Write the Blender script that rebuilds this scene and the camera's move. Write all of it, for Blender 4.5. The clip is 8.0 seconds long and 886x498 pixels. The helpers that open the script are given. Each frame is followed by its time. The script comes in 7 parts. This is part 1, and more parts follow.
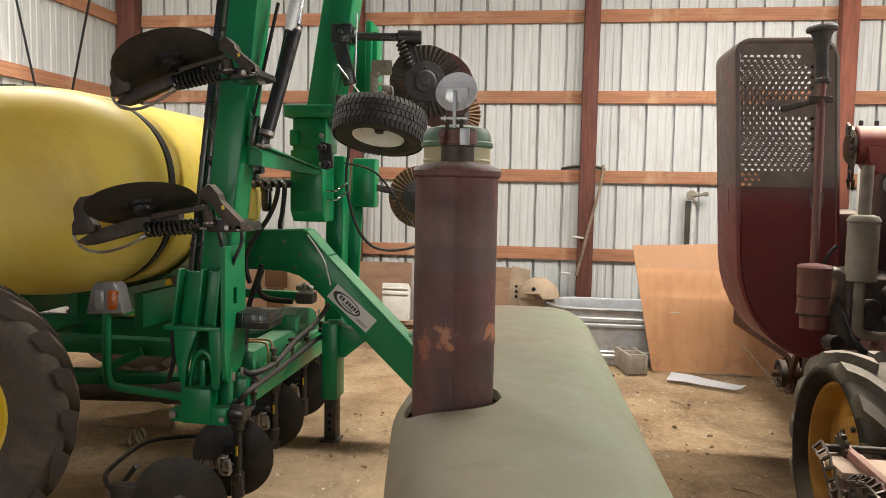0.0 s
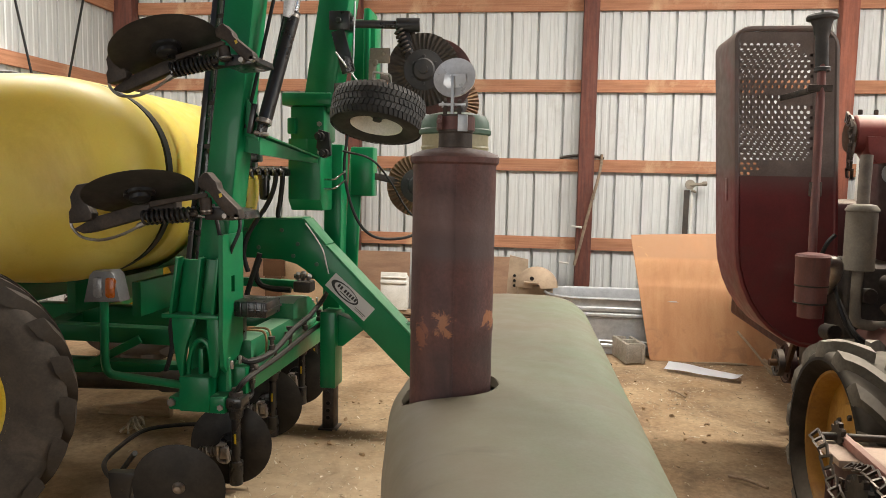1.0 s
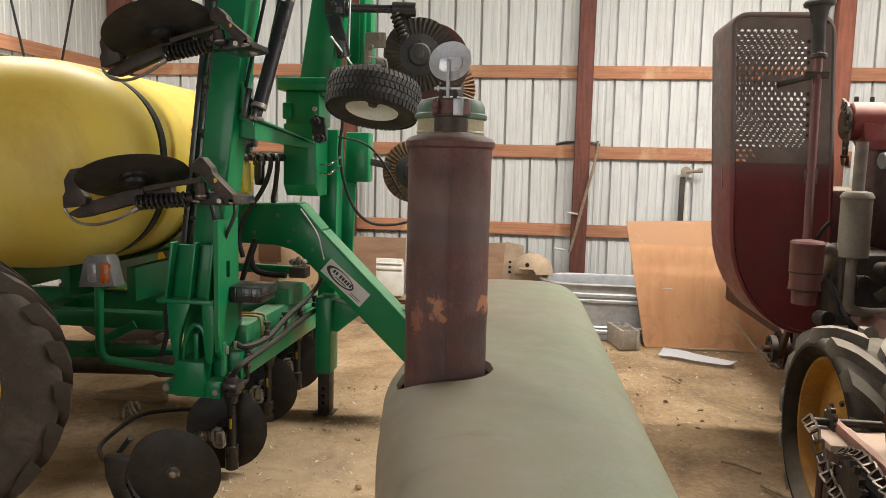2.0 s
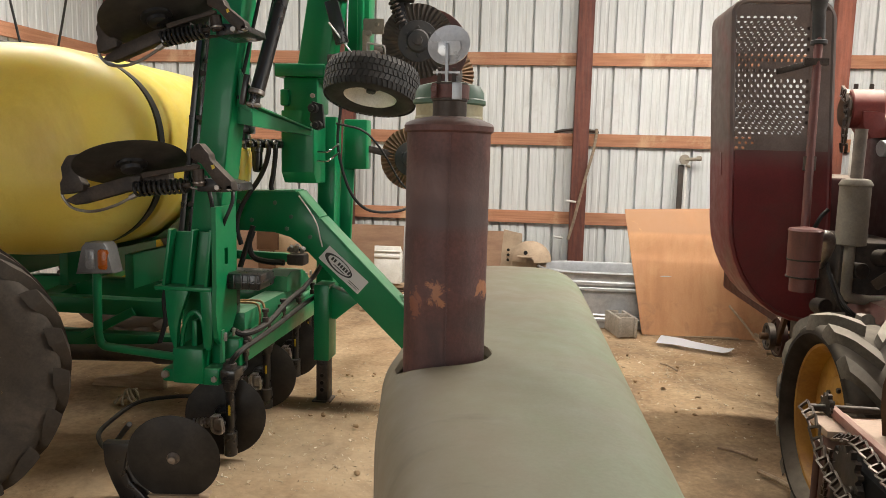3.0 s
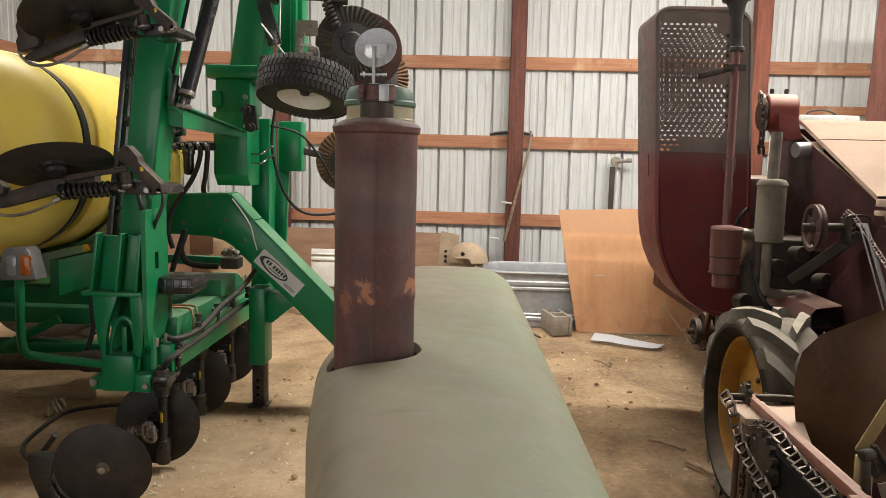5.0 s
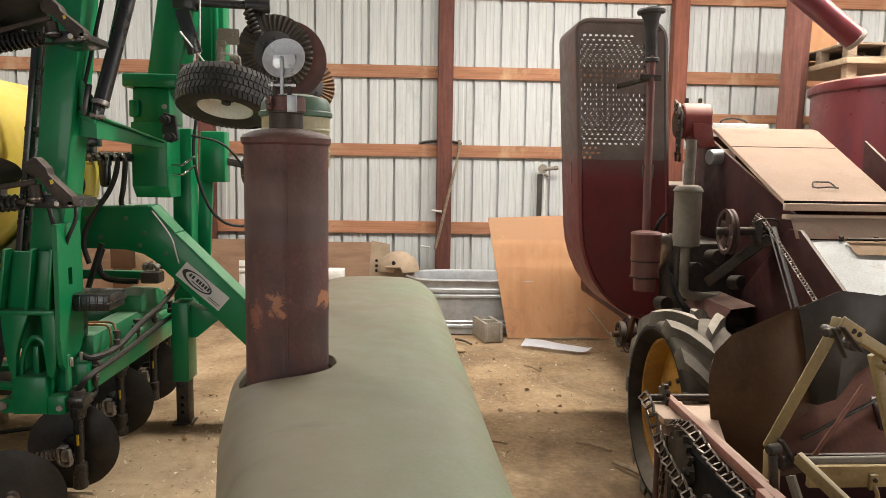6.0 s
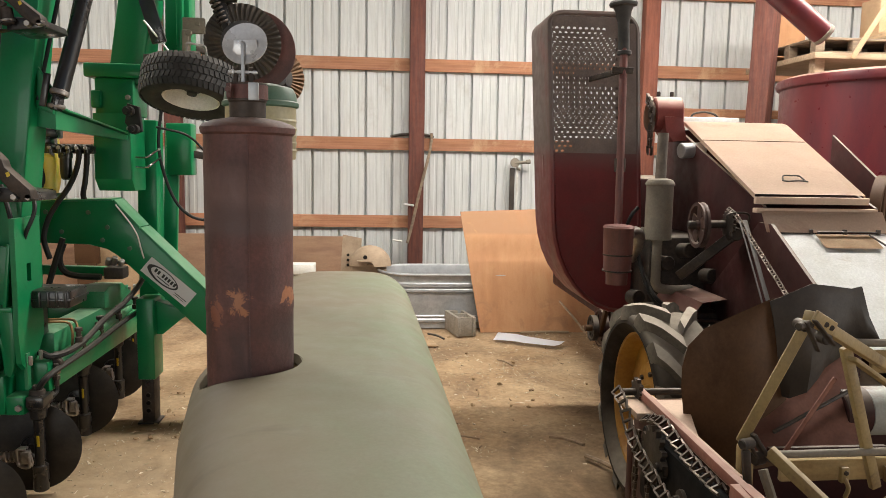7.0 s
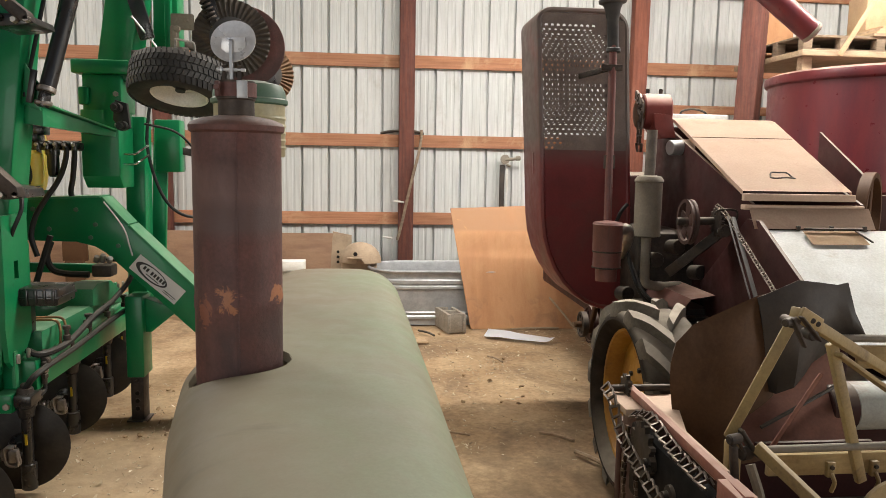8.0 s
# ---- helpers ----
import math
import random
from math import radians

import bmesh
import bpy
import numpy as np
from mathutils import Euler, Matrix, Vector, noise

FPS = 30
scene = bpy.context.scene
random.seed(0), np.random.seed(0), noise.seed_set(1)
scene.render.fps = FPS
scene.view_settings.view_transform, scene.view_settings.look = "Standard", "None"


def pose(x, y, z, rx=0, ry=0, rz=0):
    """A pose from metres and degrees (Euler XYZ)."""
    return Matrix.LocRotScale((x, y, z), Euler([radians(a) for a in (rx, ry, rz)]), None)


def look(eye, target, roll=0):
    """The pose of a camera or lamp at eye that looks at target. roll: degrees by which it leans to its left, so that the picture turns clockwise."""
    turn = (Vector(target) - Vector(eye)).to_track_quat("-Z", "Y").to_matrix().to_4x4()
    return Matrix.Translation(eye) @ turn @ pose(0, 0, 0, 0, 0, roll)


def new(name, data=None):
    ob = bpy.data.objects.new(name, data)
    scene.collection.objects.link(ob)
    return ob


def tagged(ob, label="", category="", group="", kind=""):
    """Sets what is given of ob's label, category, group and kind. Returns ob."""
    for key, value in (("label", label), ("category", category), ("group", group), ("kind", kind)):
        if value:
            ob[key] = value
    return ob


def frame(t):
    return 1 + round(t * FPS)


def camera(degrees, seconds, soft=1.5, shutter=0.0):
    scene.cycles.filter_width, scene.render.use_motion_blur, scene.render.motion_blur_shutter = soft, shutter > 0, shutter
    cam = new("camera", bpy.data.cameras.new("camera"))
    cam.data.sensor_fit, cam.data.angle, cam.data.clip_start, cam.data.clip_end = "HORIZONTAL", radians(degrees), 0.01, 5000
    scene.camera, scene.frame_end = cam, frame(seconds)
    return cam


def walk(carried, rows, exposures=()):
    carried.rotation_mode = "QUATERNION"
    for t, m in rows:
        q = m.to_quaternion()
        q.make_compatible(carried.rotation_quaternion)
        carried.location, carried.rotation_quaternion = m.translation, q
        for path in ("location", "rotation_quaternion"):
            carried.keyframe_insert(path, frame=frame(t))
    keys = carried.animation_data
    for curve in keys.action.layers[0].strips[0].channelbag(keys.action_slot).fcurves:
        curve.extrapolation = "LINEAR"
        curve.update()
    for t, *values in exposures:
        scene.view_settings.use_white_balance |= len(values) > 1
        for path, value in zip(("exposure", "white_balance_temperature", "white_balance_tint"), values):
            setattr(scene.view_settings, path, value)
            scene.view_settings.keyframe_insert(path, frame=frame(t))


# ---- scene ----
cam = camera(62.1, 8.0, soft=0.8)
PATH = [
    (0, (-0.403, -8.484, 1.711), (-0.669, -6.508, 1.555), 1.1),
    (0.5, (-0.401, -8.477, 1.708), (-0.665, -6.502, 1.54), 1.1),
    (1, (-0.402, -8.48, 1.705), (-0.663, -6.505, 1.521), 1.2),
    (1.5, (-0.402, -8.48, 1.701), (-0.656, -6.507, 1.499), 1.3),
    (2, (-0.401, -8.478, 1.701), (-0.649, -6.506, 1.481), 1.4),
    (3.5, (-0.402, -8.477, 1.691), (-0.636, -6.507, 1.433), 1.6),
    (4, (-0.401, -8.476, 1.693), (-0.611, -6.504, 1.434), 1.6),
    (4.2, (-0.4, -8.475, 1.695), (-0.599, -6.501, 1.435), 1.6),
    (5.5, (-0.353, -8.524, 1.687), (-0.334, -6.537, 1.465), 1.1),
    (6, (-0.332, -8.507, 1.695), (-0.235, -6.521, 1.481), 0.9),
    (6.5, (-0.323, -8.461, 1.69), (-0.176, -6.478, 1.47), 1.0),
    (7, (-0.323, -8.457, 1.69), (-0.152, -6.477, 1.461), 1.0),
    (7.5, (-0.323, -8.461, 1.692), (-0.136, -6.483, 1.458), 1.0),
    (8, (-0.321, -8.46, 1.693), (-0.124, -6.484, 1.455), 1.0),
]
walk(cam, [(t, look(e, g, r)) for t, e, g, r in PATH])

# ---- world, sun, large lights ----
world = bpy.data.worlds.new("sky")
scene.world = world
world.use_nodes = True
wn = world.node_tree.nodes
sky = wn.new("ShaderNodeTexSky")
sky.sky_type, sky.sun_disc, sky.sun_elevation, sky.sun_rotation = "NISHITA", False, radians(42), radians(60)
wn["Background"].inputs["Strength"].default_value = 0.12
world.node_tree.links.new(sky.outputs[0], wn["Background"].inputs["Color"])
sun = new("sun", bpy.data.lights.new("sun", "SUN"))
sun.data.energy, sun.data.angle, sun.data.color = 2.0, radians(1), (1.0, 0.95, 0.86)
sun.matrix_world = look((20, -12, 21), (0, 0, 0))


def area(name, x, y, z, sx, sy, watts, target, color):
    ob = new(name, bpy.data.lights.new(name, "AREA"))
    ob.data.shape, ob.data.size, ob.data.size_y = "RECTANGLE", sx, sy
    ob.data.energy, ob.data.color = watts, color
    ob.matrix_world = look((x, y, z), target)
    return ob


# daylight from two unseen openings inferred from the shading: roof strip, east doorway
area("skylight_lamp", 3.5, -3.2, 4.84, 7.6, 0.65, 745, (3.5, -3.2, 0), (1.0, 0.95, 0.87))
area("left_fill_lamp", -4.3, -3.2, 4.84, 3.4, 0.65, 212, (-4.3, -3.2, 0), (1.0, 0.96, 0.90))
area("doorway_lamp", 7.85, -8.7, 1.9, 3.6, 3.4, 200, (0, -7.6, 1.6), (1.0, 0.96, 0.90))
area("rear_fill_lamp", -2.9, -12.95, 1.8, 3.5, 3.3, 125, (-3.2, -4.0, 1.2), (1.0, 0.96, 0.90))

# ---- materials ----
def ramp(nt, fac, stops):
    r = nt.nodes.new("ShaderNodeValToRGB")
    el = r.color_ramp.elements
    while len(el) < len(stops):
        el.new(0.5)
    for e, (p, c) in zip(el, stops):
        e.position, e.color = p, (*c, 1)
    nt.links.new(fac, r.inputs[0])
    return r.outputs[0]


def noise_tex(nt, co, scale, detail=5.0, rough=0.6, stretch=None, distort=0.0):
    if stretch:
        mp = nt.nodes.new("ShaderNodeMapping")
        mp.inputs["Scale"].default_value = stretch
        nt.links.new(co, mp.inputs[0])
        co = mp.outputs[0]
    n = nt.nodes.new("ShaderNodeTexNoise")
    n.inputs["Scale"].default_value, n.inputs["Detail"].default_value = scale, detail
    n.inputs["Roughness"].default_value, n.inputs["Distortion"].default_value = rough, distort
    nt.links.new(co, n.inputs[0])
    return n.outputs[0]


def blend(nt, fac, a, b, mode="MIX"):
    m = nt.nodes.new("ShaderNodeMix")
    m.data_type, m.blend_type = "RGBA", mode
    for sock, v in ((m.inputs[0], fac), (m.inputs[6], a), (m.inputs[7], b)):
        if isinstance(v, (int, float)):
            sock.default_value = v
        elif isinstance(v, tuple):
            sock.default_value = (*v, 1)
        else:
            nt.links.new(v, sock)
    return m.outputs[2]


def mat(name, base, rough=0.6, metal=0.0, second=None, scale=6.0, lo=0.4, hi=0.65, stretch=None,
        third=None, scale3=1.6, lo3=0.55, hi3=0.72, grain=0.12, grain_scale=90.0, bump=0.15, bump_scale=60.0,
        dust=None, dust_amount=0.0, vary=0.0, coat=0.0, uneven=0.1):
    """A painted, rusted or bare surface: base colour, two sizes of patches, fine grain, relief, dust on what faces up."""
    m = bpy.data.materials.new(name)
    m.use_nodes = True
    nt = m.node_tree
    b = nt.nodes["Principled BSDF"]
    co = nt.nodes.new("ShaderNodeTexCoord").outputs["Object"]
    col = base
    if second:
        f = ramp(nt, noise_tex(nt, co, scale, stretch=stretch), [(lo, (0, 0, 0)), (hi, (1, 1, 1))])
        col = blend(nt, f, col, second)
    if third:
        f = ramp(nt, noise_tex(nt, co, scale3, detail=8, rough=0.7, distort=0.6), [(lo3, (0, 0, 0)), (hi3, (1, 1, 1))])
        col = blend(nt, f, col, third)
    if grain:
        g = ramp(nt, noise_tex(nt, co, grain_scale, detail=3), [(0.3, (1 - grain,) * 3), (0.7, (1 + grain * 0.6,) * 3)])
        col = blend(nt, 1.0, col, g, "MULTIPLY")
    if vary:
        info = nt.nodes.new("ShaderNodeObjectInfo")
        v = ramp(nt, info.outputs["Random"], [(0, (1 - vary,) * 3), (1, (1 + vary,) * 3)])
        col = blend(nt, 1.0, col, v, "MULTIPLY")
    if dust:
        ge = nt.nodes.new("ShaderNodeNewGeometry")
        sp = nt.nodes.new("ShaderNodeSeparateXYZ")
        nt.links.new(ge.outputs["Normal"], sp.inputs[0])
        up = ramp(nt, sp.outputs[2], [(0.25, (0, 0, 0)), (0.95, (dust_amount,) * 3)])
        pa = ramp(nt, noise_tex(nt, co, 9, detail=6), [(0.25, (0.45,) * 3), (0.7, (1, 1, 1))])
        col = blend(nt, blend(nt, 1.0, up, pa, "MULTIPLY"), col, dust)
    if isinstance(col, tuple):
        b.inputs["Base Color"].default_value = (*col, 1)
    else:
        nt.links.new(col, b.inputs["Base Color"])
    rr = ramp(nt, noise_tex(nt, co, 14, detail=6), [(0.3, (max(0.05, rough - uneven),) * 3), (0.7, (min(1, rough + uneven * 1.2),) * 3)])
    nt.links.new(rr, b.inputs["Roughness"])
    b.inputs["Metallic"].default_value = metal
    b.inputs["Coat Weight"].default_value = coat
    if bump:
        bp = nt.nodes.new("ShaderNodeBump")
        bp.inputs["Strength"].default_value, bp.inputs["Distance"].default_value = bump, 0.004
        nt.links.new(noise_tex(nt, co, bump_scale, detail=6), bp.inputs["Height"])
        nt.links.new(bp.outputs[0], b.inputs["Normal"])
    return m


def belt(m, colour, lo, hi, edge, scale, t0, t1):
    """Lays another tone over a material between two heights of the object, with ragged edges."""
    nt = m.node_tree
    b = nt.nodes["Principled BSDF"]
    co = nt.nodes.new("ShaderNodeTexCoord").outputs["Object"]
    sp = nt.nodes.new("ShaderNodeSeparateXYZ")
    nt.links.new(co, sp.inputs[0])
    mr = nt.nodes.new("ShaderNodeMapRange")
    mr.inputs["From Min"].default_value, mr.inputs["From Max"].default_value = 0.0, 4.0
    nt.links.new(sp.outputs[2], mr.inputs["Value"])
    band = ramp(nt, mr.outputs[0], [((lo - edge) / 4, (0, 0, 0)), (lo / 4, (1, 1, 1)), (hi / 4, (1, 1, 1)), ((hi + edge) / 4, (0, 0, 0))])
    pat = ramp(nt, noise_tex(nt, co, scale, detail=7, rough=0.65, distort=0.8), [(t0, (0, 0, 0)), (t1, (1, 1, 1))])
    old = b.inputs["Base Color"].links[0].from_socket
    nt.links.new(blend(nt, blend(nt, 1.0, band, pat, "MULTIPLY"), old, colour), b.inputs["Base Color"])


def side_wash(m, colour, lo, hi):
    """Old paint gone brownish towards one side of the object, with a ragged, patchy border."""
    nt = m.node_tree
    b = nt.nodes["Principled BSDF"]
    co = nt.nodes.new("ShaderNodeTexCoord").outputs["Object"]
    sp = nt.nodes.new("ShaderNodeSeparateXYZ")
    nt.links.new(co, sp.inputs[0])
    ad = nt.nodes.new("ShaderNodeMath")
    ad.operation = "MULTIPLY_ADD"
    nt.links.new(noise_tex(nt, co, 2.6, detail=6), ad.inputs[0])
    ad.inputs[1].default_value = 0.35
    nt.links.new(sp.outputs[0], ad.inputs[2])
    mr = nt.nodes.new("ShaderNodeMapRange")
    mr.inputs["From Min"].default_value, mr.inputs["From Max"].default_value = lo, hi
    mr.inputs["To Min"].default_value, mr.inputs["To Max"].default_value = 0.85, 0.0
    nt.links.new(ad.outputs[0], mr.inputs["Value"])
    old = b.inputs["Base Color"].links[0].from_socket
    nt.links.new(blend(nt, mr.outputs[0], old, colour), b.inputs["Base Color"])


def patch(m, colour, centre, radii, scale, soft=0.1, most=0.9):
    """One ragged spot of another tone on the object, about its own centre."""
    nt = m.node_tree
    b = nt.nodes["Principled BSDF"]
    co = nt.nodes.new("ShaderNodeTexCoord").outputs["Object"]
    mp = nt.nodes.new("ShaderNodeMapping")
    mp.vector_type = "TEXTURE"
    mp.inputs["Location"].default_value, mp.inputs["Scale"].default_value = centre, radii
    nt.links.new(co, mp.inputs[0])
    ln = nt.nodes.new("ShaderNodeVectorMath")
    ln.operation = "LENGTH"
    nt.links.new(mp.outputs[0], ln.inputs[0])
    ad = nt.nodes.new("ShaderNodeMath")
    ad.operation = "MULTIPLY_ADD"
    nt.links.new(noise_tex(nt, co, scale, detail=8, rough=0.7, distort=1.0), ad.inputs[0])
    ad.inputs[1].default_value = 3.4
    nt.links.new(ln.outputs["Value"], ad.inputs[2])
    mr = nt.nodes.new("ShaderNodeMapRange")
    mr.inputs["From Min"].default_value, mr.inputs["From Max"].default_value = 2.25 - soft, 2.25 + soft
    mr.inputs["To Min"].default_value, mr.inputs["To Max"].default_value = most, 0.0
    nt.links.new(ad.outputs[0], mr.inputs["Value"])
    old = b.inputs["Base Color"].links[0].from_socket
    nt.links.new(blend(nt, mr.outputs[0], old, colour), b.inputs["Base Color"])


def smudge(m, colour, stretch, scale, lo, hi, most):
    """Long faint smears of another tone over a material."""
    nt = m.node_tree
    b = nt.nodes["Principled BSDF"]
    co = nt.nodes.new("ShaderNodeTexCoord").outputs["Object"]
    f = ramp(nt, noise_tex(nt, co, scale, detail=6, stretch=stretch, distort=0.4), [(lo, (0, 0, 0)), (hi, (most,) * 3)])
    old = b.inputs["Base Color"].links[0].from_socket
    nt.links.new(blend(nt, f, old, colour), b.inputs["Base Color"])


DUST = (0.42, 0.36, 0.29)
M = {}
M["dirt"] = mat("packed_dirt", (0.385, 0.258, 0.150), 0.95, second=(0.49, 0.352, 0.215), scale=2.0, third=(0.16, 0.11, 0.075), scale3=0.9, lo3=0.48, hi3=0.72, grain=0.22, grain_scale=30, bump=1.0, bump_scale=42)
M["chain"] = mat("worn_chain_iron", (0.11, 0.085, 0.068), 0.42, metal=0.75, second=(0.07, 0.05, 0.04), scale=14, bump=0.2, dust=(0.42, 0.36, 0.30), dust_amount=0.6)
M["siding"] = mat("unseen_dark_siding", (0.17, 0.125, 0.09), 0.85, second=(0.11, 0.08, 0.06), scale=4, stretch=(5, 5, 0.4), bump=0.2)
M["chip"] = mat("straw_chip", (0.45, 0.35, 0.22), 0.9, second=(0.24, 0.17, 0.10), scale=2.2, grain=0.1, bump=0)
M["sheet"] = mat("wall_sheet", (0.58, 0.59, 0.575), 0.5, second=(0.46, 0.46, 0.445), scale=5, stretch=(6, 6, 0.35), lo=0.45, hi=0.75, third=(0.36, 0.33, 0.29), scale3=1.1, lo3=0.58, hi3=0.82, grain=0.06, bump=0.05, vary=0.06)
M["girt"] = mat("girt_lumber", (0.45, 0.21, 0.115), 0.8, second=(0.31, 0.135, 0.07), scale=4, stretch=(0.35, 5, 9), third=(0.55, 0.34, 0.20), scale3=2.2, grain=0.14, bump=0.3, vary=0.12)
M["post"] = mat("red_stained_post", (0.15, 0.05, 0.034), 0.8, second=(0.09, 0.032, 0.024), scale=5, stretch=(6, 6, 0.5), third=(0.26, 0.11, 0.07), scale3=2.4, lo3=0.62, hi3=0.8, bump=0.3)
M["post_bare"] = mat("orange_stained_post", (0.26, 0.085, 0.05), 0.8, second=(0.17, 0.055, 0.035), scale=5, stretch=(6, 6, 0.5), bump=0.3)
M["lumber"] = mat("old_lumber", (0.40, 0.29, 0.19), 0.85, second=(0.27, 0.19, 0.12), scale=5, stretch=(1, 7, 7), bump=0.3, vary=0.12)
M["roof"] = mat("unseen_dark_roof", (0.20, 0.15, 0.11), 0.8, second=(0.13, 0.10, 0.075), scale=3, bump=0.1)
M["green"] = mat("green_paint", (0.004, 0.190, 0.064), 0.36, second=(0.005, 0.160, 0.058), scale=3, third=(0.020, 0.10, 0.040), scale3=11, lo3=0.64, hi3=0.76, grain=0.06, bump=0.03, dust=(0.17, 0.34, 0.19), dust_amount=0.40, coat=0.12, uneven=0.06)
M["hood"] = mat("faded_green_hood", (0.265, 0.325, 0.205), 0.62, second=(0.305, 0.325, 0.225), scale=2.2, third=(0.28, 0.245, 0.17), scale3=1.6, lo3=0.46, hi3=0.68, grain=0.07, grain_scale=160, bump=0.04, bump_scale=120)
M["stack"] = mat("rusted_maroon_steel", (0.140, 0.054, 0.044), 0.62, second=(0.078, 0.038, 0.034), scale=7, third=(0.20, 0.085, 0.05), scale3=3.1, lo3=0.64, hi3=0.74, grain=0.2, grain_scale=130, bump=0.3, bump_scale=90, dust=DUST, dust_amount=0.3)
M["tank"] = mat("yellow_poly", (0.72, 0.54, 0.085), 0.45, second=(0.74, 0.59, 0.14), scale=1.6, third=(0.58, 0.40, 0.045), scale3=1.2, grain=0.03, bump=0.03, dust=(0.6, 0.5, 0.2), dust_amount=0.25)
M["rubber"] = mat("black_rubber", (0.020, 0.019, 0.018), 0.8, second=(0.034, 0.031, 0.028), scale=6, grain=0.15, bump=0.2, dust=(0.27, 0.235, 0.19), dust_amount=0.45)
M["old_rubber"] = mat("dusty_tractor_rubber", (0.022, 0.017, 0.013), 0.9, second=(0.036, 0.028, 0.021), scale=8, grain=0.15, bump=0.2, dust=(0.46, 0.40, 0.32), dust_amount=0.6)
M["field_rubber"] = mat("dull_brown_black_rubber", (0.062, 0.053, 0.044), 0.8, second=(0.085, 0.071, 0.057), scale=5, third=(0.12, 0.098, 0.077), scale3=2, grain=0.12, bump=0.15, dust=(0.20, 0.165, 0.13), dust_amount=0.75)
M["lug_dust"] = mat("dusty_tread_rubber", (0.150, 0.128, 0.100), 0.9, second=(0.095, 0.080, 0.062), scale=7, grain=0.15, bump=0.2, dust=(0.46, 0.40, 0.32), dust_amount=0.95)
M["pipe_red"] = mat("rusty_red_pipe", (0.17, 0.062, 0.050), 0.45, second=(0.12, 0.05, 0.042), scale=7, stretch=(3, 3, 0.6), bump=0.1)
M["rim"] = mat("yellow_rim_paint", (0.40, 0.20, 0.022), 0.55, second=(0.30, 0.135, 0.02), scale=7, third=(0.17, 0.08, 0.03), scale3=4, grain=0.1, bump=0.1)
M["rim_new"] = mat("bright_yellow_rim", (0.68, 0.48, 0.02), 0.4, second=(0.60, 0.40, 0.02), scale=3, bump=0.03)
M["cream"] = mat("cream_rim_paint", (0.82, 0.82, 0.78), 0.45, second=(0.74, 0.72, 0.66), scale=8, bump=0.05)
M["black"] = mat("black_paint", (0.010, 0.010, 0.011), 0.32, second=(0.020, 0.018, 0.016), scale=8, grain=0.12, bump=0.12, dust=(0.15, 0.13, 0.11), dust_amount=0.18, coat=0.25)
M["bell"] = mat("dull_black_cap", (0.030, 0.028, 0.027), 0.6, second=(0.045, 0.041, 0.038), scale=8, grain=0.1, bump=0.1, dust=(0.20, 0.18, 0.15), dust_amount=0.5)
M["disc"] = mat("black_disc_steel", (0.026, 0.024, 0.021), 0.5, metal=0.0, second=(0.046, 0.040, 0.034), scale=9, grain=0.1, bump=0.1)
M["iron"] = mat("dark_cast_iron", (0.040, 0.034, 0.030), 0.55, metal=0.3, second=(0.075, 0.057, 0.045), scale=9, grain=0.2, bump=0.2, dust=(0.27, 0.225, 0.18), dust_amount=0.5)
M["steel"] = mat("worn_steel", (0.42, 0.40, 0.37), 0.4, metal=0.9, second=(0.26, 0.22, 0.19), scale=9, bump=0.1)
M["chrome"] = mat("bright_plated_steel", (0.7, 0.7, 0.7), 0.2, metal=1.0, bump=0)
M["galv"] = mat("galvanised_steel", (0.46, 0.47, 0.48), 0.48, metal=0.6, second=(0.36, 0.37, 0.38), scale=12, third=(0.30, 0.27, 0.24), scale3=3, lo3=0.6, hi3=0.8, grain=0.08, bump=0.06)
M["flute"] = mat("grimy_fluted_steel", (0.080, 0.066, 0.054), 0.6, metal=0.3, second=(0.06, 0.048, 0.038), scale=9, third=(0.13, 0.09, 0.055), scale3=5, bump=0.3)
M["flute_rust"] = mat("rusty_fluted_steel", (0.20, 0.115, 0.060), 0.7, metal=0.2, second=(0.14, 0.08, 0.045), scale=9, third=(0.30, 0.17, 0.08), scale3=5, bump=0.3)
M["rail"] = mat("dusty_red_rail", (0.27, 0.095, 0.07), 0.7, second=(0.22, 0.085, 0.065), scale=7, third=(0.36, 0.21, 0.15), scale3=3, lo3=0.5, hi3=0.7, grain=0.12, bump=0.12, dust=(0.46, 0.30, 0.23), dust_amount=0.85)
M["canvas"] = mat("dusty_red_canvas", (0.27, 0.125, 0.090), 0.85, second=(0.20, 0.085, 0.062), scale=5, third=(0.34, 0.20, 0.15), scale3=2, grain=0.12, bump=0.15)
M["hub"] = mat("dark_hub", (0.035, 0.034, 0.036), 0.6, second=(0.055, 0.05, 0.045), scale=9, bump=0.2)
M["red"] = mat("faded_red_paint", (0.235, 0.045, 0.035), 0.6, second=(0.17, 0.035, 0.03), scale=5, third=(0.28, 0.085, 0.06), scale3=2, grain=0.12, bump=0.12, dust=(0.52, 0.37, 0.29), dust_amount=0.9)
M["red_dark"] = mat("shade_toned_dark_red", (0.048, 0.013, 0.012), 0.55, second=(0.033, 0.012, 0.011), scale=4, third=(0.058, 0.026, 0.021), scale3=1.5, grain=0.12, bump=0.1, dust=DUST, dust_amount=0.6)
M["cowl"] = mat("grimy_red_cowl", (0.205, 0.030, 0.032), 0.45, second=(0.155, 0.028, 0.029), scale=3, third=(0.130, 0.055, 0.047), scale3=1.6, lo3=0.48, hi3=0.78, grain=0.1, bump=0.08, dust=DUST, dust_amount=0.85)
patch(M["stack"], (0.42, 0.17, 0.075), (-0.146, 0.117, 1.430), (0.030, 0.2, 0.044), 30)
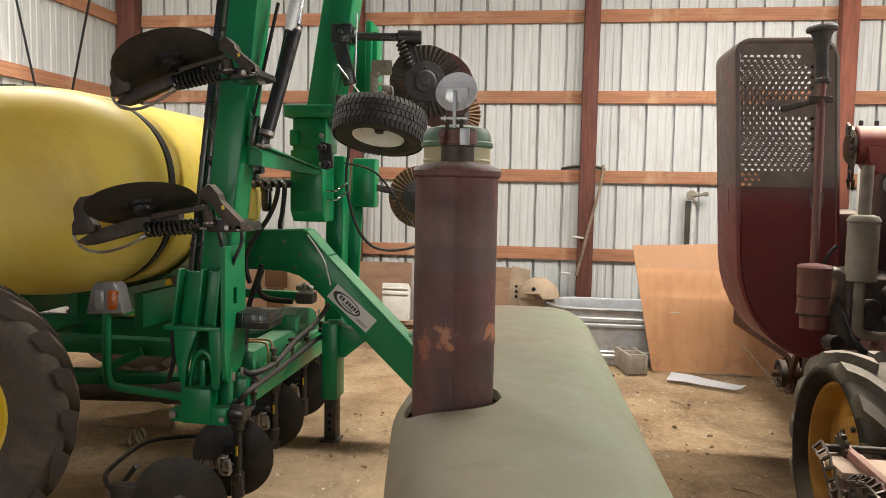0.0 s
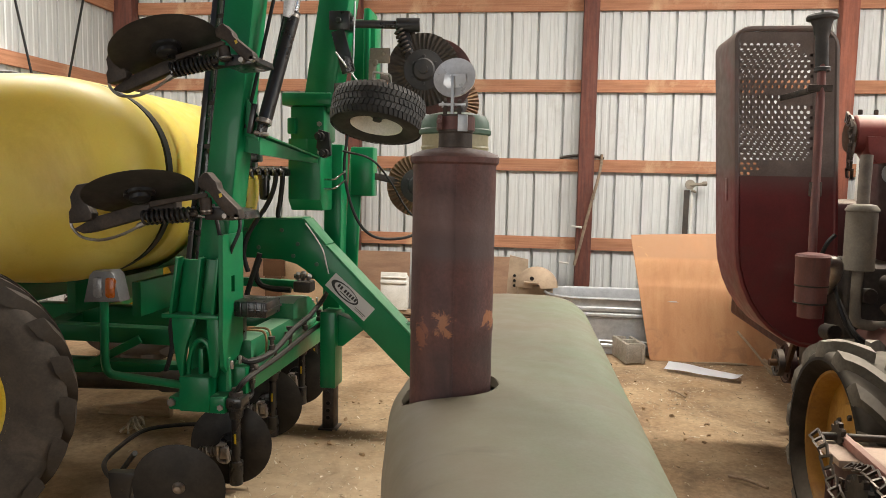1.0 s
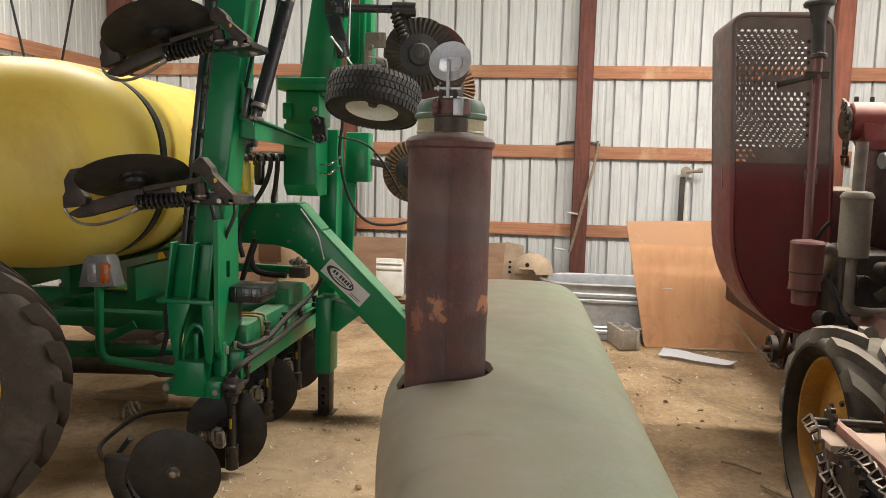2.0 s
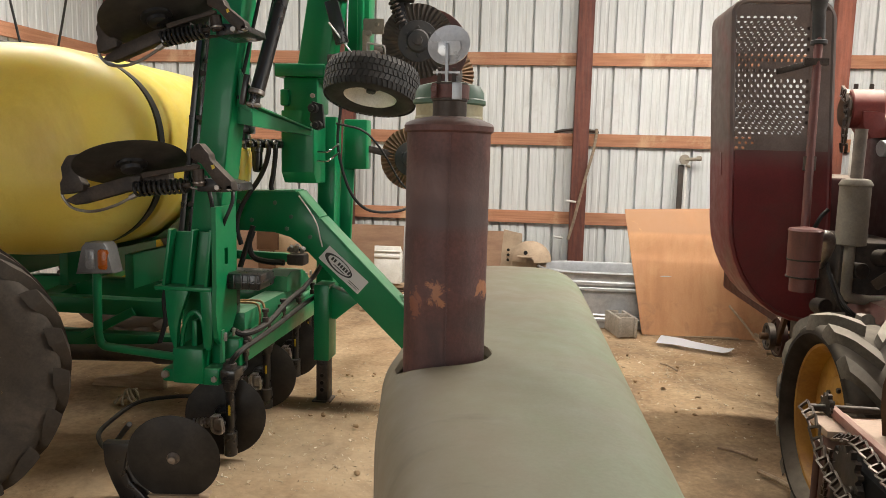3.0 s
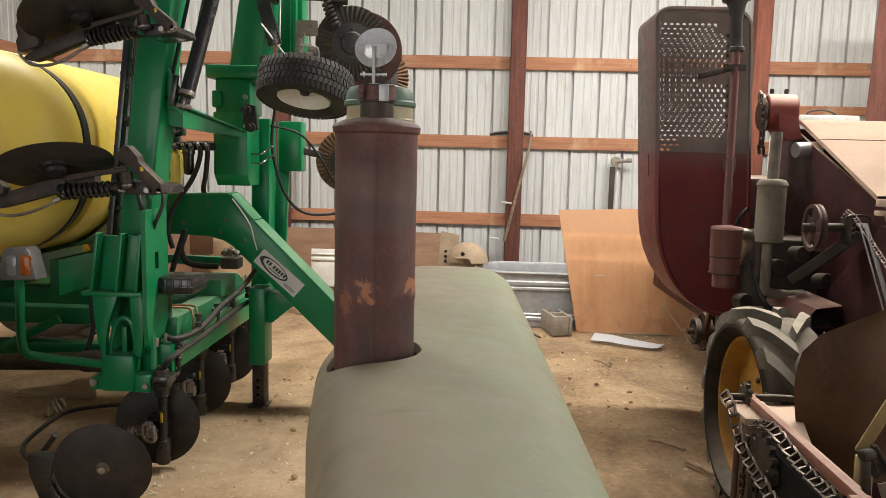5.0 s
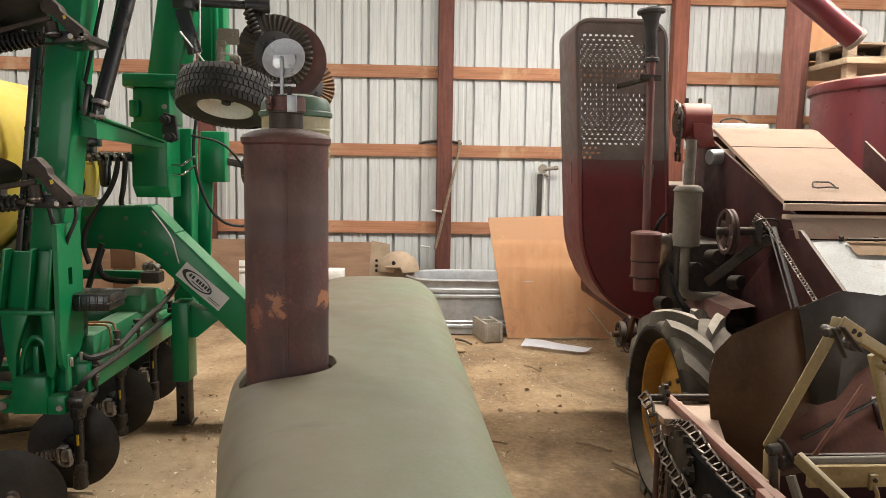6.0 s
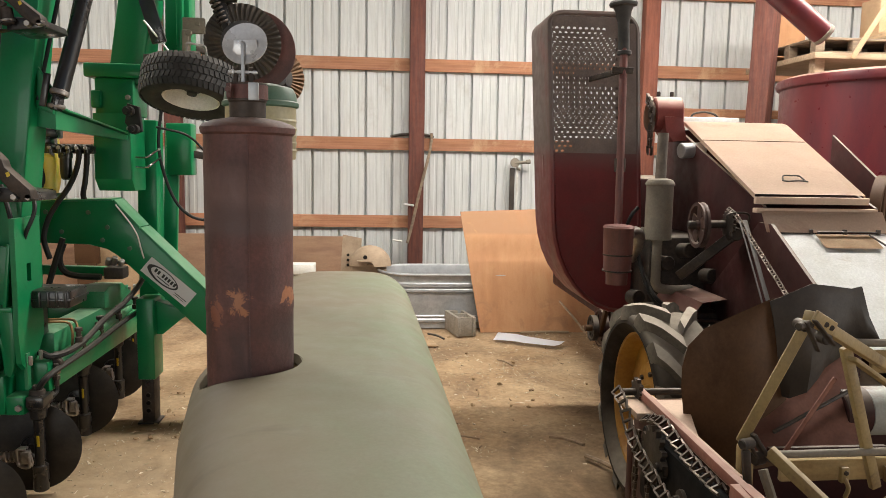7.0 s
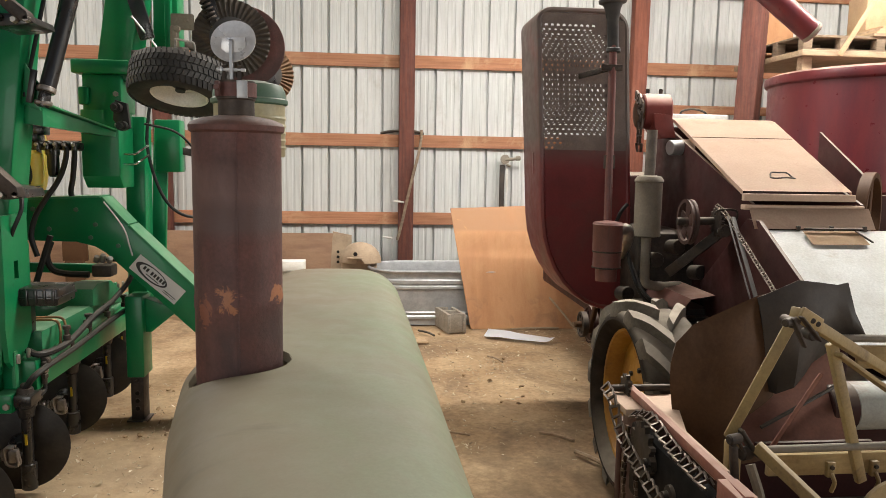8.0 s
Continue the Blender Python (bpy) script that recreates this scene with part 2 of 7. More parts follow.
patch(M["stack"], (0.42, 0.17, 0.075), (-0.060, 0.16, 1.432), (0.020, 0.2, 0.024), 30)
patch(M["stack"], (0.30, 0.11, 0.06), (-0.192, 0.13, 1.400), (0.018, 0.2, 0.044), 30)
belt(M["stack"], (0.17, 0.10, 0.088), 1.60, 1.66, 0.03, 3, 0.25, 0.6)
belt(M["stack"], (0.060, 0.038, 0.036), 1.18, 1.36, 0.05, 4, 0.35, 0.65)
side_wash(M["hood"], (0.270, 0.218, 0.155), 0.04, 0.48)
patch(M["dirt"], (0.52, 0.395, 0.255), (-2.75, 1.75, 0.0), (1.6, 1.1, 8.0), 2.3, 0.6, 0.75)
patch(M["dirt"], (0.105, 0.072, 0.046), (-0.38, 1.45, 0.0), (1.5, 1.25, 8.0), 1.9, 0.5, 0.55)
smudge(M["hood"], (0.17, 0.15, 0.115), (1.6, 5.0, 1), 3.0, 0.60, 0.80, 0.55)
smudge(M["stack"], (0.055, 0.036, 0.034), (14, 14, 1.2), 1.0, 0.52, 0.72, 0.7)
smudge(M["stack"], (0.050, 0.031, 0.028), (7, 7, 1.6), 1.5, 0.50, 0.74, 0.42)
smudge(M["stack"], (0.20, 0.10, 0.085), (9, 9, 2.5), 1.3, 0.60, 0.80, 0.5)
belt(M["stack"], (0.105, 0.062, 0.056), 1.56, 1.60, 0.02, 3, 0.2, 0.5)
belt(M["cowl"], (0.125, 0.092, 0.078), 1.86, 3.5, 0.20, 1.6, 0.15, 0.45)
M["screen"] = mat("sooty_screen", (0.165, 0.128, 0.112), 0.75, second=(0.21, 0.165, 0.145), scale=5, bump=0.1, dust=DUST, dust_amount=0.85)
M["bin"] = mat("red_bin_paint", (0.145, 0.020, 0.024), 0.36, second=(0.095, 0.016, 0.024), scale=2.2, stretch=(2.5, 2.5, 0.5), third=(0.21, 0.055, 0.05), scale3=1.4, lo3=0.58, hi3=0.78, grain=0.06, bump=0.05, dust=(0.45, 0.30, 0.25), dust_amount=0.75)
M["hatch"] = mat("dusty_red_hatch", (0.53, 0.375, 0.275), 0.8, second=(0.58, 0.43, 0.325), scale=3.5, third=(0.35, 0.19, 0.135), scale3=1.5, lo3=0.55, hi3=0.75, grain=0.08, bump=0.12)
M["panel"] = mat("bare_grey_panel", (0.76, 0.77, 0.75), 0.55, second=(0.66, 0.65, 0.61), scale=4, third=(0.50, 0.44, 0.36), scale3=3, lo3=0.64, hi3=0.80, bump=0.08)
M["sleeve"] = mat("grey_green_sleeve", (0.40, 0.42, 0.39), 0.6, second=(0.33, 0.34, 0.31), scale=5, third=(0.25, 0.17, 0.13), scale3=3, bump=0.05)
M["tan"] = mat("tan_board", (0.46, 0.32, 0.19), 0.8, second=(0.38, 0.25, 0.14), scale=4, bump=0.15)
M["ply"] = mat("plywood", (0.50, 0.255, 0.125), 0.75, second=(0.43, 0.205, 0.095), scale=2.5, stretch=(3, 1, 0.6), third=(0.57, 0.34, 0.17), scale3=1.4, lo3=0.5, hi3=0.75, grain=0.06, bump=0.1)
belt(M["ply"], (0.40, 0.215, 0.115), 1.0, 1.4, 0.03, 1.5, 0.1, 0.5)
belt(M["ply"], (0.30, 0.15, 0.08), 0.06, 0.30, 0.05, 4.5, 0.52, 0.72)
belt(M["ply"], (0.62, 0.37, 0.14), 1.0, 1.2, 0.05, 6.5, 0.66, 0.72)
M["board"] = mat("brown_board", (0.30, 0.18, 0.11), 0.8, second=(0.23, 0.13, 0.08), scale=4, stretch=(0.6, 1, 3), third=(0.17, 0.10, 0.065), scale3=2.5, lo3=0.58, hi3=0.75, bump=0.15)
M["beige"] = mat("dusty_beige_can", (0.25, 0.215, 0.165), 0.7, second=(0.20, 0.17, 0.13), scale=6, third=(0.14, 0.085, 0.055), scale3=4, lo3=0.62, hi3=0.78, bump=0.1)
M["yellow_iron"] = mat("worn_yellow_iron", (0.36, 0.26, 0.11), 0.6, second=(0.29, 0.205, 0.09), scale=8, third=(0.15, 0.10, 0.06), scale3=4, grain=0.15, bump=0.2, dust=(0.48, 0.40, 0.28), dust_amount=0.75)
M["shield"] = mat("brown_shield", (0.105, 0.057, 0.030), 0.55, second=(0.078, 0.042, 0.024), scale=4, third=(0.13, 0.074, 0.043), scale3=2, bump=0.08)
M["pulley"] = mat("dark_rusty_casting", (0.075, 0.038, 0.030), 0.6, second=(0.055, 0.030, 0.025), scale=8, bump=0.2, dust=(0.30, 0.22, 0.17), dust_amount=0.5)
M["flap"] = mat("worn_rubber_flap", (0.030, 0.022, 0.016), 0.6, second=(0.048, 0.034, 0.024), scale=5, bump=0.15, dust=(0.16, 0.115, 0.08), dust_amount=0.5)
M["dull_pipe"] = mat("sooty_pipe", (0.20, 0.165, 0.13), 0.65, second=(0.12, 0.095, 0.075), scale=9, bump=0.1)
M["pallet"] = mat("weathered_pallet", (0.235, 0.175, 0.120), 0.9, second=(0.15, 0.11, 0.078), scale=6, stretch=(1, 7, 7), bump=0.3, vary=0.2)
M["bat"] = mat("faded_yellow_board", (0.44, 0.325, 0.155), 0.75, second=(0.34, 0.24, 0.115), scale=5, stretch=(1, 6, 6), third=(0.18, 0.12, 0.07), scale3=9, lo3=0.62, hi3=0.75, bump=0.2)
M["slot"] = mat("black_sheet_and_holes", (0.009, 0.008, 0.008), 0.7, second=(0.016, 0.014, 0.013), scale=5, bump=0.1)
M["concrete"] = mat("concrete_block", (0.36, 0.315, 0.26), 0.95, second=(0.29, 0.25, 0.20), scale=14, grain=0.25, bump=0.8, bump_scale=90)
M["paper"] = mat("white_paper", (0.90, 0.91, 0.94), 0.8, grain=0.02, bump=0.05)
M["plastic_grey"] = mat("white_label", (0.62, 0.62, 0.61), 0.6, bump=0.0, grain=0.02)
M["ink"] = mat("black_ink", (0.03, 0.03, 0.03), 0.6, bump=0, grain=0)
M["grey_dark"] = mat("grey_box_paint", (0.13, 0.125, 0.12), 0.6, second=(0.17, 0.155, 0.14), scale=6, bump=0.1, dust=DUST, dust_amount=0.4)
M["lamp_grey"] = mat("grey_lamp_body", (0.15, 0.146, 0.14), 0.45, second=(0.11, 0.105, 0.10), scale=8, bump=0.08)
M["amber"] = mat("amber_lens", (0.42, 0.10, 0.008), 0.3, second=(0.30, 0.07, 0.006), scale=20, bump=0.1)
M["clear"] = mat("grey_lens", (0.20, 0.195, 0.19), 0.25, bump=0.1)
M["cap"] = mat("grey_plated_cap", (0.74, 0.75, 0.76), 0.32, metal=0.25, second=(0.60, 0.60, 0.60), scale=9, bump=0.06)
M["glass_bowl"] = mat("dusty_bowl", (0.42, 0.38, 0.24), 0.45, second=(0.36, 0.32, 0.19), scale=6, bump=0.05)
M["green_dusty_lit"] = mat("dusty_lit_green_paint", (0.018, 0.215, 0.080), 0.42, second=(0.05, 0.25, 0.12), scale=7, grain=0.12, bump=0.05, dust=(0.26, 0.42, 0.26), dust_amount=0.85, coat=0.1)
M["brass"] = mat("dull_bronze_tube", (0.36, 0.20, 0.09), 0.4, metal=0.85, second=(0.24, 0.13, 0.07), scale=12, bump=0.05)
M["rope"] = mat("pale_rope", (0.55, 0.48, 0.37), 0.9, second=(0.36, 0.29, 0.2), scale=30, bump=0.3)
M["green_old"] = mat("old_dark_green", (0.06, 0.13, 0.085), 0.5, second=(0.09, 0.155, 0.105), scale=6, bump=0.08, dust=(0.35, 0.36, 0.28), dust_amount=0.6)
M["hose"] = mat("black_hose", (0.018, 0.018, 0.018), 0.5, bump=0.1, dust=DUST, dust_amount=0.22)
M["belt"] = mat("grey_belt", (0.16, 0.15, 0.14), 0.7, bump=0.1)
M["seat_tan"] = mat("tan_cast_shield", (0.36, 0.265, 0.18), 0.75, second=(0.25, 0.18, 0.12), scale=5, bump=0.1)
M["white_trim"] = mat("white_trim_metal", (0.68, 0.67, 0.63), 0.55, second=(0.56, 0.54, 0.49), scale=6, bump=0.05)

# the tank's plastic lets some light through
tb = M["tank"].node_tree.nodes["Principled BSDF"]
tb.inputs["Subsurface Weight"].default_value = 0.55
tb.inputs["Subsurface Radius"].default_value = (1.0, 0.75, 0.25)
tb.inputs["Subsurface Scale"].default_value = 0.28

# matt surfaces that hardly shine
for key, level in (("slot", 0.12), ("disc", 0.3), ("green", 0.3), ("field_rubber", 0.2), ("old_rubber", 0.2), ("red_dark", 0.25), ("iron", 0.3), ("shield", 0.12), ("hose", 0.3), ("dirt", 0.1), ("chip", 0.1), ("hood", 0.3)):
    M[key].node_tree.nodes["Principled BSDF"].inputs["Specular IOR Level"].default_value = level
nt = M["chip"].node_tree
ge = nt.nodes.new("ShaderNodeNewGeometry")
tone = ramp(nt, ge.outputs["Random Per Island"], [(0.0, (0.14, 0.095, 0.06)), (0.08, (0.46, 0.36, 0.24)), (0.6, (0.60, 0.49, 0.33)), (1.0, (0.76, 0.67, 0.52))])
nt.links.new(tone, nt.nodes["Principled BSDF"].inputs["Base Color"])

# ---- shaping helpers ----
ORIGIN = {}


def thing(name, at, label, category, group="", kind=""):
    ob = new(name)
    ob.empty_display_size = 0.1
    ob.location = at
    ORIGIN[ob.name] = Vector(at)
    return tagged(ob, label, category, group, kind)


def part(name, bm, material, parent, label="", smooth=True):
    """Links a bmesh, drawn in the world's metres, as one mesh under a thing or a part."""
    o = ORIGIN[parent.name]
    bm.transform(Matrix.Translation(-o))
    me = bpy.data.meshes.new(name)
    bm.to_mesh(me)
    bm.free()
    finish(me, material, smooth)
    ob = new(name, me)
    ob.parent = parent
    ORIGIN[ob.name] = o
    return tagged(ob, label)


def finish(me, material, smooth=True):
    me.materials.append(material)
    if smooth:
        me.shade_smooth()
        me.set_sharp_from_angle(angle=radians(35))


def single(name, bm, material, label, category, group="", kind="", smooth=True):
    """A thing that is one mesh, with its origin at the middle of its base."""
    lo = Vector([min(v.co[i] for v in bm.verts) for i in range(3)])
    hi = Vector([max(v.co[i] for v in bm.verts) for i in range(3)])
    o = Vector(((lo.x + hi.x) / 2, (lo.y + hi.y) / 2, lo.z))
    bm.transform(Matrix.Translation(-o))
    me = bpy.data.meshes.new(name)
    bm.to_mesh(me)
    bm.free()
    finish(me, material, smooth)
    ob = new(name, me)
    ob.location = o
    ORIGIN[ob.name] = o
    return tagged(ob, label, category, group, kind)


def B():
    return bmesh.new()


def box(bm, x0, x1, y0, y1, z0, z1, bevel=0.006, m=None):
    """An upright box with bevelled edges."""
    t = Matrix.Translation(((x0 + x1) / 2, (y0 + y1) / 2, (z0 + z1) / 2)) @ Matrix.Diagonal((x1 - x0, y1 - y0, z1 - z0, 1))
    r = bmesh.ops.create_cube(bm, size=1, matrix=t)
    vs = r["verts"]
    if bevel:
        es = list({e for v in vs for e in v.link_edges})
        r = bmesh.ops.bevel(bm, geom=es, offset=bevel, segments=2, profile=0.5, affect="EDGES")
        vs = list({v for f in r["faces"] for v in f.verts} | {v for v in vs if v.is_valid})
    if m:
        bmesh.ops.transform(bm, matrix=m, verts=vs)
    return bm


def frame_of(p0, p1, up=(0, 0, 1)):
    """A matrix whose z runs from p0 to p1, with x near the given up."""
    p0, p1 = Vector(p0), Vector(p1)
    z = (p1 - p0).normalized()
    u = Vector(up)
    if abs(z.dot(u)) > 0.98:
        u = Vector((1, 0, 0))
    y = z.cross(u).normalized()
    x = y.cross(z)
    m = Matrix((x, y, z)).transposed().to_4x4()
    m.translation = p0
    return m


def beam(bm, p0, p1, a, b, up=(0, 0, 1), bevel=0.005):
    """A square bar from p0 to p1: a thick along up, b across."""
    L = (Vector(p1) - Vector(p0)).length
    return box(bm, -a / 2, a / 2, -b / 2, b / 2, 0, L, bevel, frame_of(p0, p1, up))


def lathe(bm, profile, m, seg=24, caps=True):
    """Turns (radius, height) pairs about the z axis of m."""
    rings = []
    for r, h in profile:
        rings.append([bm.verts.new(m @ Vector((r * math.cos(2 * math.pi * i / seg), r * math.sin(2 * math.pi * i / seg), h))) for i in range(seg)])
    for a, b in zip(rings, rings[1:]):
        for i in range(seg):
            j = (i + 1) % seg
            bm.faces.new((a[i], a[j], b[j], b[i]))
    if caps:
        bm.faces.new(rings[0][::-1])
        bm.faces.new(rings[-1])
    return bm


def rod(bm, p0, p1, r, r2=None, seg=14):
    L = (Vector(p1) - Vector(p0)).length
    r2 = r if r2 is None else r2
    e = min(0.004, r * 0.25, L * 0.2)
    return lathe(bm, [(r - e, 0), (r, e), (r2, L - e), (r2 - e, L)], frame_of(p0, p1), seg)


def smooth_path(pts, n=6):
    """A flowing line through the points."""
    P = [Vector(p) for p in pts]
    P = [2 * P[0] - P[1]] + P + [2 * P[-1] - P[-2]]
    out = []
    for i in range(1, len(P) - 2):
        a, b, c, d = P[i - 1:i + 3]
        for k in range(n):
            t = k / n
            out.append(0.5 * (2 * b + (c - a) * t + (2 * a - 5 * b + 4 * c - d) * t * t + (3 * b - a - 3 * c + d) * t ** 3))
    return out + [P[-2]]


def sweep(bm, pts, r, seg=8, flow=6):
    """A round tube along a line."""
    P = smooth_path(pts, flow) if flow else [Vector(p) for p in pts]
    rings, x = [], None
    for i, p in enumerate(P):
        d = (P[min(i + 1, len(P) - 1)] - P[max(i - 1, 0)]).normalized()
        if x is None:
            x = d.orthogonal().normalized()
        x = (x - d * x.dot(d)).normalized()
        y = d.cross(x)
        rings.append([bm.verts.new(p + (x * math.cos(2 * math.pi * k / seg) + y * math.sin(2 * math.pi * k / seg)) * r) for k in range(seg)])
    for a, b in zip(rings, rings[1:]):
        for k in range(seg):
            bm.faces.new((a[k], a[(k + 1) % seg], b[(k + 1) % seg], b[k]))
    bm.faces.new(rings[0][::-1])
    bm.faces.new(rings[-1])
    return bm


def coil(bm, p0, p1, r, wire, turns, seg=6):
    m = frame_of(p0, p1)
    L = (Vector(p1) - Vector(p0)).length
    n = turns * 12
    return sweep(bm, [m @ Vector((r * math.cos(i * math.pi / 6), r * math.sin(i * math.pi / 6), L * i / n)) for i in range(n + 1)], wire, seg, 0)


def plate(bm, outline, y0, y1, axis="y", bevel=0.004):
    """A flat plate: an outline in the two other axes, between two places on the axis."""
    def at(a, b, c):
        return {"y": (a, c, b), "x": (c, a, b), "z": (a, b, c)}[axis]
    lo = [bm.verts.new(at(a, b, y0)) for a, b in outline]
    hi = [bm.verts.new(at(a, b, y1)) for a, b in outline]
    n = len(outline)
    fs = [bm.faces.new(lo), bm.faces.new(hi[::-1])]
    for i in range(n):
        fs.append(bm.faces.new((lo[i], hi[i], hi[(i + 1) % n], lo[(i + 1) % n])))
    bmesh.ops.recalc_face_normals(bm, faces=fs)
    if bevel:
        es = [e for f in fs[:2] for e in f.edges]
        bmesh.ops.bevel(bm, geom=es, offset=bevel, segments=2, profile=0.5, affect="EDGES")
    return bm


def bolt(bm, p, d, r=0.012, h=0.012):
    p, d = Vector(p), Vector(d).normalized()
    return lathe(bm, [(r, 0), (r, h * 0.8), (r * 0.8, h)], frame_of(p, p + d), 6)


def tyre_profile(R, r, w, bulge=1.0):
    """Half-section of a tyre, from one bead over the tread to the other."""
    h = R - r
    return [(r, -w * 0.32), (r + h * 0.15, -w * 0.42 * bulge), (r + h * 0.45, -w * 0.5 * bulge), (r + h * 0.75, -w * 0.485), (R - h * 0.10, -w * 0.44), (R - h * 0.02, -w * 0.36), (R, -w * 0.2), (R, w * 0.2), (R - h * 0.02, w * 0.36), (R - h * 0.10, w * 0.44), (r + h * 0.75, w * 0.485), (r + h * 0.45, w * 0.5 * bulge), (r + h * 0.15, w * 0.42 * bulge), (r, w * 0.32)]

# ---- the shed ----
WX0, WX1, WY0, WY1 = -5.62, 7.9, -13.0, 0.19

bm = B()
bmesh.ops.create_grid(bm, x_segments=150, y_segments=150, size=1)
for v in bm.verts:
    x, y = v.co.x, v.co.y
    v.co.x, v.co.y = 1.1 + 7.2 * x * (1 + 18 * abs(x) ** 9), -6.4 + 7.2 * y * (1 + 18 * abs(y) ** 9)
    p = Vector((v.co.x, v.co.y, 0))
    v.co.z = 0.014 * noise.noise(p * 1.3) + 0.008 * noise.noise(p * 5.0) - 0.012
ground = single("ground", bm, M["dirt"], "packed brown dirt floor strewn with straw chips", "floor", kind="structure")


def sheet_mesh(name, width, height, material="sheet"):
    """A ribbed metal sheet: narrow deep ribs every 305 mm that go outwards, two shallow ones between."""
    line, k = [(-0.0, 0.0)], 0
    n = round(width / 0.305)
    for i in range(n):
        o = i * 0.305
        line += [(o + 0.012, 0.0), (o + 0.015, 0.052), (o + 0.041, 0.052), (o + 0.044, 0.0)]
        for c in (0.125, 0.215):
            line += [(o + c, 0.0), (o + c + 0.010, 0.007), (o + c + 0.030, 0.007), (o + c + 0.040, 0.0)]
    line.append((width, 0.0))
    m = len(line)
    vs = []
    for off in (0.0, 0.004):
        for z in (0, height):
            vs += [(x, y + off, z) for x, y in line]
    fs = []
    for i in range(m - 1):
        fs.append((i, i + 1, m + i + 1, m + i))
        fs.append((2 * m + i + 1, 2 * m + i, 3 * m + i, 3 * m + i + 1))
    fs += [(0, m, 3 * m, 2 * m), (m - 1, 3 * m - 1, 4 * m - 1, 2 * m - 1)]
    me = bpy.data.meshes.new(name)
    me.from_pydata(vs, [], fs)
    finish(me, M[material], False)
    return me


def board_mesh(name, L, d, h, material):
    bm = B()
    box(bm, 0, L, 0, d, 0, h, 0.004)
    me = bpy.data.meshes.new(name)
    bm.to_mesh(me)
    bm.free()
    finish(me, material, False)
    return me


def child(name, me, parent, x, y, z, rz=0, label=""):
    ob = new(name, me)
    ob.parent = parent
    ob.matrix_basis = Matrix.Translation(-ORIGIN[parent.name]) @ pose(x, y, z, 0, 0, rz)
    ORIGIN[ob.name] = ORIGIN[parent.name]
    return tagged(ob, label)


wall_north = thing("wall_north", (1, 0.19, 0), "white ribbed metal wall on brown wooden girts", "wall", kind="structure")
wall_west = thing("wall_west", (WX0, -6, 0), "white ribbed metal side wall on wooden girts", "wall", kind="structure")
wall_east = thing("wall_east", (WX1, -6, 0), "unseen dark board wall with an assumed open doorway", "wall", kind="structure")
wall_south = thing("wall_south", (1, WY0, 0), "unseen dark board wall with an added gateway", "wall", kind="structure")

panel_me = sheet_mesh("sheet", 0.915, 4.55)
siding_me = sheet_mesh("siding", 0.915, 4.55, "siding")
x = -0.195 - 0.03 - 0.305 * 18
while x < WX1 + 0.1:
    child("sheet", panel_me, wall_north, x, 0.19, 0.04)
    x += 0.916
for i in range(15):
    child("sheet", panel_me, wall_west, WX0, 0.19 - 0.916 * (i + 1), 0.04, 90)
    if not -4.8 < WX0 + 0.916 * (i + 0.5) < -1.0:
        child("siding", siding_me, wall_south, WX0 + 0.916 * (i + 1), WY0, 0.04, 180)
    if not -10.7 < 0.19 - 0.916 * (i + 0.5) < -6.7:
        child("siding", siding_me, wall_east, WX1, 0.19 - 0.916 * i, 0.04, -90)
# boarded head above the doorway
bm = B()
box(bm, WX1, WX1 + 0.05, -10.9, -6.5, 3.6, 4.6)
part("door_head", bm, M["siding"], wall_east)
bm = B()
box(bm, -5.0, -0.8, WY0 - 0.05, WY0, 3.5, 4.6)
part("door_head", bm, M["siding"], wall_south)

GIRT_TOPS = (0.16, 1.085, 1.985, 2.885, 3.79)
POSTS = (-5.60, -2.71, 0.0, 2.70, 5.55)
for top in GIRT_TOPS:
    for a, b in zip(POSTS, POSTS[1:] + (7.9,)):
        child("girt", board_mesh("girt", b - a - 0.01, 0.038, 0.142, M["girt"]), wall_north, a + 0.05, 0.150, top - 0.142)
    child("girt", board_mesh("girt", 12.9, 0.038, 0.142, M["girt"]), wall_west, WX0 + 0.042, -12.9, top - 0.142, 90)
# an extra rail in the right-hand bay
child("girt", board_mesh("girt", 2.8, 0.038, 0.10, M["girt"]), wall_north, 2.9, 0.148, 2.30)
for i, x in enumerate(POSTS):
    bm = B()
    w = 0.245 if i == 0 else 0.172
    box(bm, x, x + w, 0.0, 0.148, -0.05, 4.55, 0.006)
    single("post", bm, M["post_bare"] if i == 3 else M["post"], "rough wooden wall post stained brownish red", "post", "wall posts", kind="structure")
bm = B()
beam(bm, (3.46, -1.12, -0.05), (3.59, -1.12, 4.4), 0.20, 0.20, up=(0.7, 0.7, 0))
single("post", bm, M["post"], "leaning wooden prop post painted dull red", "post", kind="structure")

# unseen roof in strips, dark to cut bounce, open along the skylight
bm = B()
EX0, EX1 = WX0 - 0.2, WX1 + 0.2
for x0, x1, y0, y1 in ((EX0, EX1, 0.35, -2.85), (EX0, EX1, -3.55, -13.2)):
    z0, z1 = 4.30 + 0.16 * (0.3 - y0), 4.30 + 0.16 * (0.3 - y1)
    vs = [(x0, y0, z0), (x1, y0, z0), (x1, y1, z1), (x0, y1, z1)]
    lo = [bm.verts.new(v) for v in vs]
    hi = [bm.verts.new((v[0], v[1], v[2] + 0.03)) for v in vs]
    bm.faces.new(lo)
    bm.faces.new(hi[::-1])
    for i in range(4):
        bm.faces.new((lo[i], hi[i], hi[(i + 1) % 4], lo[(i + 1) % 4]))
single("ceiling", bm, M["roof"], "unseen roof, dark to cut bounced light, with an open strip", "ceiling", kind="structure")

